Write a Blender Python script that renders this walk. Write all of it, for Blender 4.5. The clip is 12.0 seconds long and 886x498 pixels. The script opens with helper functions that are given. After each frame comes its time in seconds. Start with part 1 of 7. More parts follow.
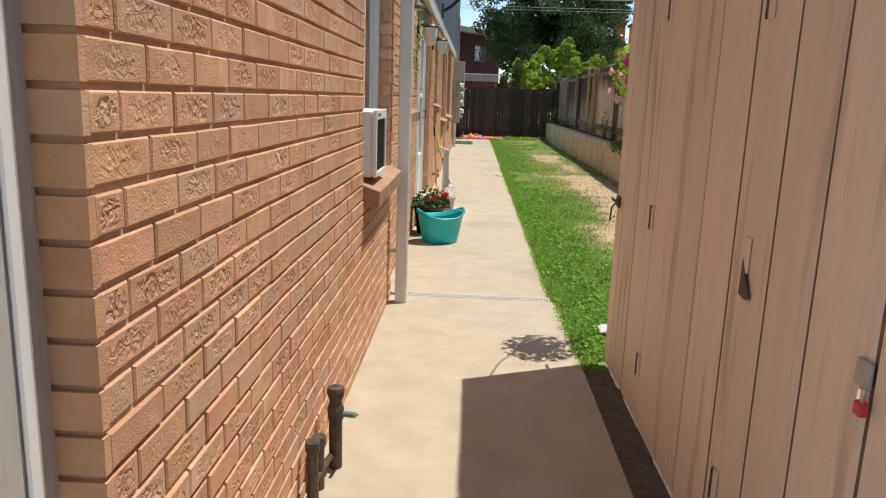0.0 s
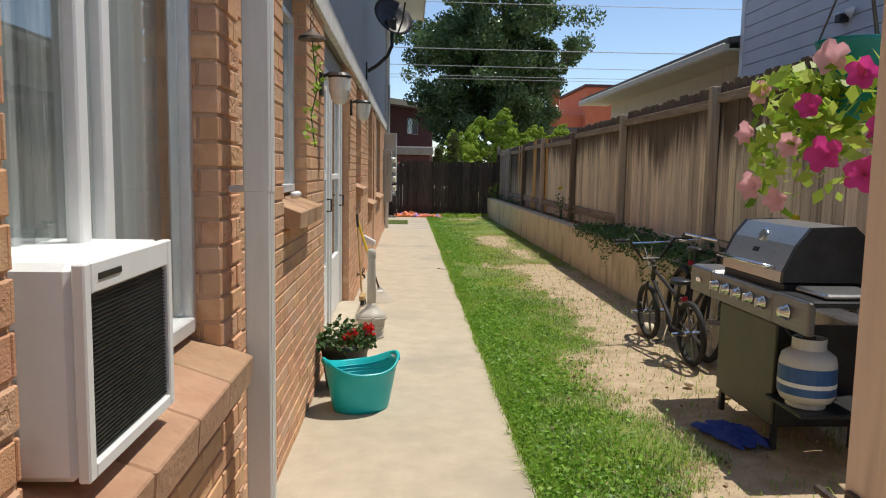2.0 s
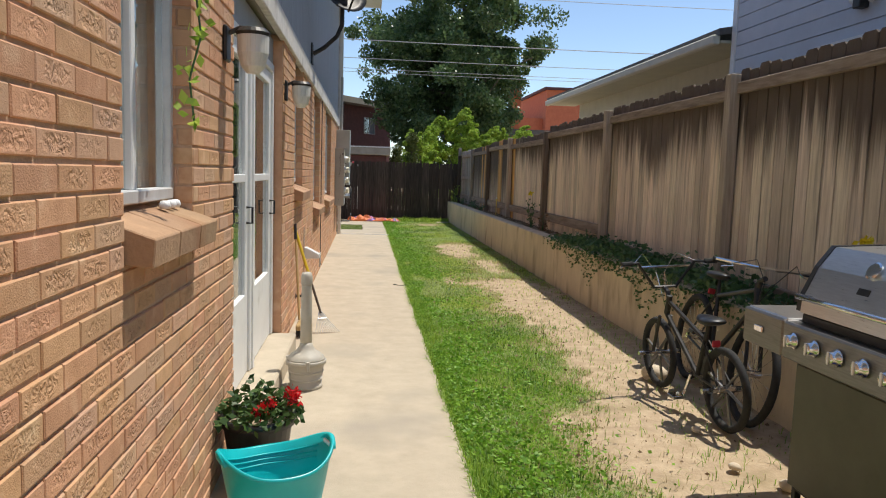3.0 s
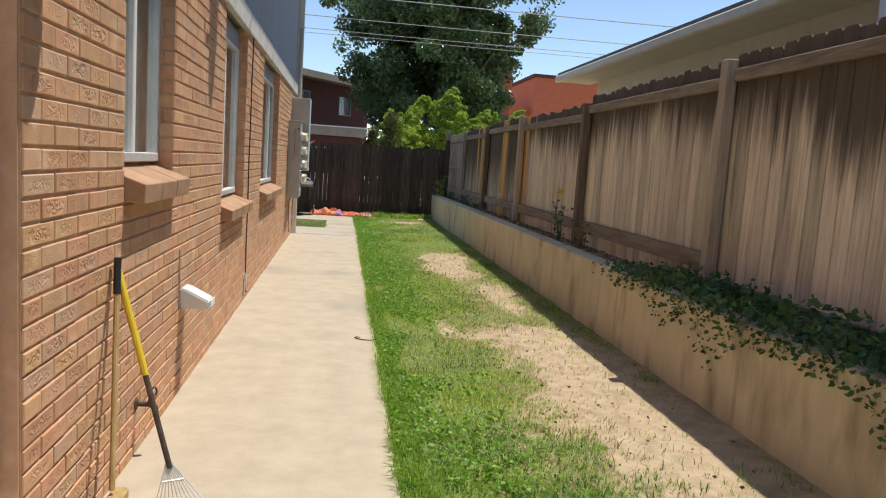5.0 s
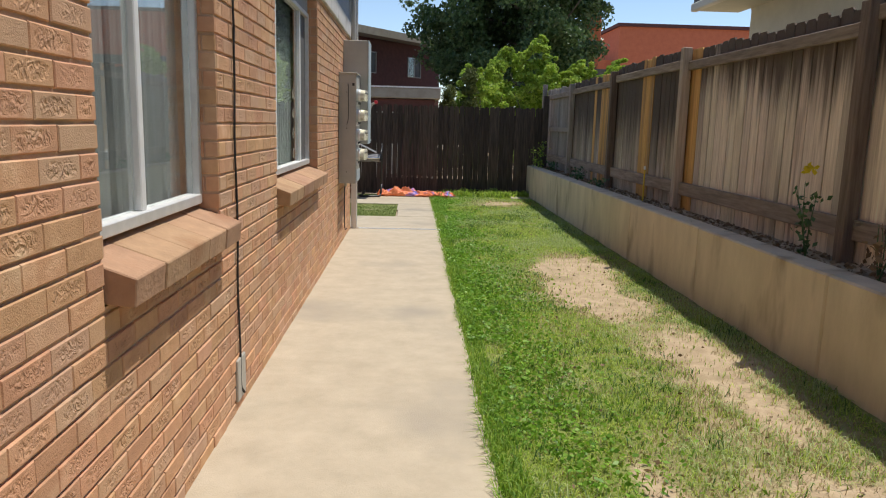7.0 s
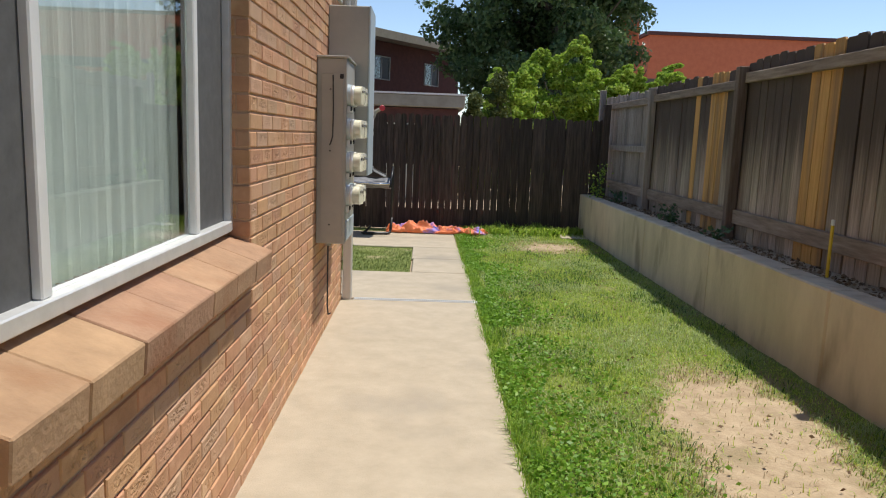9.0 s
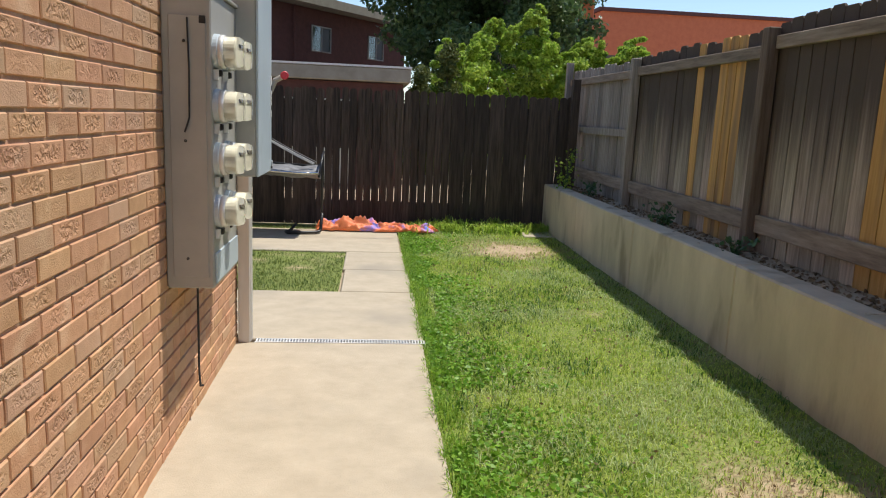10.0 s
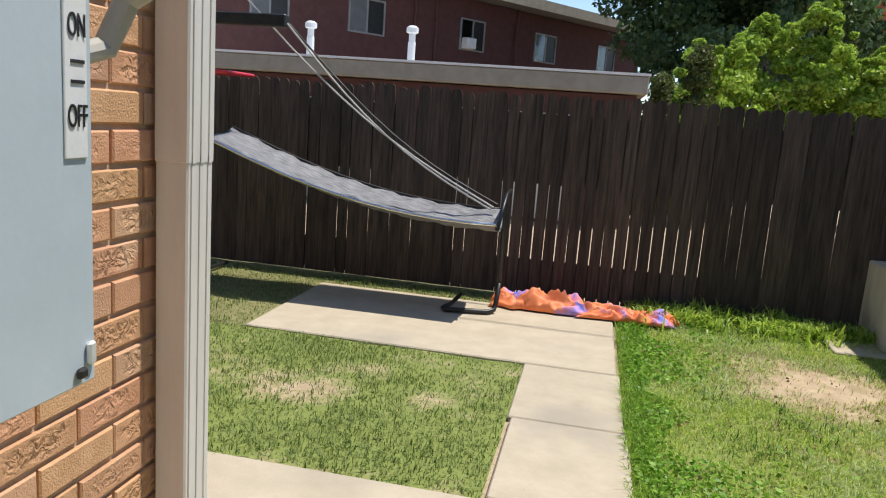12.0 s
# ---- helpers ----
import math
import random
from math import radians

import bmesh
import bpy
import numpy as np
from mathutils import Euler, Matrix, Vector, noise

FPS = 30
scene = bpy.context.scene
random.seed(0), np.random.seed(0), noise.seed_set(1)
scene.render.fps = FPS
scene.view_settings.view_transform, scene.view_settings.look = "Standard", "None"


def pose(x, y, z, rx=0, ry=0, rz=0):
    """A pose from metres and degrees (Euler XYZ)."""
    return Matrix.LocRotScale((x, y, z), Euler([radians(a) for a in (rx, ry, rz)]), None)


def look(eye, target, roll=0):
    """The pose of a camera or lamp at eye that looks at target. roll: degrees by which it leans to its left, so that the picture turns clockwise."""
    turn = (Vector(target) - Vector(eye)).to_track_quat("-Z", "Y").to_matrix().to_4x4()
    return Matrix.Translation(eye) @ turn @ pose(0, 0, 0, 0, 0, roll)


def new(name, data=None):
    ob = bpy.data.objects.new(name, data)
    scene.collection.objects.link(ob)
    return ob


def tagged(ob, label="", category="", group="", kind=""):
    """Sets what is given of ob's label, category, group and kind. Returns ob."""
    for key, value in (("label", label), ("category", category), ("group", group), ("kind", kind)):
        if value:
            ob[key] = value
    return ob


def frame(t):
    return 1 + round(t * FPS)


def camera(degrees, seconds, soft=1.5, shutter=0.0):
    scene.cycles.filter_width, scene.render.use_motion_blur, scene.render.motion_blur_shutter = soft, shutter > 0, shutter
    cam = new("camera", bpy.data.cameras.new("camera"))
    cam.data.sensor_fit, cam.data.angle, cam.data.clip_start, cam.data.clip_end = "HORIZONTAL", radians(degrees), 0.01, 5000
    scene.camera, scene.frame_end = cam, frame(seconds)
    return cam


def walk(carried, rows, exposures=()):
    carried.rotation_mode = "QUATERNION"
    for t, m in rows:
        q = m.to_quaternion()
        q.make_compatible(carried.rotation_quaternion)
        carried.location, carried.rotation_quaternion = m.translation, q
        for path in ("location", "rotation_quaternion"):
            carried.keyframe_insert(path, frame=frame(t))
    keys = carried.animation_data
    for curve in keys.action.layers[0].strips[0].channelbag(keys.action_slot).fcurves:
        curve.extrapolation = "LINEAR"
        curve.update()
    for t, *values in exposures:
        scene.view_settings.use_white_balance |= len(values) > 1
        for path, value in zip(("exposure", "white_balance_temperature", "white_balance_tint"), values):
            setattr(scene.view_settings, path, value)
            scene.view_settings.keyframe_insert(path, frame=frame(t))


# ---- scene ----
cam = camera(63.0, 12.0, soft=1.1)
PATH = [
    (0, (0.199, 0.530, 1.397), (0.128, 2.486, 0.987), 2.0),
    (0.5, (0.187, 1.157, 1.403), (-0.024, 3.113, 1.039), 1.6),
    (1, (0.179, 1.797, 1.435), (0.096, 3.770, 1.118), 0.7),
    (1.5, (0.206, 2.482, 1.492), (0.222, 4.464, 1.232), 0.4),
    (2, (0.191, 3.150, 1.471), (0.288, 5.136, 1.258), 1.0),
    (2.5, (0.238, 3.866, 1.468), (0.395, 5.850, 1.264), 1.3),
    (3, (0.257, 4.589, 1.467), (0.472, 6.567, 1.262), 1.8),
    (3.2, (0.277, 4.921, 1.471), (0.519, 6.894, 1.246), 2.4),
    (4.8, (0.450, 7.974, 1.453), (0.750, 9.937, 1.218), 3.8),
    (5, (0.482, 8.339, 1.422), (0.766, 10.305, 1.191), 3.8),
    (5.5, (0.498, 9.278, 1.434), (0.713, 11.256, 1.238), 3.6),
    (6, (0.503, 10.118, 1.420), (0.641, 12.103, 1.214), 3.4),
    (6.5, (0.496, 11.079, 1.418), (0.581, 13.056, 1.130), 1.8),
    (7, (0.431, 11.967, 1.412), (0.518, 13.937, 1.075), 1.5),
    (7.2, (0.402, 12.331, 1.454), (0.478, 14.303, 1.127), 1.5),
    (8.8, (0.311, 15.087, 1.461), (0.357, 17.063, 1.155), 2.5),
    (9, (0.321, 15.401, 1.475), (0.373, 17.377, 1.167), 2.1),
    (9.5, (0.378, 16.310, 1.483), (0.469, 18.278, 1.137), 0.9),
    (10, (0.446, 17.153, 1.500), (0.642, 19.110, 1.138), 2.5),
    (10.5, (0.470, 17.986, 1.470), (0.587, 19.932, 1.024), 2.2),
    (11, (0.509, 18.836, 1.466), (0.483, 20.800, 1.089), 3.2),
    (11.5, (0.504, 19.611, 1.502), (0.312, 21.569, 1.145), 3.6),
    (12, (0.492, 20.403, 1.530), (0.103, 22.333, 1.177), 4.2),
]
walk(cam, [(t, look(eye, target, roll)) for t, eye, target, roll in PATH], [(0, 0.24), (0.5, 0.16), (1.0, 0.06), (1.5, 0.06), (2.0, 0.07), (3.0, 0.16), (5.0, 0.20), (7.0, 0.09), (9.0, 0.12), (10.0, 0.24), (10.5, 0.32), (11.5, 0.34), (12, 0.36)])

# ---- world and sun ----
SUN_TO = Vector((0.69, 0.31, 2.02)).normalized()
world = bpy.data.worlds.new("sky")
scene.world = world
world.use_nodes = True
wn = world.node_tree.nodes
wl = world.node_tree.links
sky = wn.new("ShaderNodeTexSky")
sky.sky_type = "NISHITA"
sky.sun_disc = False
sky.sun_elevation = math.asin(SUN_TO.z)
sky.sun_rotation = math.atan2(SUN_TO.x, SUN_TO.y)
sky.altitude = 1600
sky.air_density = 1.0
sky.dust_density = 0.4
wn["Background"].inputs["Strength"].default_value = 0.15
wl.new(sky.outputs[0], wn["Background"].inputs["Color"])
sun = new("sun", bpy.data.lights.new("sun", "SUN"))
sun.data.energy = 4.05
sun.data.angle = radians(0.53)
sun.data.color = (1.0, 0.955, 0.87)
sun.matrix_world = look((10, 12, 30), Vector((10, 12, 30)) - SUN_TO)

# ---- mesh helpers ----
RNG = random.Random(7)


def obj(name, bm, material, smooth=False):
    me = bpy.data.meshes.new(name)
    bmesh.ops.recalc_face_normals(bm, faces=bm.faces)
    bm.to_mesh(me)
    bm.free()
    if smooth:
        for p in me.polygons:
            p.use_smooth = True
    if material:
        me.materials.append(material)
    return new(name, me)


def part(name, bm, material, parent, label="", smooth=False):
    ob = obj(name, bm, material, smooth)
    ob.parent = parent
    if label:
        tagged(ob, label)
    return ob


def empty(name, x, y, z, label="", category="", group="", kind="", rz=0):
    ob = new(name)
    ob.matrix_basis = pose(x, y, z, 0, 0, rz)
    ob.empty_display_size = 0.1
    return tagged(ob, label, category, group, kind)


def box(bm, x0, x1, y0, y1, z0, z1, bevel=0.0, m=None):
    r = bmesh.ops.create_cube(bm, size=1.0)
    vs = r["verts"]
    for v in vs:
        v.co = Vector(((x0 + x1) / 2 + v.co.x * (x1 - x0), (y0 + y1) / 2 + v.co.y * (y1 - y0), (z0 + z1) / 2 + v.co.z * (z1 - z0)))
    if bevel > 0:
        es = {e for v in vs for e in v.link_edges}
        res = bmesh.ops.bevel(bm, geom=list(es), offset=bevel, segments=1, affect="EDGES")
        vs = list({v for v in res["verts"]} | {v for v in vs if v.is_valid})
    if m is not None:
        bmesh.ops.transform(bm, matrix=m, verts=[v for v in vs if v.is_valid])
    return bm


def nb():
    return bmesh.new()


def boxes(*bs, bevel=0.0):
    bm = nb()
    for b in bs:
        box(bm, *b, bevel=bevel)
    return bm


def tube(bm, pts, r, seg=8, closed=False, caps=True):
    """A round tube along points; r is one radius or one for each point."""
    pts = [Vector(p) for p in pts]
    n = len(pts)
    rs = r if isinstance(r, (list, tuple)) else [r] * n
    rings = []
    up = None
    for i, p in enumerate(pts):
        if closed:
            d = pts[(i + 1) % n] - pts[i - 1]
        else:
            d = pts[min(i + 1, n - 1)] - pts[max(i - 1, 0)]
        d.normalize()
        if up is None:
            up = d.orthogonal().normalized()
        up = (up - d * up.dot(d))
        up = up.normalized() if up.length > 1e-6 else d.orthogonal().normalized()
        side = d.cross(up)
        rings.append([bm.verts.new(p + (up * math.cos(2 * math.pi * k / seg) + side * math.sin(2 * math.pi * k / seg)) * rs[i]) for k in range(seg)])
    for i in range(n if closed else n - 1):
        a, b = rings[i], rings[(i + 1) % n]
        for k in range(seg):
            bm.faces.new((a[k], a[(k + 1) % seg], b[(k + 1) % seg], b[k]))
    if caps and not closed:
        bm.faces.new(rings[0][::-1])
        bm.faces.new(rings[-1])
    return bm


def lathe(bm, prof, seg=24, sx=1.0, sy=1.0, m=None, close=False):
    """A turned shape from (radius, z) pairs."""
    rings = []
    new_v = []
    for r, z in prof:
        ring = []
        for k in range(seg):
            a = 2 * math.pi * k / seg
            ring.append(bm.verts.new((r * sx * math.cos(a), r * sy * math.sin(a), z)))
        rings.append(ring)
        new_v += ring
    for a, b in zip(rings, rings[1:]):
        for k in range(seg):
            bm.faces.new((a[k], a[(k + 1) % seg], b[(k + 1) % seg], b[k]))
    bm.faces.new(rings[0][::-1])
    if close:
        bm.faces.new(rings[-1])
    if m is not None:
        bmesh.ops.transform(bm, matrix=m, verts=new_v)
    return bm


def raw(name, verts, faces, material, parent=None):
    me = bpy.data.meshes.new(name)
    me.from_pydata(verts, [], faces)
    me.materials.append(material)
    ob = new(name, me)
    if parent is not None:
        ob.parent = parent
    return ob


def quick(name, verts, loops, size, material, parent=None):
    """A mesh of faces with the same number of corners, from numpy arrays."""
    me = bpy.data.meshes.new(name)
    nf = len(loops) // size
    me.vertices.add(len(verts))
    me.vertices.foreach_set("co", np.asarray(verts, dtype=np.float32).ravel())
    me.loops.add(len(loops))
    me.loops.foreach_set("vertex_index", np.asarray(loops, dtype=np.int32))
    me.polygons.add(nf)
    me.polygons.foreach_set("loop_start", np.arange(0, nf * size, size, dtype=np.int32))
    me.update(calc_edges=True)
    me.materials.append(material)
    ob = new(name, me)
    if parent is not None:
        ob.parent = parent
    return ob


# ---- materials ----
def mat(name, c1, c2, scale=6.0, rough=0.7, bump=0.0, bscale=60.0, metal=0.0, stain=None, stain_scale=1.2, stain_at=0.55,
        vary=0.0, stretch=(1, 1, 1), island=False, spec=0.5, coat=0.0, hue=0.0):
    """Two tones mixed by fine noise, broad stains, a shift from piece to piece, and a fine relief, in world metres."""
    m = bpy.data.materials.new(name)
    m.use_nodes = True
    n, l = m.node_tree.nodes, m.node_tree.links
    b = n["Principled BSDF"]
    geo = n.new("ShaderNodeNewGeometry")
    mp = n.new("ShaderNodeMapping")
    mp.inputs["Scale"].default_value = stretch
    l.new(geo.outputs["Position"], mp.inputs["Vector"])
    n1 = n.new("ShaderNodeTexNoise")
    n1.inputs["Scale"].default_value = scale
    n1.inputs["Detail"].default_value = 6
    n1.inputs["Roughness"].default_value = 0.65
    l.new(mp.outputs[0], n1.inputs["Vector"])
    ramp = n.new("ShaderNodeValToRGB")
    ramp.color_ramp.elements[0].position, ramp.color_ramp.elements[1].position = 0.32, 0.68
    ramp.color_ramp.elements[0].color, ramp.color_ramp.elements[1].color = (*c1, 1), (*c2, 1)
    l.new(n1.outputs["Fac"], ramp.inputs[0])
    col = ramp.outputs[0]
    if stain is not None:
        n2 = n.new("ShaderNodeTexNoise")
        n2.inputs["Scale"].default_value = stain_scale
        n2.inputs["Detail"].default_value = 4
        l.new(mp.outputs[0], n2.inputs["Vector"])
        r2 = n.new("ShaderNodeMapRange")
        r2.inputs["From Min"].default_value, r2.inputs["From Max"].default_value = stain_at, stain_at + 0.16
        l.new(n2.outputs["Fac"], r2.inputs["Value"])
        mx = n.new("ShaderNodeMix")
        mx.data_type = "RGBA"
        l.new(r2.outputs[0], mx.inputs["Factor"])
        l.new(col, mx.inputs["A"])
        mx.inputs["B"].default_value = (*stain, 1)
        col = mx.outputs["Result"]
    if vary > 0 or hue > 0:
        oi = n.new("ShaderNodeObjectInfo")
        add = n.new("ShaderNodeMath")
        add.operation = "ADD"
        l.new(oi.outputs["Random"], add.inputs[0])
        l.new(geo.outputs["Random Per Island"], add.inputs[1])
        fr = n.new("ShaderNodeMath")
        fr.operation = "FRACT"
        l.new(add.outputs[0], fr.inputs[0])
        hs = n.new("ShaderNodeHueSaturation")
        mr = n.new("ShaderNodeMapRange")
        mr.inputs["To Min"].default_value, mr.inputs["To Max"].default_value = 1 - vary, 1 + vary
        l.new(fr.outputs[0], mr.inputs["Value"])
        l.new(mr.outputs[0], hs.inputs["Value"])
        if hue > 0:
            m7 = n.new("ShaderNodeMath")
            m7.operation = "MULTIPLY"
            m7.inputs[1].default_value = 7.31
            f7 = n.new("ShaderNodeMath")
            f7.operation = "FRACT"
            l.new(fr.outputs[0], m7.inputs[0])
            l.new(m7.outputs[0], f7.inputs[0])
            mh = n.new("ShaderNodeMapRange")
            mh.inputs["To Min"].default_value, mh.inputs["To Max"].default_value = 0.5 - hue, 0.5 + hue
            l.new(f7.outputs[0], mh.inputs["Value"])
            l.new(mh.outputs[0], hs.inputs["Hue"])
        l.new(col, hs.inputs["Color"])
        col = hs.outputs[0]
    l.new(col, b.inputs["Base Color"])
    b.inputs["Metallic"].default_value = metal
    b.inputs["Specular IOR Level"].default_value = spec
    b.inputs["Coat Weight"].default_value = coat
    rr = n.new("ShaderNodeMapRange")
    rr.inputs["To Min"].default_value, rr.inputs["To Max"].default_value = max(0.02, rough - 0.08), min(1, rough + 0.08)
    l.new(n1.outputs["Fac"], rr.inputs["Value"])
    l.new(rr.outputs[0], b.inputs["Roughness"])
    if bump > 0:
        n3 = n.new("ShaderNodeTexNoise")
        n3.inputs["Scale"].default_value = bscale
        n3.inputs["Detail"].default_value = 5
        l.new(mp.outputs[0], n3.inputs["Vector"])
        bp = n.new("ShaderNodeBump")
        bp.inputs["Strength"].default_value = bump
        bp.inputs["Distance"].default_value = 0.01
        l.new(n3.outputs["Fac"], bp.inputs["Height"])
        l.new(bp.outputs[0], b.inputs["Normal"])
    return m


def leafy(name, c1, c2, translucent=0.35, rough=0.5):
    """Leaf: varied from leaf to leaf, letting some light through."""
    m = bpy.data.materials.new(name)
    m.use_nodes = True
    n, l = m.node_tree.nodes, m.node_tree.links
    b = n["Principled BSDF"]
    geo = n.new("ShaderNodeNewGeometry")
    ramp = n.new("ShaderNodeValToRGB")
    ramp.color_ramp.elements[0].color, ramp.color_ramp.elements[1].color = (*c1, 1), (*c2, 1)
    l.new(geo.outputs["Random Per Island"], ramp.inputs[0])
    l.new(ramp.outputs[0], b.inputs["Base Color"])
    b.inputs["Roughness"].default_value = rough
    tr = n.new("ShaderNodeBsdfTranslucent")
    l.new(ramp.outputs[0], tr.inputs["Color"])
    mx = n.new("ShaderNodeMixShader")
    mx.inputs[0].default_value = translucent
    l.new(b.outputs[0], mx.inputs[1])
    l.new(tr.outputs[0], mx.inputs[2])
    l.new(mx.outputs[0], n["Material Output"].inputs["Surface"])
    return m


def glass(name, tint=(0.9, 0.95, 0.95)):
    m = bpy.data.materials.new(name)
    m.use_nodes = True
    b = m.node_tree.nodes["Principled BSDF"]
    b.inputs["Base Color"].default_value = (*tint, 1)
    b.inputs["Transmission Weight"].default_value = 1.0
    b.inputs["Roughness"].default_value = 0.01
    b.inputs["IOR"].default_value = 1.5
    return m


M_MORTAR = mat("mortar", (0.52, 0.33, 0.215), (0.64, 0.43, 0.29), 30, 0.9, 0.3, 120)
M_SILL = mat("sill_brick", (0.34, 0.20, 0.115), (0.46, 0.28, 0.165), 9, 0.85, 0.4, 60, vary=0.07, hue=0.008, stain=(0.33, 0.16, 0.08), stain_scale=3)
M_CONCRETE = mat("concrete", (0.43, 0.36, 0.262), (0.53, 0.45, 0.335), 5, 0.85, 0.25, 130, stain=(0.37, 0.32, 0.25), stain_scale=0.9, stain_at=0.56, vary=0.04)
M_RETAIN = mat("retaining_concrete", (0.55, 0.45, 0.32), (0.70, 0.585, 0.43), 4, 0.9, 0.5, 45, stain=(0.36, 0.28, 0.19), stain_scale=3.2, stain_at=0.54, stretch=(1, 1, 0.35))
M_DIRT = mat("dirt", (0.36, 0.27, 0.18), (0.52, 0.41, 0.28), 7, 0.95, 0.6, 45, stain=(0.24, 0.18, 0.11), stain_scale=2.5)
M_FENCE = mat("fence_wood", (0.60, 0.48, 0.36), (0.88, 0.75, 0.60), 7, 0.88, 0.5, 60, stretch=(6, 6, 0.35), vary=0.28, hue=0.012, stain=(0.20, 0.145, 0.105), stain_scale=1.6, stain_at=0.58)


def weathered(m, dark, lo, hi):
    """Boards blackened by rain from the top, in ragged streaks, and bleached below."""
    n, l = m.node_tree.nodes, m.node_tree.links
    b = n["Principled BSDF"]
    base = b.inputs["Base Color"].links[0].from_socket
    geo = n.new("ShaderNodeNewGeometry")
    xyz = n.new("ShaderNodeSeparateXYZ")
    l.new(geo.outputs["Position"], xyz.inputs[0])
    total = xyz.outputs[2]
    for stretch, scale, amount in (((1, 1, 0.06), 14, 0.75), ((1, 1, 0.3), 1.1, 0.9), ((1, 1, 0.02), 60, 0.35)):
        mp = n.new("ShaderNodeMapping")
        mp.inputs["Scale"].default_value = stretch
        l.new(geo.outputs["Position"], mp.inputs["Vector"])
        nz = n.new("ShaderNodeTexNoise")
        nz.inputs["Scale"].default_value = scale
        nz.inputs["Detail"].default_value = 3
        l.new(mp.outputs[0], nz.inputs["Vector"])
        k = n.new("ShaderNodeMath")
        k.operation = "MULTIPLY_ADD"
        k.inputs[1].default_value = amount
        l.new(nz.outputs["Fac"], k.inputs[0])
        l.new(total, k.inputs[2])
        total = k.outputs[0]
    mr = n.new("ShaderNodeMapRange")
    mr.interpolation_type = "SMOOTHSTEP"
    mr.inputs["From Min"].default_value, mr.inputs["From Max"].default_value = lo + 1.0, hi + 1.0
    mr.inputs["To Max"].default_value = 0.93
    l.new(total, mr.inputs["Value"])
    mx = n.new("ShaderNodeMix")
    mx.data_type = "RGBA"
    l.new(mr.outputs[0], mx.inputs["Factor"])
    l.new(base, mx.inputs["A"])
    mx.inputs["B"].default_value = (*dark, 1)
    l.new(mx.outputs["Result"], b.inputs["Base Color"])
    return m


weathered(M_FENCE, (0.085, 0.058, 0.041), 1.52, 2.0)
M_FENCE_OLD = mat("old_fence_wood", (0.28, 0.215, 0.16), (0.54, 0.44, 0.34), 7, 0.88, 0.5, 60, stretch=(6, 6, 0.35), vary=0.3, hue=0.012)
weathered(M_FENCE_OLD, (0.075, 0.053, 0.039), 0.95, 1.75)
M_FENCE_MID = mat("grey_fence_wood", (0.22, 0.185, 0.155), (0.46, 0.40, 0.34), 7, 0.88, 0.5, 60, stretch=(6, 6, 0.35), vary=0.3)
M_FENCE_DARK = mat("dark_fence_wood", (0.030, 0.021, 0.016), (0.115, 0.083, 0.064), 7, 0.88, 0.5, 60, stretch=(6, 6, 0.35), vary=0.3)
M_FENCE_NEW = mat("new_fence_wood", (0.52, 0.27, 0.07), (0.70, 0.41, 0.14), 7, 0.8, 0.4, 60, stretch=(6, 6, 0.35), vary=0.12, stain=(0.34, 0.20, 0.09), stain_scale=1.3, stain_at=0.5)
M_RAIL = mat("rail_wood", (0.19, 0.14, 0.10), (0.40, 0.32, 0.245), 6, 0.88, 0.5, 70, stretch=(5, 0.5, 5), vary=0.15)
M_OLDPOST = mat("dark_post_wood", (0.13, 0.09, 0.065), (0.26, 0.19, 0.14), 6, 0.88, 0.5, 70, stretch=(6, 6, 0.4), vary=0.2)
M_POST = mat("post_wood", (0.36, 0.28, 0.21), (0.58, 0.48, 0.37), 6, 0.88, 0.5, 70, stretch=(6, 6, 0.4), vary=0.25)
M_GATE = mat("gate_paint", (0.72, 0.585, 0.455), (0.80, 0.66, 0.52), 4, 0.6, 0.25, 70, stretch=(5, 5, 0.5), vary=0.05, stain=(0.47, 0.36, 0.26), stain_scale=2.2, stain_at=0.56)
M_SIDING = mat("grey_siding", (0.30, 0.31, 0.33), (0.36, 0.37, 0.39), 4, 0.7, 0.1, 80, stretch=(3, 3, 0.4), vary=0.03)
M_TRIM = mat("weathered_trim", (0.52, 0.49, 0.45), (0.68, 0.65, 0.60), 8, 0.75, 0.2, 60, stain=(0.36, 0.32, 0.28), stain_scale=3, stain_at=0.58)
M_WHITE = mat("white_paint", (0.74, 0.74, 0.73), (0.82, 0.82, 0.80), 5, 0.45, 0.05, 90, stain=(0.62, 0.61, 0.58), stain_scale=5, stain_at=0.62)
M_ALU = mat("window_aluminium", (0.66, 0.66, 0.65), (0.78, 0.78, 0.77), 12, 0.4, 0.0, metal=0.3)
M_PIPE = mat("downpipe_paint", (0.66, 0.63, 0.58), (0.75, 0.72, 0.67), 6, 0.5, 0.06, 80, stretch=(3, 3, 0.4))
M_STEEL = mat("stainless_steel", (0.55, 0.55, 0.55), (0.66, 0.66, 0.66), 20, 0.3, 0.0, metal=1.0, stretch=(8, 0.6, 8))
M_CHROME = mat("chrome", (0.75, 0.75, 0.75), (0.85, 0.85, 0.85), 10, 0.12, metal=1.0)
M_BLACK = mat("black_enamel", (0.012, 0.012, 0.013), (0.03, 0.03, 0.03), 12, 0.4)
M_RUBBER = mat("rubber", (0.015, 0.015, 0.015), (0.035, 0.034, 0.033), 30, 0.85, 0.3, 120)
M_DARKMETAL = mat("dark_metal", (0.03, 0.03, 0.03), (0.07, 0.065, 0.06), 15, 0.45, metal=0.6)
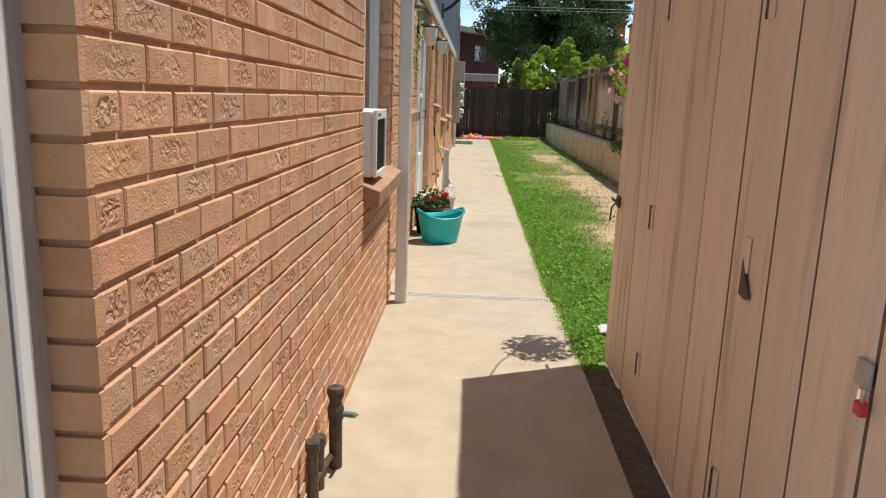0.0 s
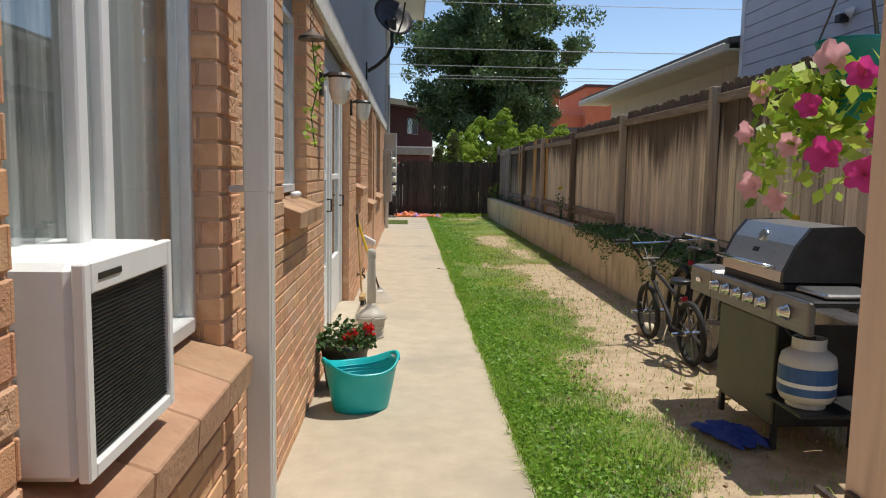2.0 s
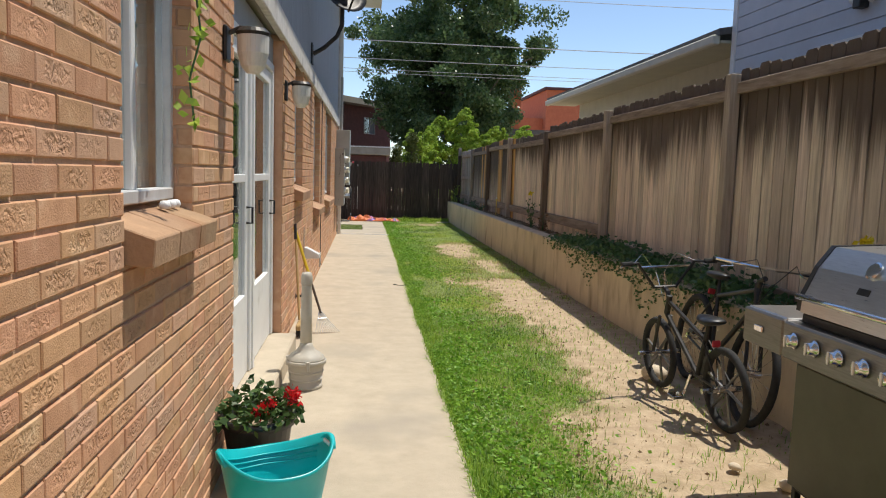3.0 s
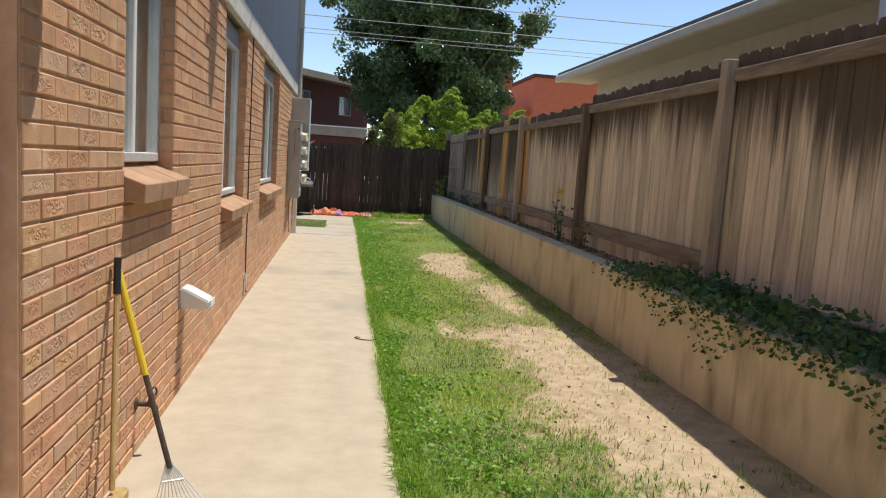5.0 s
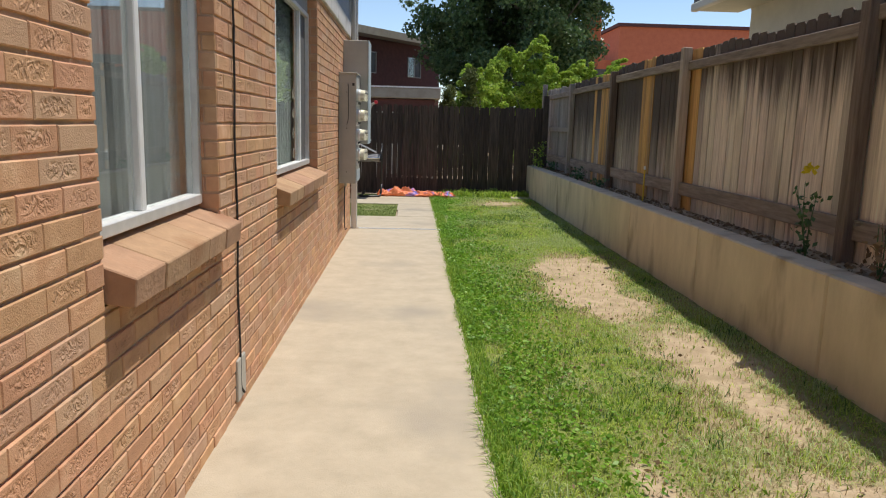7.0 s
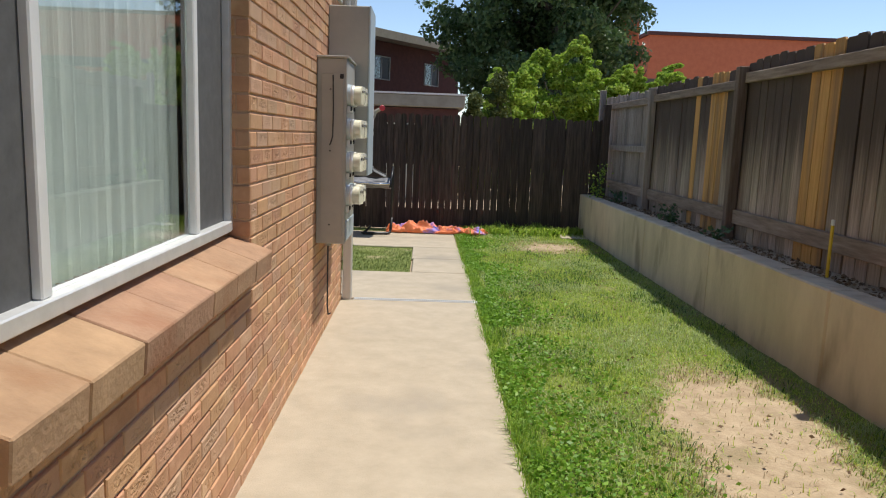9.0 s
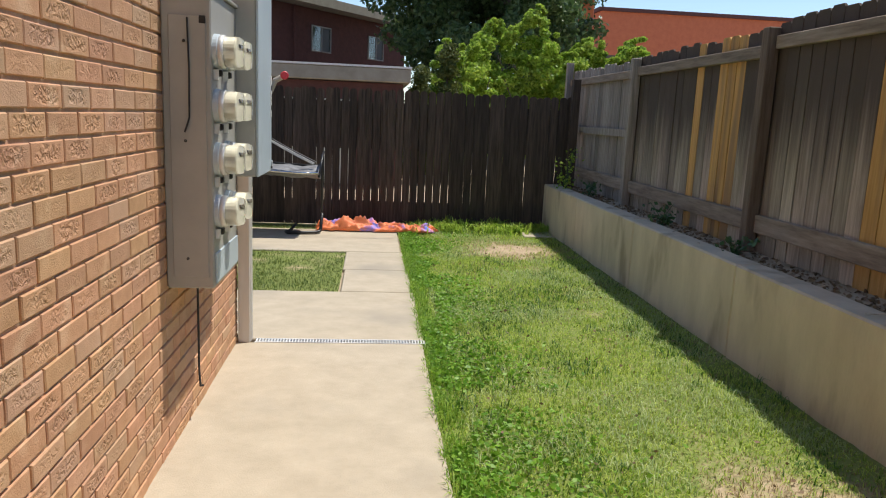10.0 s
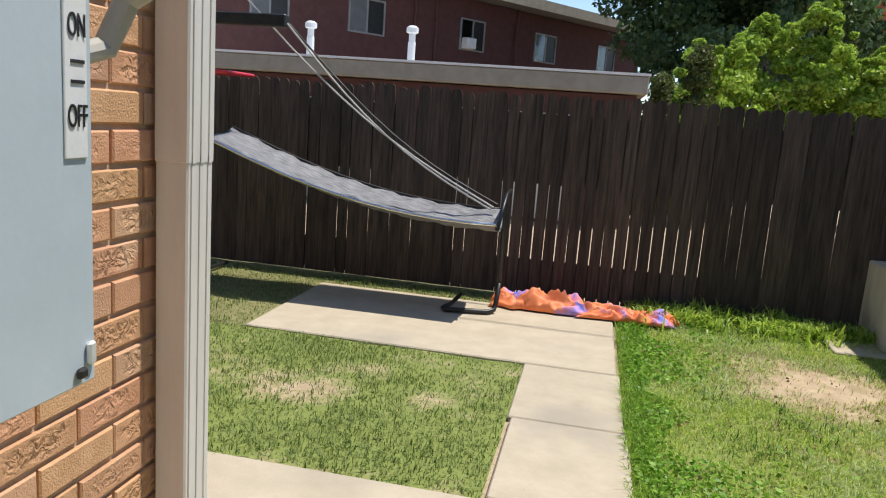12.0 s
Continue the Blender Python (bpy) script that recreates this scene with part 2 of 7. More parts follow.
M_IRON = mat("iron", (0.06, 0.05, 0.045), (0.16, 0.12, 0.09), 25, 0.6, 0.2, 150, metal=0.5)
M_GREYBOX = mat("grey_enamel", (0.37, 0.355, 0.32), (0.45, 0.43, 0.385), 3, 0.5, 0.04, 60)
M_BLUEBOX = mat("blue_grey_enamel", (0.47, 0.54, 0.585), (0.54, 0.61, 0.655), 3, 0.45, 0.04, 60, stain=(0.44, 0.50, 0.54), stain_scale=4, stain_at=0.6)
M_TEAL = mat("turquoise_plastic", (0.0, 0.42, 0.45), (0.01, 0.50, 0.52), 4, 0.35, 0.0)
M_BEIGE = mat("beige_plastic", (0.44, 0.40, 0.33), (0.54, 0.49, 0.41), 4, 0.55, 0.05, 80)
M_YELLOW = mat("yellow_paint", (0.72, 0.48, 0.02), (0.80, 0.56, 0.04), 8, 0.4)
M_SCREEN = mat("insect_screen", (0.085, 0.085, 0.085), (0.12, 0.12, 0.12), 20, 0.8)
M_CURTAIN = mat("curtain", (0.42, 0.47, 0.45), (0.52, 0.57, 0.54), 3, 0.9, 0.1, 50, stretch=(3, 6, 0.3))
M_ROOM = mat("room_plaster", (0.25, 0.23, 0.21), (0.30, 0.28, 0.25), 2, 0.9)
M_GLASS = glass("window_glass")
M_GRASS = leafy("grass_blade", (0.11, 0.26, 0.018), (0.38, 0.54, 0.07), 0.5, 0.55)
M_DRYGRASS = leafy("dry_grass", (0.34, 0.25, 0.12), (0.50, 0.41, 0.22), 0.25, 0.7)
M_LEAF = leafy("tree_leaf", (0.045, 0.095, 0.03), (0.15, 0.22, 0.08), 0.4, 0.35)
M_BUSHLEAF = leafy("bush_leaf", (0.18, 0.33, 0.022), (0.58, 0.70, 0.13), 0.5, 0.5)
M_IVY = leafy("ivy_leaf", (0.035, 0.095, 0.03), (0.12, 0.22, 0.08), 0.3, 0.4)
M_BARK = mat("bark", (0.06, 0.05, 0.04), (0.14, 0.11, 0.09), 8, 0.9, 0.6, 30)
M_REDBRICK = mat("red_brick", (0.085, 0.036, 0.034), (0.125, 0.054, 0.050), 5, 0.9, 0.2, 40)
M_ORANGE = mat("orange_brick", (0.50, 0.14, 0.07), (0.58, 0.18, 0.09), 3, 0.9, 0.1, 40)
M_CREAM = mat("cream_siding", (0.64, 0.62, 0.51), (0.72, 0.70, 0.58), 4, 0.8)
M_ROOF = mat("roof_felt", (0.10, 0.095, 0.09), (0.17, 0.16, 0.15), 9, 0.9, 0.3, 50)
M_STRAW = mat("dry_twig", (0.40, 0.33, 0.24), (0.58, 0.50, 0.38), 30, 0.8)
M_CABLE = mat("cable_sheath", (0.02, 0.02, 0.02), (0.04, 0.04, 0.04), 9, 0.6)
M_WIRE = mat("bare_wire", (0.32, 0.32, 0.33), (0.42, 0.42, 0.43), 9, 0.5, metal=0.4)


def brick_material():
    """Fired brick, smooth round its rim and torn in the middle, more or less deeply from brick to brick."""
    m = mat("fired_brick", (0.53, 0.285, 0.150), (0.65, 0.365, 0.205), 14, 0.85, 0.0, vary=0.11, hue=0.008, stain=(0.70, 0.45, 0.27), stain_scale=7, stain_at=0.58)
    n, l = m.node_tree.nodes, m.node_tree.links
    b = n["Principled BSDF"]

    def math_node(op, p, q):
        k = n.new("ShaderNodeMath")
        k.operation = op
        for i, v in enumerate((p, q)):
            if isinstance(v, (int, float)):
                k.inputs[i].default_value = v
            else:
                l.new(v, k.inputs[i])
        return k.outputs[0]

    def ranged(v, lo, hi, to0=0.0, to1=1.0):
        k = n.new("ShaderNodeMapRange")
        k.inputs["From Min"].default_value, k.inputs["From Max"].default_value = lo, hi
        k.inputs["To Min"].default_value, k.inputs["To Max"].default_value = to0, to1
        l.new(v, k.inputs["Value"])
        return k.outputs[0]

    def speckle(scale, detail, warp=0.0):
        k = n.new("ShaderNodeTexNoise")
        k.inputs["Scale"].default_value = scale
        k.inputs["Detail"].default_value = detail
        k.inputs["Distortion"].default_value = warp
        l.new(geo.outputs["Position"], k.inputs["Vector"])
        return k.outputs["Fac"]

    geo = n.new("ShaderNodeNewGeometry")
    uv = n.new("ShaderNodeUVMap")
    uv.uv_map = "face"
    xy = n.new("ShaderNodeSeparateXYZ")
    l.new(uv.outputs[0], xy.inputs[0])
    u, v = xy.outputs[0], xy.outputs[1]
    bowl = math_node("MULTIPLY", math_node("MULTIPLY", u, math_node("SUBTRACT", 1.0, u)), math_node("MULTIPLY", v, math_node("SUBTRACT", 1.0, v)))
    bowl = math_node("ADD", math_node("MULTIPLY", bowl, 16.0), math_node("MULTIPLY", math_node("SUBTRACT", speckle(26, 3), 0.5), 1.1))
    info = n.new("ShaderNodeObjectInfo")
    chance = math_node("FRACT", math_node("MULTIPLY", math_node("ADD", info.outputs["Random"], geo.outputs["Random Per Island"]), 13.7), 0.0)
    torn = math_node("MULTIPLY", ranged(bowl, 0.26, 0.70), ranged(chance, 0.2, 0.95, 0.06, 1.0))
    rough = math_node("MULTIPLY", torn, math_node("SUBTRACT", speckle(42, 3, 1.3), 0.56))
    height = math_node("ADD", rough, math_node("MULTIPLY", speckle(230, 2), 0.07))
    bp = n.new("ShaderNodeBump")
    bp.inputs["Strength"].default_value = 1.0
    bp.inputs["Distance"].default_value = 0.027
    l.new(height, bp.inputs["Height"])
    l.new(bp.outputs[0], b.inputs["Normal"])
    # some bricks are burnt paler and greyer
    base = b.inputs["Base Color"].links[0].from_socket
    mx = n.new("ShaderNodeMix")
    mx.data_type = "RGBA"
    l.new(ranged(math_node("FRACT", math_node("MULTIPLY", chance, 5.3), 0.0), 0.55, 1.0, 0.0, 0.6), mx.inputs["Factor"])
    l.new(base, mx.inputs["A"])
    mx.inputs["B"].default_value = (0.56, 0.38, 0.26, 1)
    l.new(mx.outputs["Result"], b.inputs["Base Color"])
    return m


M_BRICK = brick_material()

# ---- plan ----
WALL_A, WALL_B = -0.345, -0.41          # faces of the two stretches of brick wall
Y0, Y_MID, Y_END = 1.54, 5.50, 21.80    # the wall's ends and the joint at the first downpipe
TOP = 2.52                              # top of the brickwork
COURSE, LENGTH = 0.0745, 0.205
OPEN_A = [(4.15, 5.25, 1.0)]
OPEN_B = [(6.68, 7.50, 1.34), (8.36, 10.53, 0.0), (11.49, 12.36, 1.34), (13.95, 15.16, 1.05), (16.50, 18.44, 1.05)]
X_RET, Z_RET, X_FENCE = 2.78, 0.64, 3.22
Y_BACK = 26.9

# ---- ground ----
bm = nb()
box(bm, -400, 400, -400, 400, -0.6, -0.035)
ground = tagged(obj("ground", bm, M_DIRT), "bare sandy earth with worn patches under the lawn", "ground", kind="structure")


def slab(name, x0, x1, y0, y1, label):
    return tagged(obj(name, boxes((x0, x1, y0, y1, -0.12, 0.0), bevel=0.008), M_CONCRETE), label, "pavement", kind="structure")


slab("pavement", -0.42, 0.84, -1.5, 5.53, "sunlit cream concrete walk beside the brick wall")
slab("pavement", -0.42, 0.80, 5.61, 21.76, "long cream concrete walk between brick wall and lawn")
slab("pavement", -3.4, 0.81, 21.84, 23.16, "pale concrete slab crossing behind the downpipe")
slab("pavement", 0.19, 0.80, 23.18, 24.05, "square concrete paving slab between lawns")
slab("pavement", 0.17, 0.78, 24.06, 24.96, "square concrete paving slab beside the patio")
slab("pavement", -1.82, 0.76, 24.98, 26.45, "pale concrete patio slab under the hammock")


slab("pavement", 2.38, 2.775, 26.1, 26.86, "small pale concrete slab in the corner by the retaining wall").matrix_basis = pose(0, 0, 0.035)


def drain(y, x0, x1):
    d = empty("drain_grate", (x0 + x1) / 2, y, 0, "narrow white plastic drain grate across the concrete walk", "drain")
    w = (x1 - x0) / 2
    part("channel", boxes((-w, w, -0.036, 0.036, -0.1, -0.03)), M_BLACK, d)
    part("edge", boxes((-w, w, -0.038, -0.031, -0.03, 0.003)), M_WHITE, d)
    part("edge", boxes((-w, w, 0.031, 0.038, -0.03, 0.003)), M_WHITE, d)
    n = int(2 * w / 0.019)
    bm = nb()
    for i in range(n):
        x = -w + (i + 0.5) * 2 * w / n
        box(bm, x - 0.0038, x + 0.0038, -0.031, 0.031, -0.012, 0.002)
    tagged(part("slats", bm, M_WHITE, d), kind="stuff")


drain(5.57, -0.28, 0.80)
drain(21.80, -0.30, 0.82)

# ---- brick walls ----


def backing(name, face, y0, y1, openings, label):
    """The wall behind the brick faces, with its openings cut through."""
    bm = nb()
    x0, x1 = face - 0.24, face - 0.0075
    y = y0
    for a, b, zs in openings:
        box(bm, x0, x1, y, a, -0.12, TOP)
        if zs > 0:
            box(bm, x0, x1, a, b, -0.12, zs - 0.16)
        y = b
    box(bm, x0, x1, y, y1, -0.12, TOP)
    return tagged(obj(name, bm, M_MORTAR), label, "wall", kind="structure")


def brick_mesh(name, length, height, depth=0.02, ch=0.0035):
    """One brick face with chamfered edges; its outer face looks along +x."""
    h, v = length / 2, height / 2
    vs = [(-depth, -h, -v), (-depth, h, -v), (-depth, h, v), (-depth, -h, v),
          (-ch, -h, -v), (-ch, h, -v), (-ch, h, v), (-ch, -h, v),
          (0, -h + ch, -v + ch), (0, h - ch, -v + ch), (0, h - ch, v - ch), (0, -h + ch, v - ch)]
    fs = [(8, 9, 10, 11), (4, 5, 9, 8), (5, 6, 10, 9), (6, 7, 11, 10), (7, 4, 8, 11), (0, 1, 5, 4), (1, 2, 6, 5), (2, 3, 7, 6), (3, 0, 4, 7)]
    return np.array(vs), fs


def brick_plan(face, y0, y1, openings):
    """Places of the bricks: (y centre, z centre, length), broken at the openings, in running bond."""
    out = []
    rows = int(TOP / COURSE) + 1
    for r in range(rows):
        z = r * COURSE + COURSE / 2 - 0.02
        if z + COURSE / 2 > TOP + 0.02:
            continue
        spans, y = [], y0
        for a, b, zs in openings:
            if z > zs - 0.15:
                spans.append((y, a))
                y = b
        spans.append((y, y1))
        for a, b in spans:
            p = a
            k = a - (a % LENGTH) + (LENGTH / 2 if r % 2 else 0)
            while p < b - 0.02:
                k += LENGTH
                q = min(k, b)
                if b - q < 0.05:
                    q = b
                if q - p > 0.045:
                    out.append(((p + q) / 2, z, q - p))
                    p = q
                elif q >= b:
                    break
    return out


FACE_UV = [0, 0, 1, 0, 1, 1, 0, 1] + [0] * 64


def face_uv(me, count):
    """Marks the front of every brick with its own unit square."""
    layer = me.uv_layers.new(name="face")
    layer.data.foreach_set("uv", FACE_UV * count)


def lay_bricks(wall, face, y0, y1, openings, near, gap):
    rng = random.Random(int(y0 * 100))
    plan = brick_plan(face, y0, y1, openings)
    chosen = [p for p in plan if near(p)][:300]
    pick = {(p[0], p[1]) for p in chosen}
    cache = {}
    for y, z, ln in chosen:
        key = round(ln, 2)
        if key not in cache:
            v, f = brick_mesh("brick", key - gap, COURSE - 0.010)
            me = bpy.data.meshes.new("brick")
            me.from_pydata([tuple(c) for c in v], [], f)
            me.materials.append(M_BRICK)
            face_uv(me, 1)
            cache[key] = me
        ob = new("brick", cache[key])
        ob.parent = wall
        ob.matrix_basis = pose(face + rng.uniform(-0.002, 0.002), y, z, rng.uniform(-0.6, 0.6), rng.uniform(-0.8, 0.8), rng.uniform(-0.5, 0.5))
    V, F = [], []
    for y, z, ln in plan:
        if (y, z) in pick:
            continue
        v, f = brick_mesh("brick", ln - gap + rng.uniform(-0.002, 0.001), COURSE - 0.011 + rng.uniform(-0.002, 0.001))
        n = len(V)
        dx = face + rng.uniform(-0.002, 0.002)
        dz = z + rng.uniform(-0.001, 0.001)
        V += [(c[0] + dx, c[1] + y, c[2] + dz) for c in v]
        F += [tuple(n + i for i in q) for q in f]
    rest = raw("brickwork", V, F, M_BRICK, wall)
    face_uv(rest.data, len(V) // 12)
    tagged(rest, kind="stuff")


wall_a = backing("wall_west", WALL_A, Y0, Y_MID, OPEN_A, "orange-brown rough-faced brick wall in running bond")
wall_b = backing("wall_west", WALL_B, Y_MID, Y_END, OPEN_B, "long sunlit orange brick wall with recessed windows")
# back wall of the building round the corner, and the return at the near corner
tagged(obj("wall_north", boxes((-9, WALL_B - 0.25, Y_END - 0.24, Y_END - 0.004, -0.12, TOP)), M_MORTAR), "brick rear wall of the apartment building", "wall", kind="structure")
bm = nb()
box(bm, -9, WALL_A - 0.25, Y0, Y0 + 0.2, -0.12, TOP)
tagged(obj("wall_south", bm, M_MORTAR), "plain brick end wall of the building", "wall", kind="structure")
# rooms behind the windows
tagged(obj("room_wall", boxes((-3.2, -3.1, Y0, Y_END, 0, TOP)), M_ROOM), "plain room wall seen through glass", "wall", kind="structure")
tagged(obj("room_floor", boxes((-3.1, -0.66, Y0, Y_END, 0.0, 0.1)), M_ROOM), "plain room floor", "floor", kind="structure")
tagged(obj("ceiling", boxes((-9, WALL_B - 0.03, Y0, Y_END, TOP + 0.004, TOP + 0.1)), M_ROOM), "plain room ceiling", "ceiling", kind="structure")

# ---- upper storey ----
upper = tagged(obj("wall_upper", boxes((-9, WALL_B - 0.03, Y0, Y_END + 0.02, TOP + 0.11, 5.35)), M_SIDING), "grey vertical board siding of the upper storey", "wall", kind="structure")
bm = nb()
y = Y0
while y < Y_END:
    box(bm, WALL_B - 0.03, WALL_B - 0.018, y, min(y + 0.145, Y_END + 0.02), TOP + 0.13, 5.3)
    y += 0.152
tagged(part("board", bm, M_SIDING, upper), kind="stuff")
tagged(obj("trim", boxes((WALL_B - 0.03, WALL_B + 0.025, Y0, 9.6, TOP - 0.04, TOP + 0.14), (WALL_B - 0.03, WALL_B + 0.023, 9.606, 15.8, TOP - 0.042, TOP + 0.138), (WALL_B - 0.03, WALL_B + 0.025, 15.806, Y_END + 0.03, TOP - 0.04, TOP + 0.14), bevel=0.006), M_TRIM), "weathered pale trim board below the grey siding", "trim", kind="structure")
tagged(obj("trim", boxes((WALL_B - 0.02, WALL_B + 0.02, Y_END - 0.05, Y_END + 0.05, TOP + 0.16, 5.3), bevel=0.004), M_TRIM), "narrow pale corner board of the siding", "trim", kind="structure")
roof = tagged(obj("roof", boxes((-10, 0.50, Y0 - 0.6, Y_END + 0.6, 5.36, 5.42)), M_WHITE), "overhanging eave with a white soffit", "roof", kind="structure")
part("fascia", boxes((0.50, 0.53, Y0 - 0.6, Y_END + 0.6, 5.30, 5.52)), M_TRIM, roof)
part("covering", boxes((-10, 0.49, Y0 - 0.6, Y_END + 0.6, 5.425, 5.5)), M_ROOF, roof)

# ---- windows ----


def sill_bricks(parent, face, y0, y1, zt):
    n = max(3, round((y1 - y0) / 0.27))
    w = (y1 - y0) / n
    prof = [(face - 0.14, zt), (face + 0.085, zt - 0.080), (face + 0.078, zt - 0.165), (face - 0.14, zt - 0.14)]
    for i in range(n):
        bm = nb()
        a, b = y0 + i * w + 0.002, y0 + (i + 1) * w - 0.002
        jx, jz = RNG.uniform(-0.002, 0.002), RNG.uniform(-0.0015, 0.0015)
        va = [bm.verts.new((x + jx, a, z + jz)) for x, z in prof]
        vb = [bm.verts.new((x + jx, b, z + jz)) for x, z in prof]
        bm.faces.new(va)
        bm.faces.new(vb[::-1])
        for k in range(4):
            bm.faces.new((va[k], va[(k + 1) % 4], vb[(k + 1) % 4], vb[k]))
        bmesh.ops.bevel(bm, geom=list(bm.edges), offset=0.004, segments=1, affect="EDGES")
        part("sill_brick", bm, M_SILL, parent)


def pleats(y0, y1, z0, z1, x, depth=0.02, step=0.045):
    bm = nb()
    n = max(4, int((y1 - y0) / step) * 4)
    lo, hi = [], []
    for i in range(n + 1):
        y = y0 + (y1 - y0) * i / n
        dx = depth * math.sin(i * math.pi / 2 + 0.4 * math.sin(i * 0.7))
        lo.append(bm.verts.new((x + dx, y, z0)))
        hi.append(bm.verts.new((x + dx * 0.8, y, z1)))
    for i in range(n):
        bm.faces.new((lo[i], lo[i + 1], hi[i + 1], hi[i]))
    return bm


def window(name, face, y0, y1, zs, head, bars, label, screens=(), curtain=None):
    """A metal sliding window in its recess; bars are the upright bars as fractions of the width."""
    w = tagged(new(name), label, "window", kind="structure")
    xg = face - 0.105
    f = 0.035
    part("window_frame", boxes((xg - 0.03, xg + 0.03, y0, y0 + f, zs + 0.002, head), (xg - 0.03, xg + 0.03, y1 - f, y1, zs + 0.002, head),
                               (xg - 0.03, xg + 0.036, y0 + f, y1 - f, zs + 0.002, zs + 0.045), (xg - 0.03, xg + 0.03, y0 + f, y1 - f, head - f, head), bevel=0.004), M_ALU, w)
    ys = [y0 + f] + [y0 + (y1 - y0) * b for b in bars] + [y1 - f]
    for b in ys[1:-1]:
        part("mullion", boxes((xg - 0.012, xg + 0.022, b - 0.022, b + 0.022, zs + 0.045, head - f), bevel=0.004), M_WHITE, w)
    for i, (a, b) in enumerate(zip(ys, ys[1:])):
        g = part("pane", boxes((xg - 0.004, xg, a + 0.002, b - 0.002, zs + 0.045, head - f)), M_SCREEN if i in screens else M_GLASS, w)
        g.visible_shadow = False
        if curtain and i not in screens:
            part("curtain", pleats(a - 0.05, b + 0.05, zs + 0.03, head - 0.02, xg - 0.07, 0.009), curtain, w)
    if head < TOP - 0.06:
        part("header_panel", boxes((xg - 0.03, xg + 0.02, y0, y1, head + 0.002, TOP - 0.045)), M_SIDING, w)
    sill = part("window_sill", boxes((xg - 0.05, xg - 0.005, y0, y1, zs - 0.13, zs - 0.002)), M_MORTAR, w)
    sill_bricks(sill, face, y0 + 0.005, y1 + 0.02, zs)
    # brick reveals
    for y, side in ((y0, 1), (y1, -1)):
        bm = nb()
        for r in range(int(TOP / COURSE) + 1):
            z = r * COURSE + COURSE / 2 - 0.02
            if zs - 0.02 < z < TOP - 0.08:
                cut = face - (0.06 if r % 2 else 0.095)
                for a, b in ((face - 0.13, cut - 0.004), (cut + 0.004, face - 0.003)):
                    e = side * RNG.uniform(0.005, 0.008)
                    box(bm, a, b, min(y - side * 0.004, y + e), max(y - side * 0.004, y + e), z - COURSE / 2 + 0.006, z + COURSE / 2 - 0.006, bevel=0.002)
        part("reveal", bm, M_BRICK, w)
    return w


M_BLIND = mat("grey_blind", (0.22, 0.23, 0.23), (0.30, 0.31, 0.31), 4, 0.8, 0.1, 40, stretch=(4, 10, 0.3))
window("window_1", WALL_A, 4.15, 5.25, 1.0, 2.3, (0.385, 0.49), "white-framed window with grey blinds holding an air conditioner", curtain=M_BLIND)
window("window_2", WALL_B, 6.68, 7.50, 1.34, 2.34, (0.45,), "small high window with a beige blind", curtain=M_BLIND)
window("window_3", WALL_B, 11.49, 12.36, 1.34, 2.34, (0.5,), "small sliding window above a sloping brick sill", curtain=M_BLIND)
window("window_4", WALL_B, 13.95, 15.16, 1.05, 2.32, (0.45,), "sliding window with dark curtains and an insect screen", curtain=M_BLIND)
window("window_5", WALL_B, 16.50, 18.44, 1.05, 2.32, (0.235, 0.775), "wide three-part window with pale pleated curtains", screens=(0, 2), curtain=M_CURTAIN)

# ---- doors ----


def storm_door(name, y0, y1):
    d = tagged(new(name), "white storm door with two glass panels, closed", "door", kind="structure")
    x = WALL_B - 0.10
    z0, z1 = 0.14, 2.22
    part("door_frame", boxes((x - 0.05, x + 0.03, y0, y0 + 0.06, z0, z1 + 0.06), (x - 0.05, x + 0.03, y1 - 0.06, y1, z0, z1 + 0.06), (x - 0.05, x + 0.03, y0 + 0.06, y1 - 0.06, z1, z1 + 0.06), bevel=0.004), M_WHITE, d)
    a, b = y0 + 0.065, y1 - 0.065
    part("leaf", boxes((x - 0.03, x + 0.012, a, a + 0.085, z0, z1 - 0.005), (x - 0.03, x + 0.012, b - 0.085, b, z0, z1 - 0.005), (x - 0.03, x + 0.012, a + 0.085, b - 0.085, z0, 0.66),
                       (x - 0.03, x + 0.012, a + 0.085, b - 0.085, 1.38, 1.43), (x - 0.03, x + 0.012, a + 0.085, b - 0.085, z1 - 0.1, z1 - 0.005), bevel=0.004), M_WHITE, d)
    for lo, hi in ((0.66, 1.38), (1.43, z1 - 0.1)):
        g = part("pane", boxes((x - 0.012, x - 0.008, a + 0.085, b - 0.085, lo, hi)), M_GLASS, d)
        g.visible_shadow = False
    part("inner_door", boxes((x - 0.14, x - 0.10, y0, y1, z0, z1 + 0.06)), M_BLIND, d)
    bm = nb()
    tube(bm, [(x + 0.012, b - 0.045, 1.12), (x + 0.05, b - 0.045, 1.12), (x + 0.05, b - 0.045, 1.22), (x + 0.012, b - 0.045, 1.22)], 0.008)
    part("door_handle", bm, M_BLACK, d, "black pull handle")
    return d


storm_door("door_1", 8.37, 9.41)
storm_door("door_2", 9.47, 10.51)
tagged(obj("door_post", boxes((WALL_B - 0.15, WALL_B - 0.06, 9.412, 9.468, 0.14, 2.28)), M_WHITE), "white post between two storm doors", "trim", kind="structure")
tagged(obj("door_header", boxes((WALL_B - 0.15, WALL_B - 0.08, 8.37, 10.51, 2.285, TOP - 0.045)), M_SIDING), "grey header panel above the doors", "trim", kind="structure")
tagged(obj("door_reveal", boxes((WALL_B - 0.14, WALL_B - 0.012, 10.522, 10.536, 0.14, TOP - 0.05), (WALL_B - 0.14, WALL_B - 0.012, 8.354, 8.366, 0.14, TOP - 0.05)), M_BRICK), "brick reveals of the door opening", "wall", kind="structure")
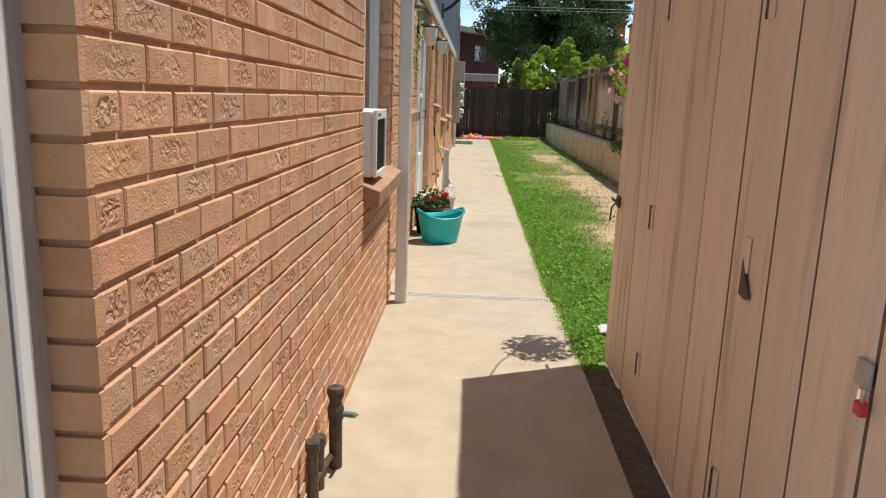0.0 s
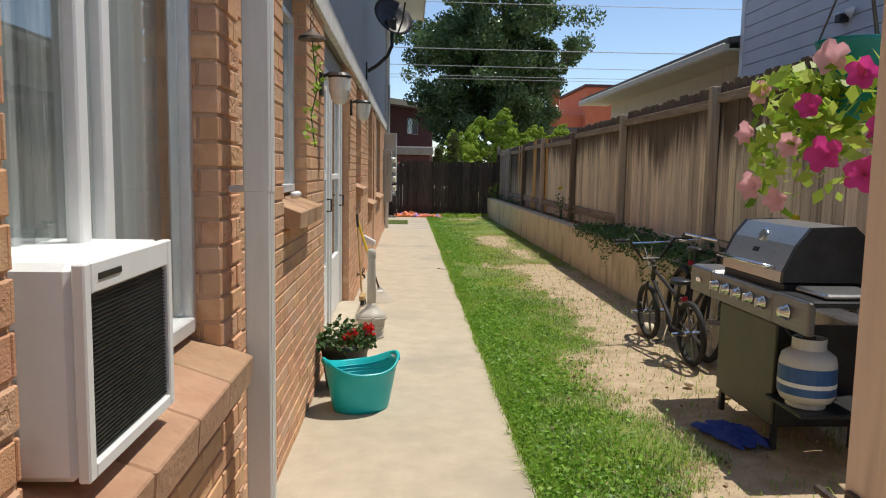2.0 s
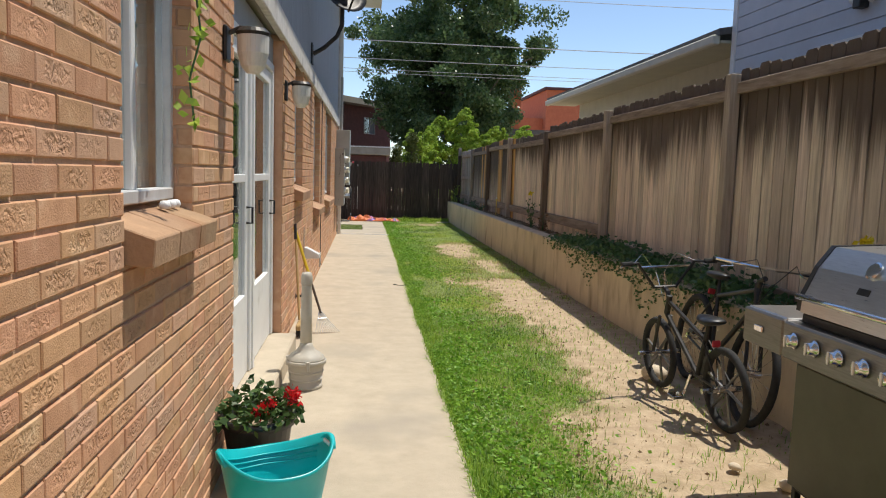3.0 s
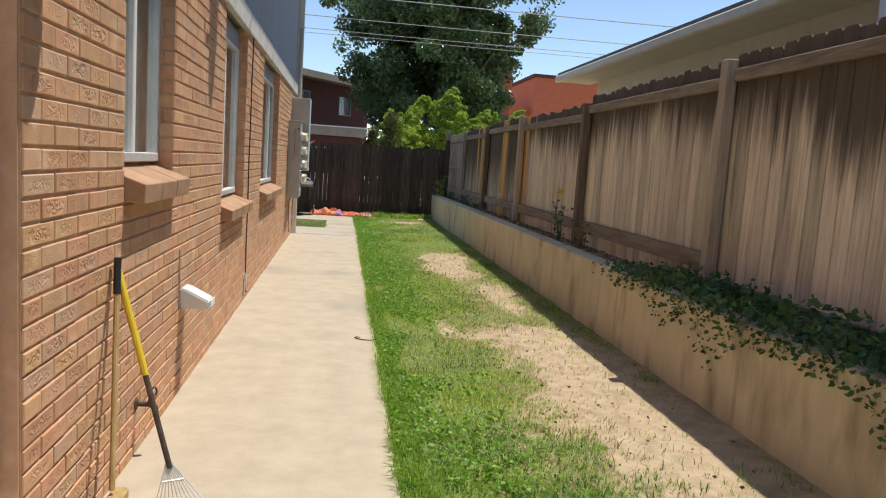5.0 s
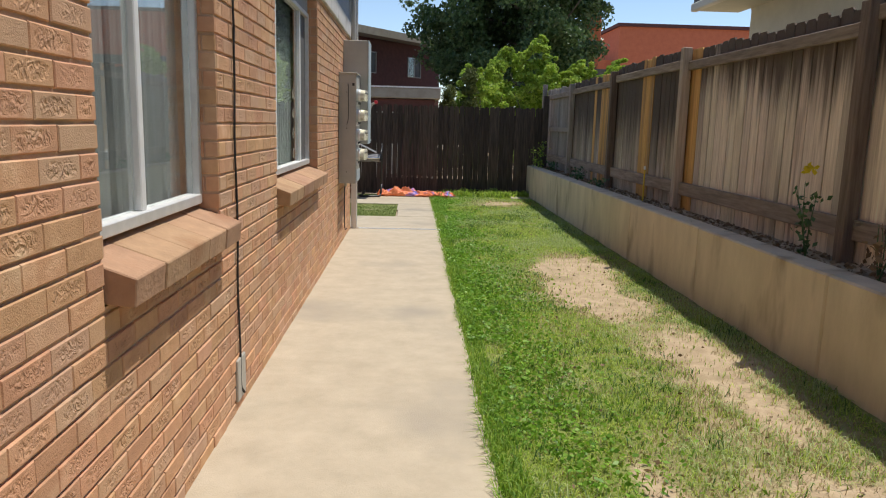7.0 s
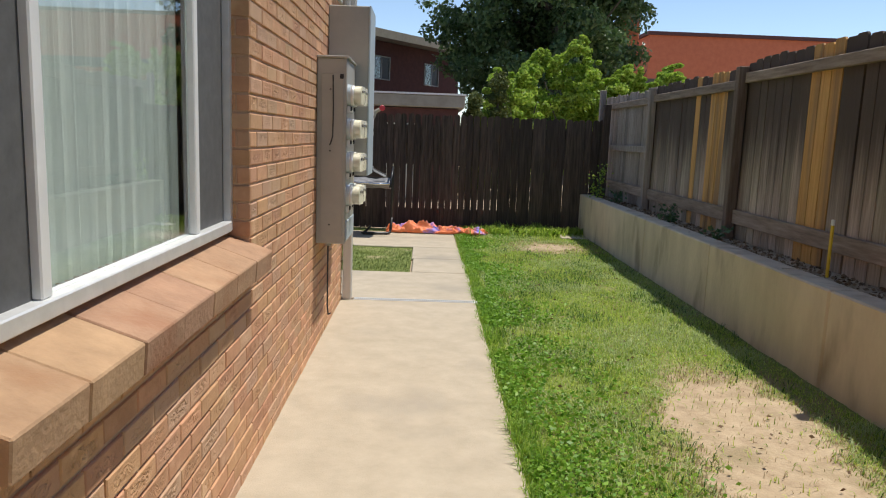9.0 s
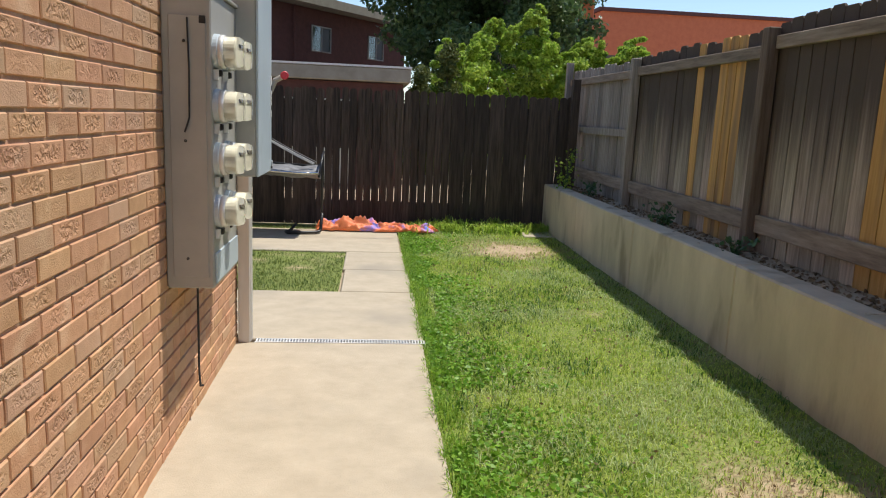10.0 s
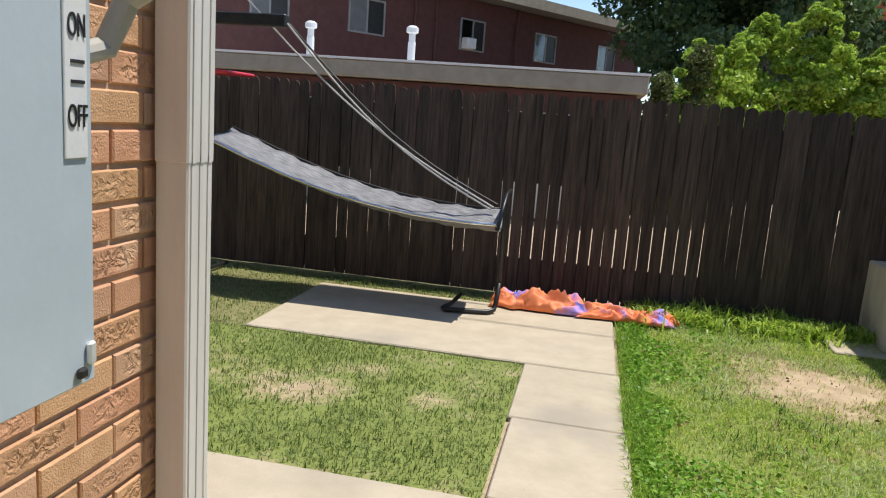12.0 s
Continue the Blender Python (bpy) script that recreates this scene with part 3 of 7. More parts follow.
tagged(obj("doorstep", boxes((WALL_B - 0.24, WALL_B + 0.12, 8.366, 10.52, -0.1, 0.135), bevel=0.012), M_CONCRETE), "low cream concrete doorstep under two doors", "step", kind="structure")

# ---- downpipes ----


def downpipe(x, y, w=0.10, d=0.075):
    p = empty("downpipe", x, y, 0, "pale painted square metal downpipe on the brick wall", "downpipe", "downpipes")
    for z0, z1, e in ((0.0, 1.42, 0.0), (1.40, TOP + 0.2, 0.002), (TOP + 0.18, 5.3, 0.0)):
        pl = part("pipe_length", box(nb(), -d / 2 - e, d / 2 + e, -w / 2 - e, w / 2 + e, z0, z1, bevel=0.004), M_PIPE, p)
        for i in range(3):
            a = -w / 2 + 0.012 + i * (w - 0.036) / 2
            part("rib", boxes((d / 2 + e - 0.001, d / 2 + e + 0.003, a, a + 0.012, z0 + 0.002, z1 - 0.002)), M_PIPE, pl)
    for z in (0.35, 1.40, 2.3):
        part("bracket", boxes((-d / 2 - 0.05, -d / 2 + 0.001, -0.012, 0.012, z, z + 0.02)), M_PIPE, p)
    return p


downpipe(-0.258, 5.355, 0.075, 0.075)
downpipe(-0.362, 21.80)

# ---- retaining wall and soil behind it ----
bm = nb()
for i in range(12):
    y0, y1 = 4.6 + i * 1.88, 4.6 + (i + 1) * 1.88 - 0.006
    box(bm, X_RET + 0.003 * (i % 2), X_RET + 0.2, y0, min(y1, 27.0), -0.1, Z_RET, bevel=0.012)
retaining = tagged(obj("retaining_wall", bm, M_RETAIN), "low stained grey concrete retaining wall below the fence", "wall", kind="structure")
bm = nb()
box(bm, X_RET + 0.2, 4.2, 4.6, 29, -0.1, Z_RET - 0.03)
tagged(obj("soil_bed", bm, M_DIRT), "dry soil strip with leaf litter behind the retaining wall", "soil", kind="structure")

# ---- board fence on the retaining wall ----
fence = tagged(new("fence"), "tall weathered grey board fence with rails and posts", "fence", kind="structure")
bays = [4.4, 7.25, 10.3, 13.36, 16.45, 19.5, 22.2, 24.9, 27.6]
tops = [2.48, 2.42, 2.38, 2.34, 2.26, 2.29, 2.24, 2.22]
NEW_BOARDS = {(4, 19), (4, 20), (5, 8), (5, 9), (5, 10), (6, 3), (6, 4), (6, 5), (6, 8)}
BOARD = {}
for bi, (ya, yb) in enumerate(zip(bays, bays[1:])):
    dark = bi == 7
    n = round((yb - ya) / 0.142)
    for k in range(n):
        w = (yb - ya) / n
        h = tops[bi] - Z_RET + RNG.choice((-0.02, 0.0, 0.0, 0.01, 0.02))
        kind = "new" if (bi, k) in NEW_BOARDS else ("dark" if dark else ("older" if bi > 4 else "old"))
        key = (round(h, 2), kind)
        if key not in BOARD:
            b = nb()
            ear = [(-0.067, 0), (0.067, 0), (0.067, h - 0.018), (0.050, h), (-0.050, h), (-0.067, h - 0.018)]
            f = b.faces.new([b.verts.new((0, y, z)) for y, z in ear])
            r = bmesh.ops.extrude_face_region(b, geom=[f])
            bmesh.ops.translate(b, verts=[v for v in r["geom"] if isinstance(v, bmesh.types.BMVert)], vec=(0.018, 0, 0))
            bmesh.ops.recalc_face_normals(b, faces=b.faces)
            me = bpy.data.meshes.new("board")
            b.to_mesh(me)
            b.free()
            me.materials.append({"new": M_FENCE_NEW, "dark": M_FENCE_MID, "old": M_FENCE, "older": M_FENCE_OLD}[kind])
            BOARD[key] = me
        ob = new("board", BOARD[key])
        ob.parent = fence
        ob.matrix_basis = pose(X_FENCE + 0.045 + RNG.uniform(0, 0.006), ya + (k + 0.5) * w + (0.02 if (bi, k) == (5, 6) else 0), Z_RET - 0.03, 0, 0, RNG.uniform(-1.2, 1.2))
    # added dark sheet per bay: stops sun between boards, keeps the gaps dark
    part("back_boards", boxes((X_FENCE + 0.073, X_FENCE + 0.085, ya + 0.01, yb - 0.01, Z_RET - 0.03, tops[bi] - 0.09)), M_FENCE_DARK, fence, "dark sheet added behind the boards to shade their gaps")
    zt = tops[bi] - 0.14
    part("rail", boxes((X_FENCE, X_FENCE + 0.042, ya + 0.05, yb - 0.05, zt - 0.09, zt), bevel=0.005), M_RAIL, fence)
    part("rail", boxes((X_FENCE, X_FENCE + 0.042, ya + 0.05, yb - 0.05, Z_RET + (0.12 if bi > 2 else 0.0), Z_RET + (0.25 if bi > 2 else 0.085)), bevel=0.005), M_RAIL, fence)
    if dark:
        part("rail", boxes((X_FENCE, X_FENCE + 0.042, ya + 0.05, yb - 0.05, 1.35, 1.44), bevel=0.005), M_FENCE_MID, fence)
for i, y in enumerate(bays):
    h = tops[min(i, 7)] + (0.10 if i == 8 else -0.03)
    part("post", boxes((X_FENCE - 0.055, X_FENCE + 0.035, y - 0.046, y + 0.046, Z_RET - 0.05, h), bevel=0.006), M_FENCE_MID if i >= 7 else (M_POST if i in (3, 5, 2) else M_OLDPOST), fence)

# ---- dark picket fence at the back ----
back = tagged(new("fence_back"), "dark brown rounded picket fence at the end of the yard", "fence", kind="structure")


def picket(h, w=0.1025):
    b = nb()
    pts = [(-w / 2, 0), (w / 2, 0), (w / 2, h - 0.045)]
    for k in range(1, 6):
        a = math.pi * k / 6
        pts.append((w / 2 * math.cos(a), h - 0.045 + 0.045 * math.sin(a)))
    pts.append((-w / 2, h - 0.045))
    f = b.faces.new([b.verts.new((x, 0, z)) for x, z in pts])
    r = bmesh.ops.extrude_face_region(b, geom=[f])
    bmesh.ops.translate(b, verts=[v for v in r["geom"] if isinstance(v, bmesh.types.BMVert)], vec=(0, 0.018, 0))
    bmesh.ops.recalc_face_normals(b, faces=b.faces)
    me = bpy.data.meshes.new("picket")
    b.to_mesh(me)
    b.free()
    me.materials.append(M_FENCE_DARK)
    return me


NARROW = [picket(h, 0.096) for h in (1.79, 1.805, 1.82, 1.81)]
PICKETS = [picket(h) for h in (1.79, 1.805, 1.82, 1.81)]
x = -9.0
while x < 3.14:
    ob = new("picket", (NARROW if -0.3 < x < 1.6 or RNG.random() < 0.12 else PICKETS)[RNG.randrange(4)])
    ob.parent = back
    ob.matrix_basis = pose(x, Y_BACK + RNG.uniform(-0.004, 0.004), 0.0, 0, RNG.uniform(-0.4, 0.4), RNG.uniform(-1, 1))
    x += 0.104
# broad backing boards, added to block gap light outside the middle band
for z, h in ((0.03, 0.30), (1.02, 0.62)):
    part("rail", boxes((-9, 3.15, Y_BACK + 0.024, Y_BACK + 0.06, z, z + h)), M_FENCE_DARK, back)
part("post", boxes((3.06, 3.16, Y_BACK - 0.11, Y_BACK - 0.01, 0, 2.05)), M_FENCE_DARK, back)

# ---- gate ----
gate = empty("garden_gate", 0.98, 0, 0.0, "tan painted board gate, standing open", "gate")
GT = 2.28
EDGES = [-1.0 + 0.285 * k for k in range(11)] + [2.13, 2.375, 2.645, 2.95, 3.245, 3.57, 3.90, 4.20, 4.355]
for a, b in zip(EDGES, EDGES[1:]):
    bm = nb()
    box(bm, -0.009 + RNG.uniform(-0.002, 0.002), 0.012, a + 0.008, b - 0.008, 0.01 + RNG.uniform(0, 0.012), GT + RNG.uniform(-0.004, 0.004), bevel=0.004)
    part("board", bm, M_GATE, gate)
M_GROOVE = mat("groove_dirt", (0.10, 0.065, 0.04), (0.20, 0.135, 0.09), 20, 0.9)
for y in EDGES[1:-1]:
    part("joint", boxes((-0.0045, 0.011, y - 0.0085, y + 0.0085, 0.03, GT - 0.01)), M_GROOVE, gate, "dirt-filled joint between boards")
part("frame", boxes((0.0145, 0.05, -0.9, 4.34, 0.15, 0.28), (0.014, 0.05, -0.9, 4.34, 1.62, 1.75), (0.0125, 0.05, 4.24, 4.355, 0.282, 1.618), bevel=0.004), M_GATE, gate)

# ---- things on and by the brick wall ----


def air_conditioner():
    a = empty("air_conditioner", -0.44, 4.44, 0.978, "white window air conditioner with dark grille, set in the window", "air conditioner")
    x0, x1, y0, y1, h = -0.25, 0.145, -0.19, 0.215, 0.345
    part("casing", boxes((x0, x1 - 0.02, y0, y1, 0, h), bevel=0.012), M_WHITE, a)
    part("front_frame", boxes((x1 - 0.02, x1, y0, y0 + 0.025, 0, h), (x1 - 0.02, x1, y1 - 0.025, y1, 0, h), (x1 - 0.02, x1, y0 + 0.025, y1 - 0.025, 0, 0.025), (x1 - 0.02, x1, y0 + 0.025, y1 - 0.025, h - 0.05, h), bevel=0.003), M_WHITE, a)
    part("coil", boxes((x1 - 0.018, x1 - 0.012, y0 + 0.025, y1 - 0.025, 0.025, h - 0.05)), M_SCREEN, a, "dark fine-meshed condenser coil")
    bm = nb()
    for i in range(36):
        z = 0.03 + i * (h - 0.085) / 36
        box(bm, x1 - 0.012, x1 - 0.008, y0 + 0.025, y1 - 0.025, z, z + 0.002)
    tagged(part("fins", bm, M_DARKMETAL, a), kind="stuff")
    for c in range(2):
        for i in range(9):
            z = 0.05 + i * 0.026
            part("louvre", boxes((-0.15 + c * 0.11, -0.07 + c * 0.11, y0 - 0.002, y0 + 0.004, z, z + 0.012)), M_GREYBOX, a)
    part("handle_slot", boxes((x1 - 0.002, x1 + 0.002, y0 + 0.05, y0 + 0.14, h - 0.03, h - 0.02)), M_DARKMETAL, a)
    return a


air_conditioner()


def hose_tap():
    t = empty("standpipe", -0.275, 3.05, 0, "rusty standpipe with a green valve beside the wall", "pipe")
    bm = nb()
    tube(bm, [(0, 0, -0.02), (0, 0, 0.20)], 0.025, 12)
    part("pipe", bm, M_IRON, t)
    bm = lathe(nb(), [(0.03, 0.20), (0.032, 0.24), (0.022, 0.27), (0.03, 0.29), (0.034, 0.31), (0.03, 0.325), (0.005, 0.33)], 14)
    part("cap", bm, M_IRON, t)
    bm = nb()
    tube(bm, [(0.02, 0, 0.22), (0.075, -0.01, 0.22)], 0.012, 10)
    tube(bm, [(0.075, -0.05, 0.235), (0.075, 0.03, 0.205)], 0.007, 8)
    part("valve", bm, M_VERDIGRIS, t, "green tarnished brass valve")
    bm = nb()
    tube(bm, [(-0.01, -0.02, 0.06), (-0.02, -0.12, 0.07), (-0.03, -0.22, 0.06)], 0.013, 8)
    part("elbow", bm, M_IRON, t)
    for dx, dy, hh in ((-0.03, -0.16, 0.20), (-0.025, -0.28, 0.24)):
        bm = nb()
        tube(bm, [(dx, dy, -0.02), (dx, dy, hh)], 0.02, 10)
        tube(bm, [(dx, dy, hh - 0.03), (dx, dy, hh + 0.005)], 0.026, 10)
        part("pipe", bm, M_IRON, t)


M_VERDIGRIS = mat("verdigris", (0.10, 0.20, 0.16), (0.22, 0.32, 0.26), 30, 0.6, 0.2, 120, metal=0.5)
hose_tap()
tagged(obj("wall_vent", boxes((WALL_A - 0.012, WALL_A + 0.006, 2.40, 2.56, 0.03, 0.16), bevel=0.003), M_GREYBOX), "small grey metal grate low in the wall", "vent")


def lantern(y, z, label):
    p = empty("porch_lamp", WALL_B, y, z, label, "lamp", "porch lamps")
    part("wall_plate", boxes((0, 0.02, -0.05, 0.05, -0.10, 0.06), bevel=0.006), M_DARKMETAL, p)
    bm = nb()
    tube(bm, [(0.02, 0, 0.03), (0.07, 0, 0.055), (0.13, 0, 0.05)], 0.012, 8)
    part("arm", bm, M_DARKMETAL, p)
    part("cap", lathe(nb(), [(0.075, 0.02), (0.08, 0.035), (0.06, 0.055), (0.01, 0.06)], 20, m=pose(0.13, 0, 0), close=True), M_DARKMETAL, p)
    part("shade", lathe(nb(), [(0.03, -0.15), (0.055, -0.12), (0.072, -0.06), (0.074, 0.02)], 20, m=pose(0.13, 0, 0), close=True), M_FROST, p, "ribbed frosted glass shade")


M_FROST = mat("frosted_glass", (0.62, 0.60, 0.54), (0.72, 0.70, 0.64), 20, 0.35, 0.2, 60, stretch=(4, 4, 0.3))
lantern(8.12, 2.06, "porch lamp with frosted shade beside the first door")
lantern(10.64, 2.12, "porch lamp with frosted shade beyond the second door")


def wind_bell():
    w = empty("wind_bell", WALL_B + 0.07, 7.18, 2.46, "brass bell hanging from a chain with a leafy vine", "bell")
    part("hook", boxes((-0.08, 0.01, -0.012, 0.012, -0.02, 0.0)), M_IRON, w)
    for i in range(6):
        bm = nb()
        z = -0.03 - i * 0.035
        tube(bm, [(0.008 * math.cos(a), 0, z - 0.014 + 0.018 * math.sin(a)) for a in [k * math.pi / 4 for k in range(8)]], 0.0025, 5, closed=True)
        part("link", bm, M_IRON, w)
    part("bell_cap", lathe(nb(), [(0.075, -0.295), (0.07, -0.28), (0.03, -0.255), (0.008, -0.235)], 18, close=True), M_IRON, w, "flared metal cap")
    bm = nb()
    pts = [(0, 0.01, -0.29), (0.01, 0.02, -0.42), (0.03, 0.0, -0.55), (0.0, -0.04, -0.7), (0.02, -0.06, -0.85)]
    tube(bm, pts, 0.004, 6)
    part("stem", bm, M_IVY, w)
    V, L = [], []
    rng = random.Random(5)
    for i in range(46):
        t = rng.random() ** 0.8
        k = min(int(t * 4), 3)
        f = t * 4 - k
        c = Vector(pts[k]).lerp(Vector(pts[k + 1]), f) + Vector((rng.uniform(-.04, .04), rng.uniform(-.05, .05), rng.uniform(-.03, .03)))
        leaf_quad(V, L, c, rng.uniform(0.03, 0.055), rng)
    tagged(quick("leaves", V, L, 4, M_BUSHLEAF, w), kind="stuff")


def leaf_quad(V, L, c, s, rng, flat=0.0):
    """One pointed leaf, a bent diamond, facing any way."""
    a = Vector((rng.gauss(0, 1), rng.gauss(0, 1), rng.gauss(0, 1) * (1 - flat))).normalized()
    b = a.orthogonal().normalized()
    b.rotate(Matrix.Rotation(rng.uniform(0, 6.28), 3, a))
    n = len(V)
    d = a.cross(b)
    V += [tuple(c - a * s * 0.5), tuple(c + b * s * 0.32 + d * s * 0.06), tuple(c + a * s * 0.5), tuple(c - b * s * 0.32 + d * s * 0.06)]
    L += [n, n + 1, n + 2, n + 3]


wind_bell()
# small white shells on the sill
for y in (7.24, 7.32, 7.38):
    bm = lathe(nb(), [(0.016, 0), (0.022, 0.012), (0.016, 0.026), (0.004, 0.03)], 10, m=pose(0, 0, 0))
    s = tagged(obj("pebble", bm, M_WHITE, True), "small white pebble lying on the brick window sill", "pebble", "pebbles on the sill")
    s.matrix_basis = pose(-0.45, y, 1.315)


def dish():
    d = empty("satellite_dish", WALL_B - 0.018, 13.6, 2.86, "dark satellite dish on a bent arm fixed to the siding", "dish")
    part("foot", boxes((0, 0.02, -0.09, 0.09, -0.12, 0.12), bevel=0.004), M_DARKMETAL, d)
    bm = nb()
    tube(bm, [(0.02, 0, 0), (0.15, 0.0, 0.08), (0.30, 0, 0.22), (0.36, 0, 0.36), (0.36, 0, 0.62)], 0.026, 10)
    part("arm", bm, M_DARKMETAL, d)
    m = pose(0.34, 0.06, 0.72, 62, 0, 32)
    part("reflector", lathe(nb(), [(0.02, 0.0), (0.12, 0.012), (0.22, 0.042), (0.30, 0.085), (0.30, 0.092), (0.22, 0.050), (0.1, 0.018)], 28, m=m), M_DARKMETAL, d, "dark oval reflector", True)
    bm = nb()
    tube(bm, [m @ Vector((0, -0.28, 0.05)), m @ Vector((0, -0.2, 0.25)), m @ Vector((0, -0.02, 0.42))], 0.012, 8)
    part("feed_arm", bm, M_DARKMETAL, d)
    part("bracket", boxes((0.28, 0.42, -0.06, 0.06, 0.58, 0.72), bevel=0.01), M_DARKMETAL, d)


dish()


def tub():
    t = empty("laundry_tub", -0.09, 7.55, 0, "turquoise flexible plastic tub on the concrete walk", "tub", rz=24)
    t.matrix_basis = pose(-0.09, 7.55, 0, 0, 0, 24) @ Matrix.Diagonal((1.1, 1.02, 0.91, 1))
    bm = nb()
    seg, rings = 40, []
    for r, z in ((0.72, 0.0), (0.755, 0.025), (0.87, 0.15), (0.97, 0.262), (1.0, 0.267), (1.0, 0.287), (0.955, 0.282), (0.84, 0.15), (0.70, 0.02)):
        ring = []
        for k in range(seg):
            a = 2 * math.pi * k / seg
            lift = 0.085 * (abs(math.cos(a)) ** 3) * min(1, z / 0.28)
            ring.append(bm.verts.new((0.218 * r * math.cos(a), 0.19 * r * math.sin(a), z + lift)))
        rings.append(ring)
    for a, b in zip(rings, rings[1:]):
        for k in range(seg):
            bm.faces.new((a[k], a[(k + 1) % seg], b[(k + 1) % seg], b[k]))
    bm.faces.new(rings[0][::-1])
    bm.faces.new(rings[-1])
    part("body", bm, M_TEAL, t, "", True)
    for s in (-1, 1):
        bm = nb()
        pts = []
        for k in range(-4, 5):
            a = k * 0.085
            pts.append((s * 0.215 * math.cos(a), 0.19 * math.sin(a), 0.364 - 0.004 * k * k * 0.6))
        tube(bm, pts, 0.011, 8)
        part("handle", bm, M_TEAL, t, "", True)
        part("handle_hole", boxes((s * 0.207 - 0.012, s * 0.207 + 0.012, -0.036, 0.036, 0.322, 0.344), bevel=0.006), M_WHITE if s > 0 else M_TEAL, t)
    for z in (0.20, 0.223, 0.246):
        bm = nb()
        pts = []
        r = 0.84 + (z - 0.16) / 0.145 * 0.115
        for k in range(0, 21):
            a = math.pi * (0.12 + 0.76 * k / 20)
            pts.append((0.218 * r * math.cos(a), 0.19 * r * math.sin(a), z + 0.075 * abs(math.cos(a)) ** 3 * z / 0.28))
        tube(bm, pts, 0.004, 6)
        part("rib", bm, M_TEAL, t, "", True)


tub()


def geranium():
    p = empty("potted_geranium", -0.23, 7.99, 0, "red geranium in a dark plastic pot against the wall", "potted plant")
    part("pot", lathe(nb(), [(0.12, 0.0), (0.125, 0.02), (0.16, 0.27), (0.175, 0.27), (0.178, 0.31), (0.16, 0.31), (0.15, 0.26)], 28), M_BLACK, p, "dark plastic pot", True)
    part("soil", lathe(nb(), [(0.02, 0.255), (0.15, 0.262)], 16, close=True), M_DIRT, p)
    rng = random.Random(11)
    V, L = [], []
    for i in range(420):
        a, e = rng.uniform(0, 6.28), rng.random()
        r = 0.21 * rng.random() ** 0.5
        c = Vector((r * math.cos(a), r * math.sin(a), 0.28 + 0.22 * rng.random() * (1.15 - r / 0.24)))
        leaf_quad(V, L, c, rng.uniform(0.035, 0.06), rng, 0.3)
    tagged(quick("foliage", V, L, 4, M_GERANIUM, p), kind="stuff")
    for cx, cy, cz in ((0.03, -0.12, 0.37), (0.06, -0.09, 0.39), (0.175, -0.05, 0.40), (0.16, -0.02, 0.42)):
        V, L = [], []
        for i in range(60):
            c = Vector((cx, cy, cz)) + Vector((rng.gauss(0, 0.016), rng.gauss(0, 0.016), rng.gauss(0, 0.014)))
            leaf_quad(V, L, c, 0.024, rng)
        quick("bloom", V, L, 4, M_REDPETAL, p)
        bm = nb()
        tube(bm, [(cx * 0.3, cy * 0.3, 0.3), (cx * 0.8, cy * 0.8, cz - 0.05), (cx, cy, cz)], 0.004, 5)
        part("stem", bm, M_GERANIUM, p)


M_GERANIUM = leafy("geranium_leaf", (0.025, 0.07, 0.015), (0.09, 0.16, 0.035), 0.25, 0.5)
M_REDPETAL = leafy("red_petal", (0.60, 0.01, 0.015), (0.80, 0.03, 0.03), 0.3, 0.5)
geranium()


def smoke_bin():
    b = empty("ash_bin", -0.125, 9.46, 0, "beige plastic ash bin with a domed lid and thin neck", "bin")
    base = part("base", lathe(nb(), [(0.104, 0), (0.112, 0.004), (0.112, 0.022), (0.106, 0.026), (0.122, 0.165), (0.124, 0.17)], 28, close=True), M_BEIGE, b, "", True)
    for z, r in ((0.06, 0.111), (0.11, 0.117)):
        part("hoop", lathe(nb(), [(r, z), (r + 0.004, z + 0.004), (r + 0.004, z + 0.010), (r, z + 0.014)], 28), M_BEIGE, base)
    part("rim", lathe(nb(), [(0.124, 0.165), (0.136, 0.168), (0.138, 0.190), (0.132, 0.196)], 28, close=True), M_BEIGE, b, "", True)
    part("lid", lathe(nb(), [(0.131, 0.194), (0.128, 0.206), (0.10, 0.234), (0.066, 0.256), (0.046, 0.285), (0.040, 0.31)], 28, close=True), M_BEIGE, b, "", True)
    part("neck", lathe(nb(), [(0.040, 0.31), (0.038, 0.50), (0.034, 0.70), (0.033, 0.74)], 20, close=True), M_BEIGE, b, "", True)
    part("cap", lathe(nb(), [(0.034, 0.70), (0.038, 0.71), (0.038, 0.76), (0.03, 0.785), (0.008, 0.79)], 20, close=True), M_BEIGE, b, "", True)
    for k in range(3):
        part("clasp", boxes((0.128, 0.145, -0.012, 0.012, 0.14, 0.205), bevel=0.003), M_BEIGE, b).matrix_basis = pose(0, 0, 0, 0, 0, 40 + 120 * k)


smoke_bin()


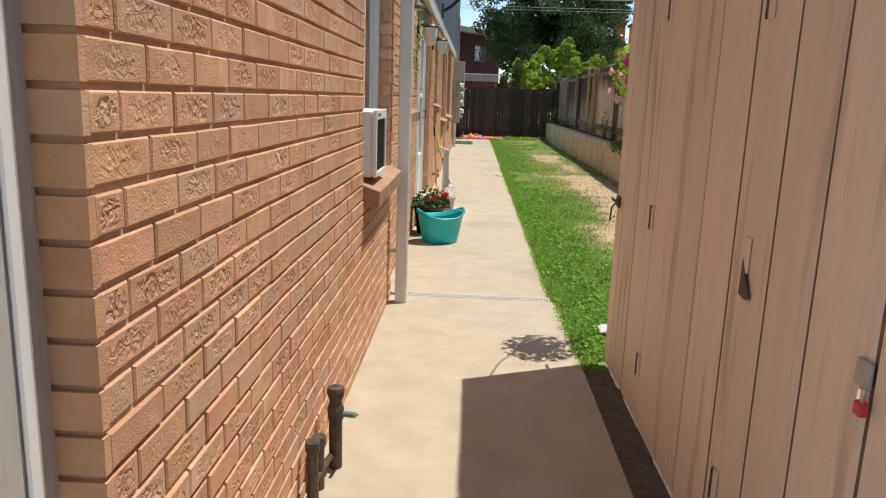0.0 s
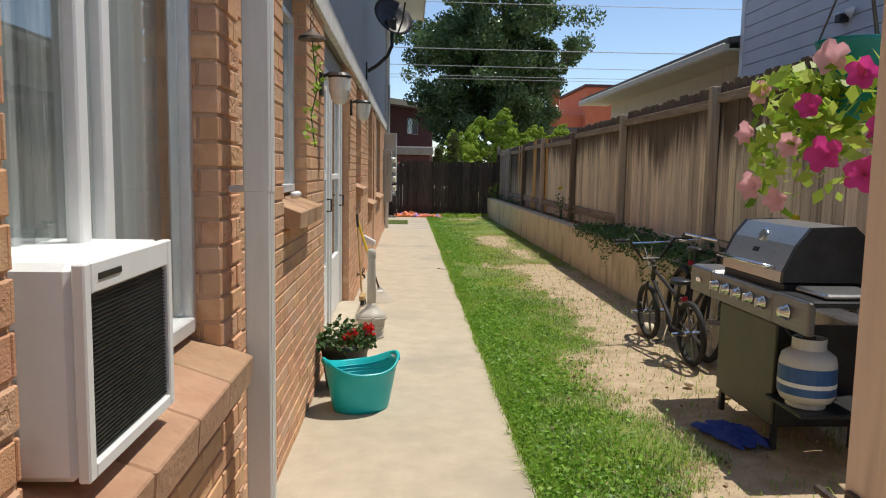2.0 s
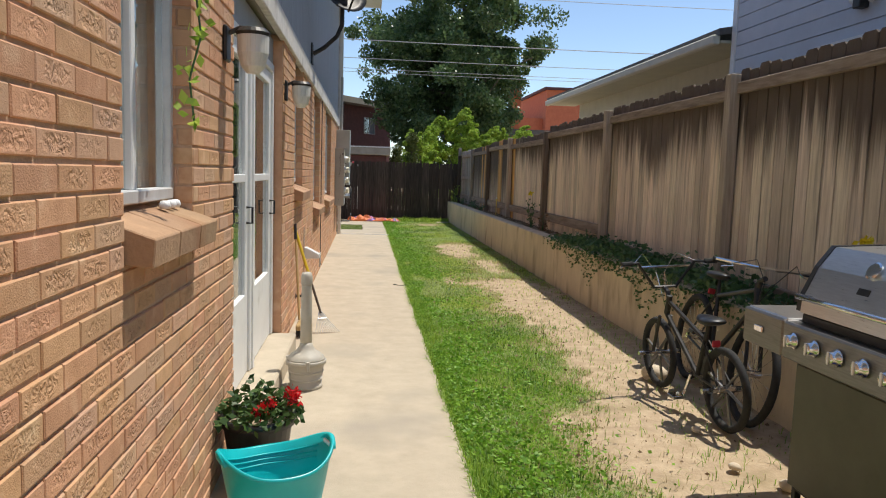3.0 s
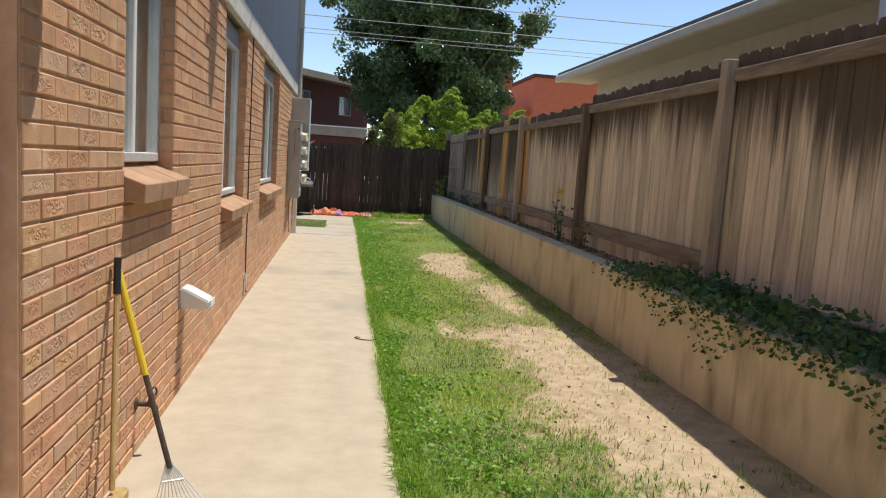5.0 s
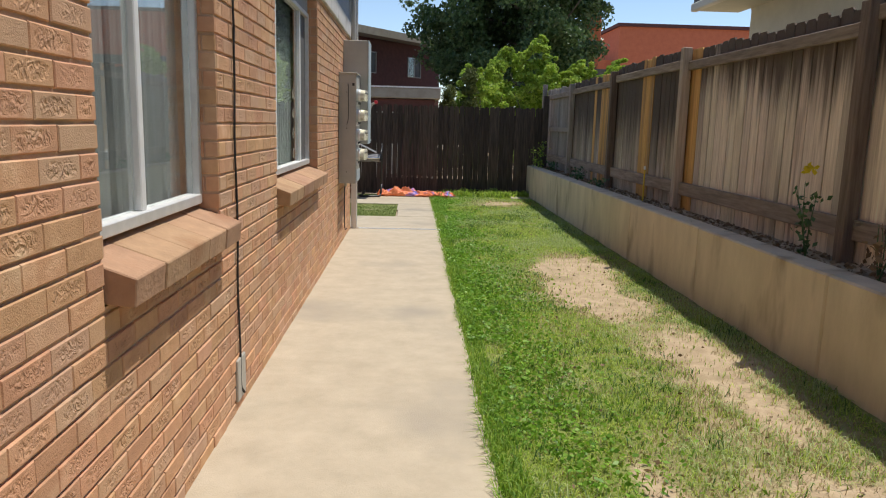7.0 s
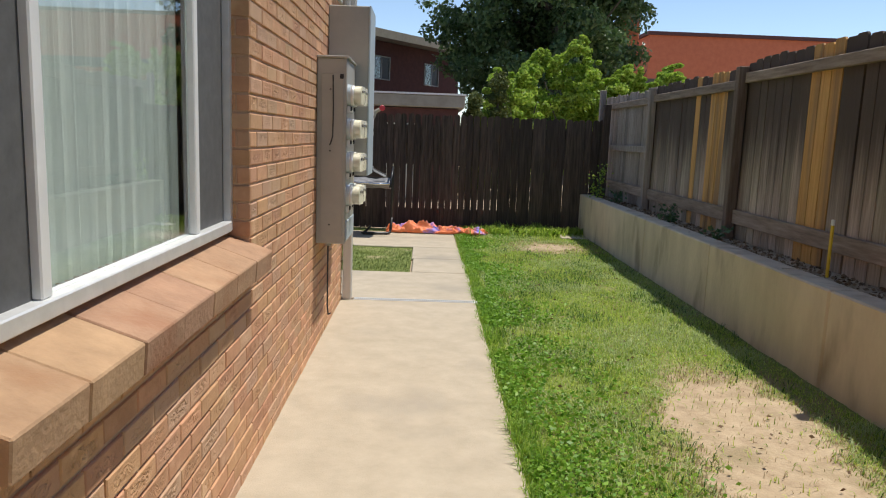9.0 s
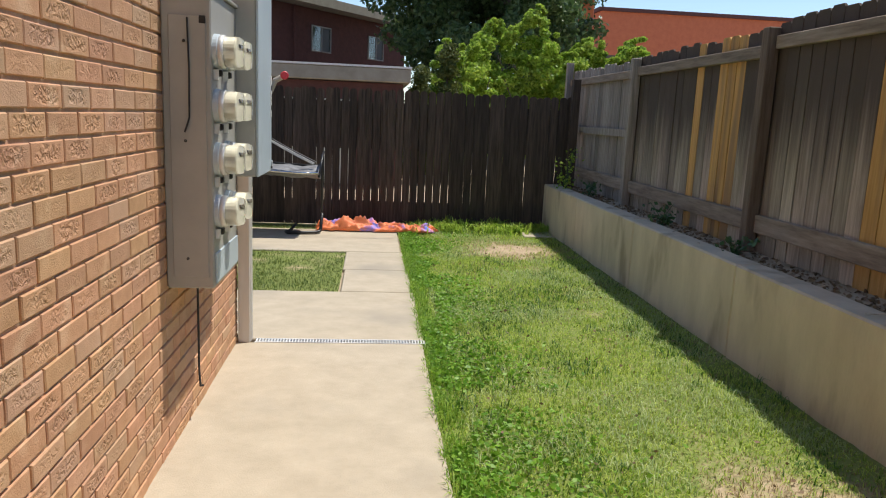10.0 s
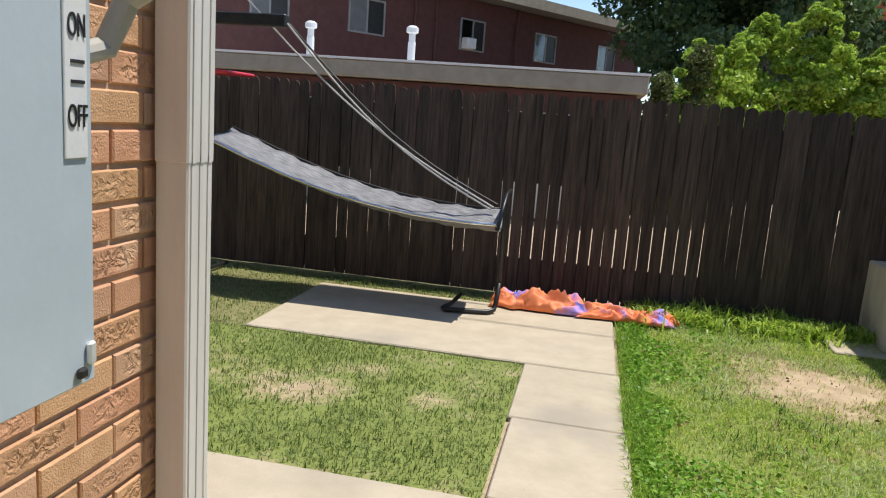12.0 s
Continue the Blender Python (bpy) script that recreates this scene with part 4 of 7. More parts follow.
def rake():
    foot, top = Vector((-0.08, 11.12, 0.03)), Vector((-0.392, 11.34, 0.94))
    r = empty("rake", foot.x, foot.y, 0, "yellow-handled leaf rake leaning on the brick wall", "rake")
    o = Vector((foot.x, foot.y, 0))
    f, t = foot - o, top - o
    seg = lambda a, b, rad, m, n, s=10: part(n, tube(nb(), [f.lerp(t, a), f.lerp(t, b)], rad, s), m, r)
    seg(0.16, 0.55, 0.011, M_IRON, "lower_handle")
    seg(0.54, 0.86, 0.014, M_YELLOW, "handle")
    seg(0.86, 0.95, 0.0145, M_YELLOW, "grip")
    seg(0.95, 1.0, 0.015, M_YELLOW, "tip")
    d = (t - f).normalized()
    side = Vector((0.92, 0.39, 0)).normalized()
    for k in range(11):
        u = (k - 5) / 5
        a = f + d * 0.20
        b = f + d * 0.05 + side * 0.075 * u
        c = f + side * 0.115 * u + Vector((0.02, -0.015, -0.022))
        part("tine", tube(nb(), [a, b, c], 0.0028, 5), M_ALU, r)
    part("spreader", tube(nb(), [f + d * 0.11 - side * 0.04, f + d * 0.11 + side * 0.04], 0.005, 6), M_ALU, r)


rake()


def broom():
    f, t = Vector((-0.30, 11.00, 0.0)), Vector((-0.385, 11.33, 0.97))
    b = empty("broom", f.x, f.y, 0, "wooden broom with a dark handle leaning on the wall", "broom")
    f, t = f - Vector((f.x, f.y, 0)), t - Vector((-0.30, 11.00, 0))
    part("handle", tube(nb(), [f.lerp(t, 0.14), f.lerp(t, 0.86)], 0.011, 10), M_WOODSTICK, b)
    part("grip", tube(nb(), [f.lerp(t, 0.86), f.lerp(t, 1.0)], 0.014, 10), M_BLACK, b)
    part("head", boxes((-0.03, 0.03, -0.12, 0.12, 0.07, 0.12), bevel=0.01), M_WOODSTICK, b)
    bm = nb()
    rng = random.Random(3)
    for i in range(70):
        y = rng.uniform(-0.115, 0.115)
        x = rng.uniform(-0.025, 0.025)
        tube(bm, [(x, y, 0.08), (x * 1.4, y * 1.08, 0.004)], 0.0025, 4)
    tagged(part("bristles", bm, M_BLACK, b), kind="stuff")


M_WOODSTICK = mat("stick_wood", (0.40, 0.26, 0.10), (0.54, 0.37, 0.16), 10, 0.6, 0.2, 60, stretch=(4, 4, 0.4))
broom()


def dryer_hood():
    d = empty("dryer_vent", WALL_B, 12.66, 0.545, "white plastic dryer vent hood on the brick wall", "vent")
    bm = nb()
    prof = [(0.0, 0.075), (0.03, 0.075), (0.165, 0.005), (0.17, -0.04), (0.0, -0.045)]
    a = [bm.verts.new((x, -0.078, z)) for x, z in prof]
    b = [bm.verts.new((x, 0.078, z)) for x, z in prof]
    bm.faces.new(a)
    bm.faces.new(b[::-1])
    for k in range(5):
        bm.faces.new((a[k], a[(k + 1) % 5], b[(k + 1) % 5], b[k]))
    bmesh.ops.bevel(bm, geom=list(bm.edges), offset=0.008, segments=2, affect="EDGES")
    part("hood", bm, M_WHITE, d)
    for z in (-0.034, -0.018, -0.002):
        part("louvre", boxes((0.165, 0.174, -0.066, 0.066, z, z + 0.009)), M_WHITE, d)


dryer_hood()


def wall_tap():
    t = empty("garden_tap", WALL_B, 11.72, 0.235, "small rusty garden tap on the brick wall", "tap")
    part("flange", lathe(nb(), [(0.028, 0), (0.028, 0.006), (0.012, 0.01)], 14, m=pose(0, 0, 0, 0, 90, 0)), M_IRON, t)
    part("spout", tube(nb(), [(0.005, 0, 0), (0.06, 0, 0), (0.085, 0, -0.012), (0.09, 0, -0.045)], [0.011, 0.012, 0.013, 0.013], 10), M_IRON, t)
    part("stem", tube(nb(), [(0.055, 0, 0.005), (0.075, 0, 0.05)], 0.008, 8), M_IRON, t)
    part("hand_wheel", tube(nb(), [(0.077 + 0.008 * math.cos(a), 0.026 * math.cos(a), 0.054 + 0.026 * math.sin(a)) for a in [k * math.pi / 8 for k in range(16)]], 0.005, 6, closed=True), M_IRON, t)


wall_tap()
bm = nb()
tube(bm, [(WALL_B + 0.006, 12.54, 0.85), (WALL_B + 0.008, 12.545, 0.6), (WALL_B + 0.006, 12.55, 0.5)], 0.005, 6)
tagged(obj("cable", bm, M_GREYBOX), "thin grey cable beside the vent hood", "cable")
rng = random.Random(4)
bm = nb()
pts = [(WALL_B + 0.008, 15.42 + 0.012 * math.sin(i * 0.9) + (0.02 if i < 8 else 0), 2.5 - i * 0.098) for i in range(25)]
pts += [(WALL_B + 0.01, 15.43, 0.10), (WALL_B + 0.02, 15.45, 0.07)]
tube(bm, pts, 0.006, 6)
tagged(obj("cable", bm, M_CABLE), "black cable running down the brick wall", "cable")
tagged(obj("cable_box", boxes((WALL_B - 0.004, WALL_B + 0.012, 15.36, 15.52, 0.05, 0.26), bevel=0.004), M_GREYBOX), "grey metal plate where the cable enters the wall", "vent")


def meter_bank():
    x0, x1, y0, y1, z0, z1 = WALL_B, -0.215, 20.22, 20.74, 0.735, 1.95
    m = empty("meter_cabinet", WALL_B, 20.22, 0.735, "grey metal cabinet with glass electricity meters", "meter cabinet")
    w, l, h = x1 - x0, y1 - y0, z1 - z0
    part("cabinet", boxes((0, w, 0, l, 0.0, h), bevel=0.006), M_GREYBOX, m)
    part("top_flange", boxes((-0.0, w + 0.012, -0.012, l + 0.012, h, h + 0.015), bevel=0.003), M_GREYBOX, m)
    part("side_cover", boxes((0.03, w - 0.02, -0.006, 0.001, 0.05, h - 0.10), bevel=0.002), M_GREYBOX, m)
    part("lower_door", boxes((w, w + 0.008, 0.02, l - 0.02, 0.02, 0.15), bevel=0.002), M_BLUEBOX, m)
    for z in (0.13, h - 0.2, 0.62):
        part("screw", lathe(nb(), [(0.006, 0), (0.006, 0.004), (0.002, 0.006)], 8, m=pose(0.09, -0.005, z, 90, 0, 0)), M_DARKMETAL, m)
    for r in range(4):
        for c in range(2):
            zc, yc = 0.325 + r * 0.22, 0.075 + c * 0.19
            k = part("meter", lathe(nb(), [(0.070, 0.0), (0.070, 0.018), (0.067, 0.022)], 28, m=pose(w, yc, zc, 0, 90, 0), close=True), M_BLUEBOX, m, "round electricity meter")
            part("ring", lathe(nb(), [(0.067, 0.02), (0.067, 0.04), (0.063, 0.043)], 28, m=pose(w, yc, zc, 0, 90, 0), close=True), M_ALU, k, "", True)
            part("dial", lathe(nb(), [(0.01, 0.044), (0.054, 0.044), (0.054, 0.088), (0.050, 0.092)], 24, m=pose(w, yc, zc, 0, 90, 0), close=True), M_DIAL, k)
            part("counter", boxes((w + 0.0925, w + 0.0945, yc - 0.016, yc + 0.016, zc + 0.012, zc + 0.025)), M_COUNTER, k)
            g = part("glass_cover", lathe(nb(), [(0.062, 0.043), (0.061, 0.098), (0.055, 0.112), (0.015, 0.115)], 28, m=pose(w, yc, zc, 0, 90, 0), close=True), M_METERGLASS, k, "clear domed glass cover", True)
            g.visible_shadow = False
            part("latch", boxes((w, w + 0.03, yc - 0.022, yc + 0.012, zc - 0.10, zc - 0.073), bevel=0.004), M_BLACK, k)
            part("seal", boxes((w, w + 0.02, yc - 0.04, yc - 0.025, zc - 0.115, zc - 0.073), bevel=0.002), M_ALU, k)
    part("side_wire", tube(nb(), [(0.105, -0.010, h - 0.11), (0.11, -0.012, h - 0.3), (0.108, -0.012, h - 0.5), (0.10, -0.016, h - 0.53), (0.09, -0.02, h - 0.56)], 0.004, 6), M_CABLE, m, "thin black wire")
    part("conduit_cover", boxes((w - 0.045, w - 0.02, -0.008, 0.0, h - 0.13, h - 0.10), bevel=0.002), M_DARKMETAL, m)
    bm = nb()
    tube(bm, [(0.05, 0.30, 0.0), (0.05, 0.30, -0.06)], 0.016, 10)
    part("conduit", bm, M_GREYBOX, m)


M_COUNTER = mat("counter_plate", (0.10, 0.09, 0.07), (0.18, 0.16, 0.13), 30, 0.5)
M_DIAL = mat("meter_dial", (0.52, 0.50, 0.42), (0.62, 0.60, 0.50), 20, 0.5)
M_METERGLASS = glass("meter_glass", (0.97, 0.96, 0.90))
meter_bank()
bm = nb()
tube(bm, [(WALL_B + 0.03, 20.62, 0.75), (WALL_B + 0.03, 20.62, 0.22), (WALL_B + 0.04, 20.60, 0.15), (WALL_B + 0.06, 20.56, 0.17)], 0.006, 6)
tagged(obj("cable", bm, M_CABLE), "dark cable hanging below the meter cabinet", "cable")


def switch_box():
    b = empty("switch_box", WALL_B, 20.745, 1.168, "blue-grey electrical switch cabinet with an on and off label", "switch box")
    w, l, h = 0.30, 0.44, 1.20
    part("body", boxes((0, w - 0.012, 0.004, l - 0.004, 0, h), bevel=0.005), M_GREYBOX, b)
    part("door", boxes((w - 0.012, w, 0, l, 0.0, h + 0.004), bevel=0.003), M_BLUEBOX, b)
    plate = part("label_plate", boxes((w, w + 0.003, l - 0.050, l - 0.012, 0.285, 0.50), bevel=0.001), M_WHITE, b, "white strip with switch positions")
    for word, z in (("ON", 0.425), ("OFF", 0.322)):
        cu = bpy.data.curves.new(word, "FONT")
        cu.body = word
        cu.size = 0.038
        cu.align_x = "CENTER"
        cu.extrude = 0.0006
        tx = new("lettering", cu)
        me = bpy.data.meshes.new_from_object(tx)
        bpy.data.objects.remove(tx)
        me.materials.append(M_BLACK)
        t = new("lettering", me)
        t.parent = plate
        t.matrix_basis = Matrix.Translation((w + 0.0042, l - 0.030, z)) @ Matrix(((0, 0, 1, 0), (0.5, 0, 0, 0), (0, 1, 0, 0), (0, 0, 0, 1)))
    for z in (0.372, 0.395):
        part("tick", boxes((w + 0.003, w + 0.0045, l - 0.040, l - 0.018, z, z + 0.004)), M_BLACK, plate)
    part("lever", tube(nb(), [(w - 0.03, l - 0.01, 0.40), (w - 0.015, l + 0.045, 0.42), (w + 0.01, l + 0.055, 0.48), (w + 0.06, l + 0.062, 0.51)], [0.014, 0.016, 0.016, 0.014], 10), M_GREYBOX, b, "grey switch lever")
    part("knob", lathe(nb(), [(0.019, 0), (0.022, 0.006), (0.022, 0.026), (0.018, 0.03)], 20, m=pose(w + 0.06, l + 0.06, 0.51, 90, 0, 10), close=True), M_REDKNOB, b, "red round knob")
    part("hasp", boxes((w, w + 0.008, l - 0.02, l - 0.006, 0.025, 0.055), bevel=0.003), M_ALU, b)
    part("padlock", boxes((w + 0.001, w + 0.010, l - 0.04, l - 0.024, 0.012, 0.026), bevel=0.003), M_DARKMETAL, b)
    bm = nb()
    tube(bm, [(0.10, 0.22, h), (0.10, 0.22, 3.5 - 1.145)], 0.03, 12)
    part("conduit", bm, M_GREYBOX, b)


M_REDKNOB = mat("red_plastic", (0.55, 0.03, 0.05), (0.65, 0.05, 0.07), 9, 0.4)
switch_box()
tagged(obj("door_mat", boxes((-1.5, -0.75, 22.0, 22.5, 0.0, 0.012), bevel=0.004), mat("brown_mat", (0.12, 0.07, 0.06), (0.2, 0.12, 0.10), 40, 0.95, 0.5, 150)), "brown door mat lying on the concrete slab", "mat")

# ---- gate fittings and the post at the near corner ----
tagged(obj("gate_post", boxes((-0.66, -0.422, 1.28, 1.536, -0.05, 2.3), bevel=0.006), M_GATEPOST := mat("grey_post_paint", (0.42, 0.39, 0.36), (0.54, 0.51, 0.47), 6, 0.7, 0.3, 60, stretch=(5, 5, 0.5))), "grey painted wooden gate post beside the brick corner", "post", kind="structure")
# sunlit edge of the post, put in as a white strip
tagged(obj("lit_post_edge", boxes((-0.421, -0.413, 1.45, 1.478, -0.05, 2.3), bevel=0.003), M_WHITE), "narrow white strip painting the sunlit edge of the gate post", "trim", kind="structure")


def hinge(y, z, parent, h=0.10):
    k = part("hinge", boxes((-0.016, -0.009, y - 0.035, y - 0.004, z - h / 2, z + h / 2), (-0.016, -0.009, y + 0.004, y + 0.03, z - h / 2, z + h / 2), bevel=0.001), M_GATE, parent)
    part("pin", tube(nb(), [(-0.017, y, z - h / 2), (-0.017, y, z + h / 2)], 0.005, 8), M_IRON, k)


for y, z in ((3.60, 0.27), (3.60, 0.93), (3.60, 1.78), (2.57, 0.28), (2.57, 1.68)):
    hinge(y, z, gate)
hasp = part("hasp", boxes((-0.017, -0.009, 2.50, 2.53, 0.95, 1.05), bevel=0.002), M_GATE, gate, "tan painted triangular hasp")
bm = nb()
f = bm.faces.new([bm.verts.new((-0.013, y, z)) for y, z in ((2.53, 0.99), (2.46, 0.89), (2.48, 0.88), (2.535, 0.885))])
r = bmesh.ops.extrude_face_region(bm, geom=[f])
bmesh.ops.translate(bm, verts=[v for v in r["geom"] if isinstance(v, bmesh.types.BMVert)], vec=(-0.005, 0, 0))
part("hasp_flap", bm, M_IRON, hasp)
lk = part("latch", boxes((-0.02, -0.009, 1.845, 1.895, 0.880, 0.935), bevel=0.003), M_GREYBOX, gate, "steel latch plate")
part("padlock", boxes((-0.04, -0.02, 1.825, 1.850, 0.835, 0.865), bevel=0.004), M_REDKNOB, lk)
part("shackle", tube(nb(), [(-0.032, 1.831, 0.858), (-0.032, 1.831, 0.888), (-0.032, 1.845, 0.888), (-0.032, 1.845, 0.858)], 0.004, 6), M_CHROME, lk)
la = part("end_latch", boxes((-0.02, -0.009, 4.25, 4.33, 0.87, 0.93), bevel=0.003), M_IRON, gate, "rusty sliding latch")
part("bolt", tube(nb(), [(-0.026, 4.20, 0.90), (-0.026, 4.40, 0.90)], 0.008, 8), M_IRON, la)
part("loop", tube(nb(), [(-0.025, 4.28, 0.90), (-0.05, 4.28, 0.87), (-0.05, 4.30, 0.80), (-0.025, 4.31, 0.82)], 0.005, 6), M_IRON, la)
part("gate_stile", boxes((0.014, 0.05, 0.9, 1.0, -0.05, 0.149), (0.014, 0.05, 3.9, 4.0, -0.085, 0.149)), M_GATE, gate)


def petunias():
    p = empty("hanging_basket", 1.20, 4.78, 1.62, "hanging basket of pink petunias beyond the gate", "flower basket")
    part("basket", lathe(nb(), [(0.055, -0.02), (0.066, 0.0), (0.082, 0.15), (0.088, 0.16), (0.078, 0.16)], 24, close=True), M_TEALPOT, p, "teal plastic basket", True)
    bm = nb()
    for k in range(3):
        a = 2.1 * k + 0.4
        tube(bm, [(0.082 * math.cos(a), 0.082 * math.sin(a), 0.155), (0, 0, 0.40)], 0.0025, 5)
    tube(bm, [(0, 0, 0.40), (0, 0, 0.43), (-0.10, -0.2, 0.45), (-0.19, -0.43, 0.36), (-0.19, -0.43, 0.2)], 0.005, 6)
    part("hanger", bm, M_IRON, p)
    rng = random.Random(21)
    V, L = [], []
    for i in range(900):
        a = rng.uniform(0, 6.28)
        r = 0.05 + 0.17 * rng.random()
        z = 0.10 - 0.34 * rng.random() * (r / 0.22)
        leaf_quad(V, L, Vector((r * math.cos(a), r * math.sin(a), z)), rng.uniform(0.03, 0.055), rng)
    tagged(quick("foliage", V, L, 4, M_BUSHLEAF, p), kind="stuff")
    spots = [(-0.20, -0.08, -0.20), (-0.23, -0.02, -0.17), (-0.15, -0.16, -0.10), (-0.17, -0.13, 0.0), (-0.10, -0.19, 0.06), (-0.05, -0.20, -0.05), (-0.19, -0.10, -0.08),
             (-0.02, -0.2, 0.10), (-0.13, -0.13, 0.10), (0.05, -0.2, 0.0), (0.0, -0.16, 0.15), (-0.09, -0.2, -0.14), (-0.22, 0.04, -0.05), (-0.16, 0.1, 0.05)]
    for i, (x, y, z) in enumerate(spots):
        bm = nb()
        n = Vector((x * 1.6 - 0.25, y - 0.25, z * 0.4 + 0.05)).normalized()
        u = n.orthogonal().normalized()
        w = n.cross(u)
        c = Vector((x, y, z))
        mid = bm.verts.new(c - n * 0.02)
        ring, inner = [], []
        R = 0.029 + 0.005 * (i % 3)
        for k in range(20):
            a = 2 * math.pi * k / 20
            rr = R * (0.74 + 0.26 * abs(math.cos(2.5 * a))) * (0.9 + 0.2 * rng.random())
            ring.append(bm.verts.new(c + n * (0.012 + 0.006 * math.sin(5 * a)) + (u * math.cos(a) + w * math.sin(a)) * rr))
            inner.append(bm.verts.new(c + n * 0.006 + (u * math.cos(a) + w * math.sin(a)) * R * 0.45))
        for k in range(20):
            bm.faces.new((inner[k], inner[(k + 1) % 20], ring[(k + 1) % 20], ring[k]))
            bm.faces.new((mid, inner[(k + 1) % 20], inner[k]))
        part("petunia", bm, (M_PALEPINK, M_HOTPINK)[i in (2, 3, 4, 5, 9, 11)], p, "", True)


M_TEALPOT = mat("teal_plastic", (0.0, 0.22, 0.23), (0.01, 0.28, 0.29), 6, 0.45)
M_HOTPINK = leafy("hot_pink_petal", (0.70, 0.04, 0.30), (0.80, 0.10, 0.42), 0.4, 0.6)
M_PALEPINK = leafy("pale_pink_petal", (0.85, 0.42, 0.48), (0.90, 0.58, 0.60), 0.4, 0.6)
petunias()

# ---- yard: soil, grass ----


def hash_noise(x, y, cell, seed):
    """Smooth value noise over the plan, from 0 to 1."""
    u, v = x / cell, y / cell
    i, j = np.floor(u), np.floor(v)
    fu, fv = u - i, v - j
    fu, fv = fu * fu * (3 - 2 * fu), fv * fv * (3 - 2 * fv)

    def h(a, b):
        s = np.sin(a * 127.1 + b * 311.7 + seed * 74.7) * 43758.5453
        return s - np.floor(s)

    return (h(i, j) * (1 - fu) + h(i + 1, j) * fu) * (1 - fv) + (h(i, j + 1) * (1 - fu) + h(i + 1, j + 1) * fu) * fv


PATCHES = ((1.95, 15.0, 0.6, 1.5, 0.2), (1.9, 18.25, 0.45, 0.8, 1.5), (2.15, 19.2, 0.4, 0.45, 1.3), (1.85, 8.0, 0.3, 0.9, 1.3), (1.3, 14.6, 0.22, 0.35, 1.2), (2.25, 16.5, 0.35, 1.2, 1.0), (2.3, 13.2, 0.6, 1.8, 1.0), (2.4, 10.5, 0.58, 2.6, 0.95), (2.4, 7.4, 0.66, 2.2, 1.25), (1.65, 5.75, 0.42, 0.7, 1.5),
           (1.95, 25.2, 0.62, 0.55, 1.15), (1.6, 14.3, 0.35, 0.3, 0.7), (1.45, 8.4, 0.3, 0.5, 0.5), (2.1, 19.4, 0.4, 0.7, 0.6), (-1.0, 24.0, 0.5, 0.3, 0.6), (-0.3, 24.1, 0.2, 0.25, 0.55), (-1.9, 24.3, 0.5, 0.3, 0.5), (-0.75, 24.5, 0.25, 0.15, 0.45), (1.3, 16.0, 0.3, 0.4, 0.35))


def cover(x, y):
    """How thick the grass stands, 0 to 1."""
    d = 1.05 + 0.0 * x
    for px, py, rx, ry, k in PATCHES:
        d = d - k * np.exp(-(((x - px) / rx) ** 2 + ((y - py) / ry) ** 2) * 1.1)
    d = d - 0.18 * np.clip((x - 1.3) / 0.9, 0, 1) * np.clip((17.5 - y) / 3.0, 0, 1)
    d = d + 0.6 * (hash_noise(x, y, 0.55, 1) - 0.5) + 0.5 * (hash_noise(x, y, 0.16, 2) - 0.5) + 0.45 * (hash_noise(x, y, 0.05, 7) - 0.5)
    d = np.where((x > 0.8) & (x < 1.35) & (y > 5.4), np.maximum(d, 0.85), d)
    return np.clip(d, 0.0, 1.0)


def soil_z(x):
    return -0.022 + np.clip(x - 0.8, 0, 2.2) * 0.022


def soil_sheet(name, x0, x1, y0, y1, step, material, label, keep=None, lift=0.0, wear=False):
    nx, ny = int((x1 - x0) / step) + 1, int((y1 - y0) / step) + 1
    xs, ys_ = np.linspace(x0, x1, nx), np.linspace(y0, y1, ny)
    X, Y = np.meshgrid(xs, ys_)
    Z = soil_z(X) + lift + 0.012 * (hash_noise(X, Y, 0.22, 5) - 0.5) + 0.008 * (hash_noise(X, Y, 0.07, 6) - 0.5)
    V = np.stack([X.ravel(), Y.ravel(), Z.ravel()], 1)
    I, J = np.meshgrid(np.arange(nx - 1), np.arange(ny - 1))
    a = (J * nx + I).ravel()
    q = np.stack([a, a + 1, a + nx + 1, a + nx], 1)
    if keep is not None:
        cx, cy = V[q].mean(1)[:, 0], V[q].mean(1)[:, 1]
        q = q[keep(cx, cy)]
    ob = quick(name, V, q.ravel(), 4, material)
    if wear:
        at = ob.data.attributes.new("turf", "FLOAT", "POINT")
        at.data.foreach_set("value", cover(V[:, 0], V[:, 1]).astype(np.float32))
    return tagged(ob, label, "ground", kind="structure")


def worn_turf(m):
    """Adds dark root felt to the dirt where the grass stands thick, with a ragged edge."""
    n, l = m.node_tree.nodes, m.node_tree.links
    b = n["Principled BSDF"]
    base = b.inputs["Base Color"].links[0].from_socket
    at = n.new("ShaderNodeAttribute")
    at.attribute_name = "turf"
    geo = n.new("ShaderNodeNewGeometry")
    nz = n.new("ShaderNodeTexNoise")
    nz.inputs["Scale"].default_value = 28
    nz.inputs["Detail"].default_value = 6
    l.new(geo.outputs["Position"], nz.inputs["Vector"])
    add = n.new("ShaderNodeMath")
    add.operation = "ADD"
    l.new(at.outputs["Fac"], add.inputs[0])
    l.new(nz.outputs["Fac"], add.inputs[1])
    mr = n.new("ShaderNodeMapRange")
    mr.inputs["From Min"].default_value, mr.inputs["From Max"].default_value = 0.70, 1.30
    l.new(add.outputs[0], mr.inputs["Value"])
    mx = n.new("ShaderNodeMix")
    mx.data_type = "RGBA"
    l.new(mr.outputs[0], mx.inputs["Factor"])
    l.new(base, mx.inputs["A"])
    mx.inputs["B"].default_value = (0.20, 0.24, 0.055, 1)
    l.new(mx.outputs["Result"], b.inputs["Base Color"])
    return m


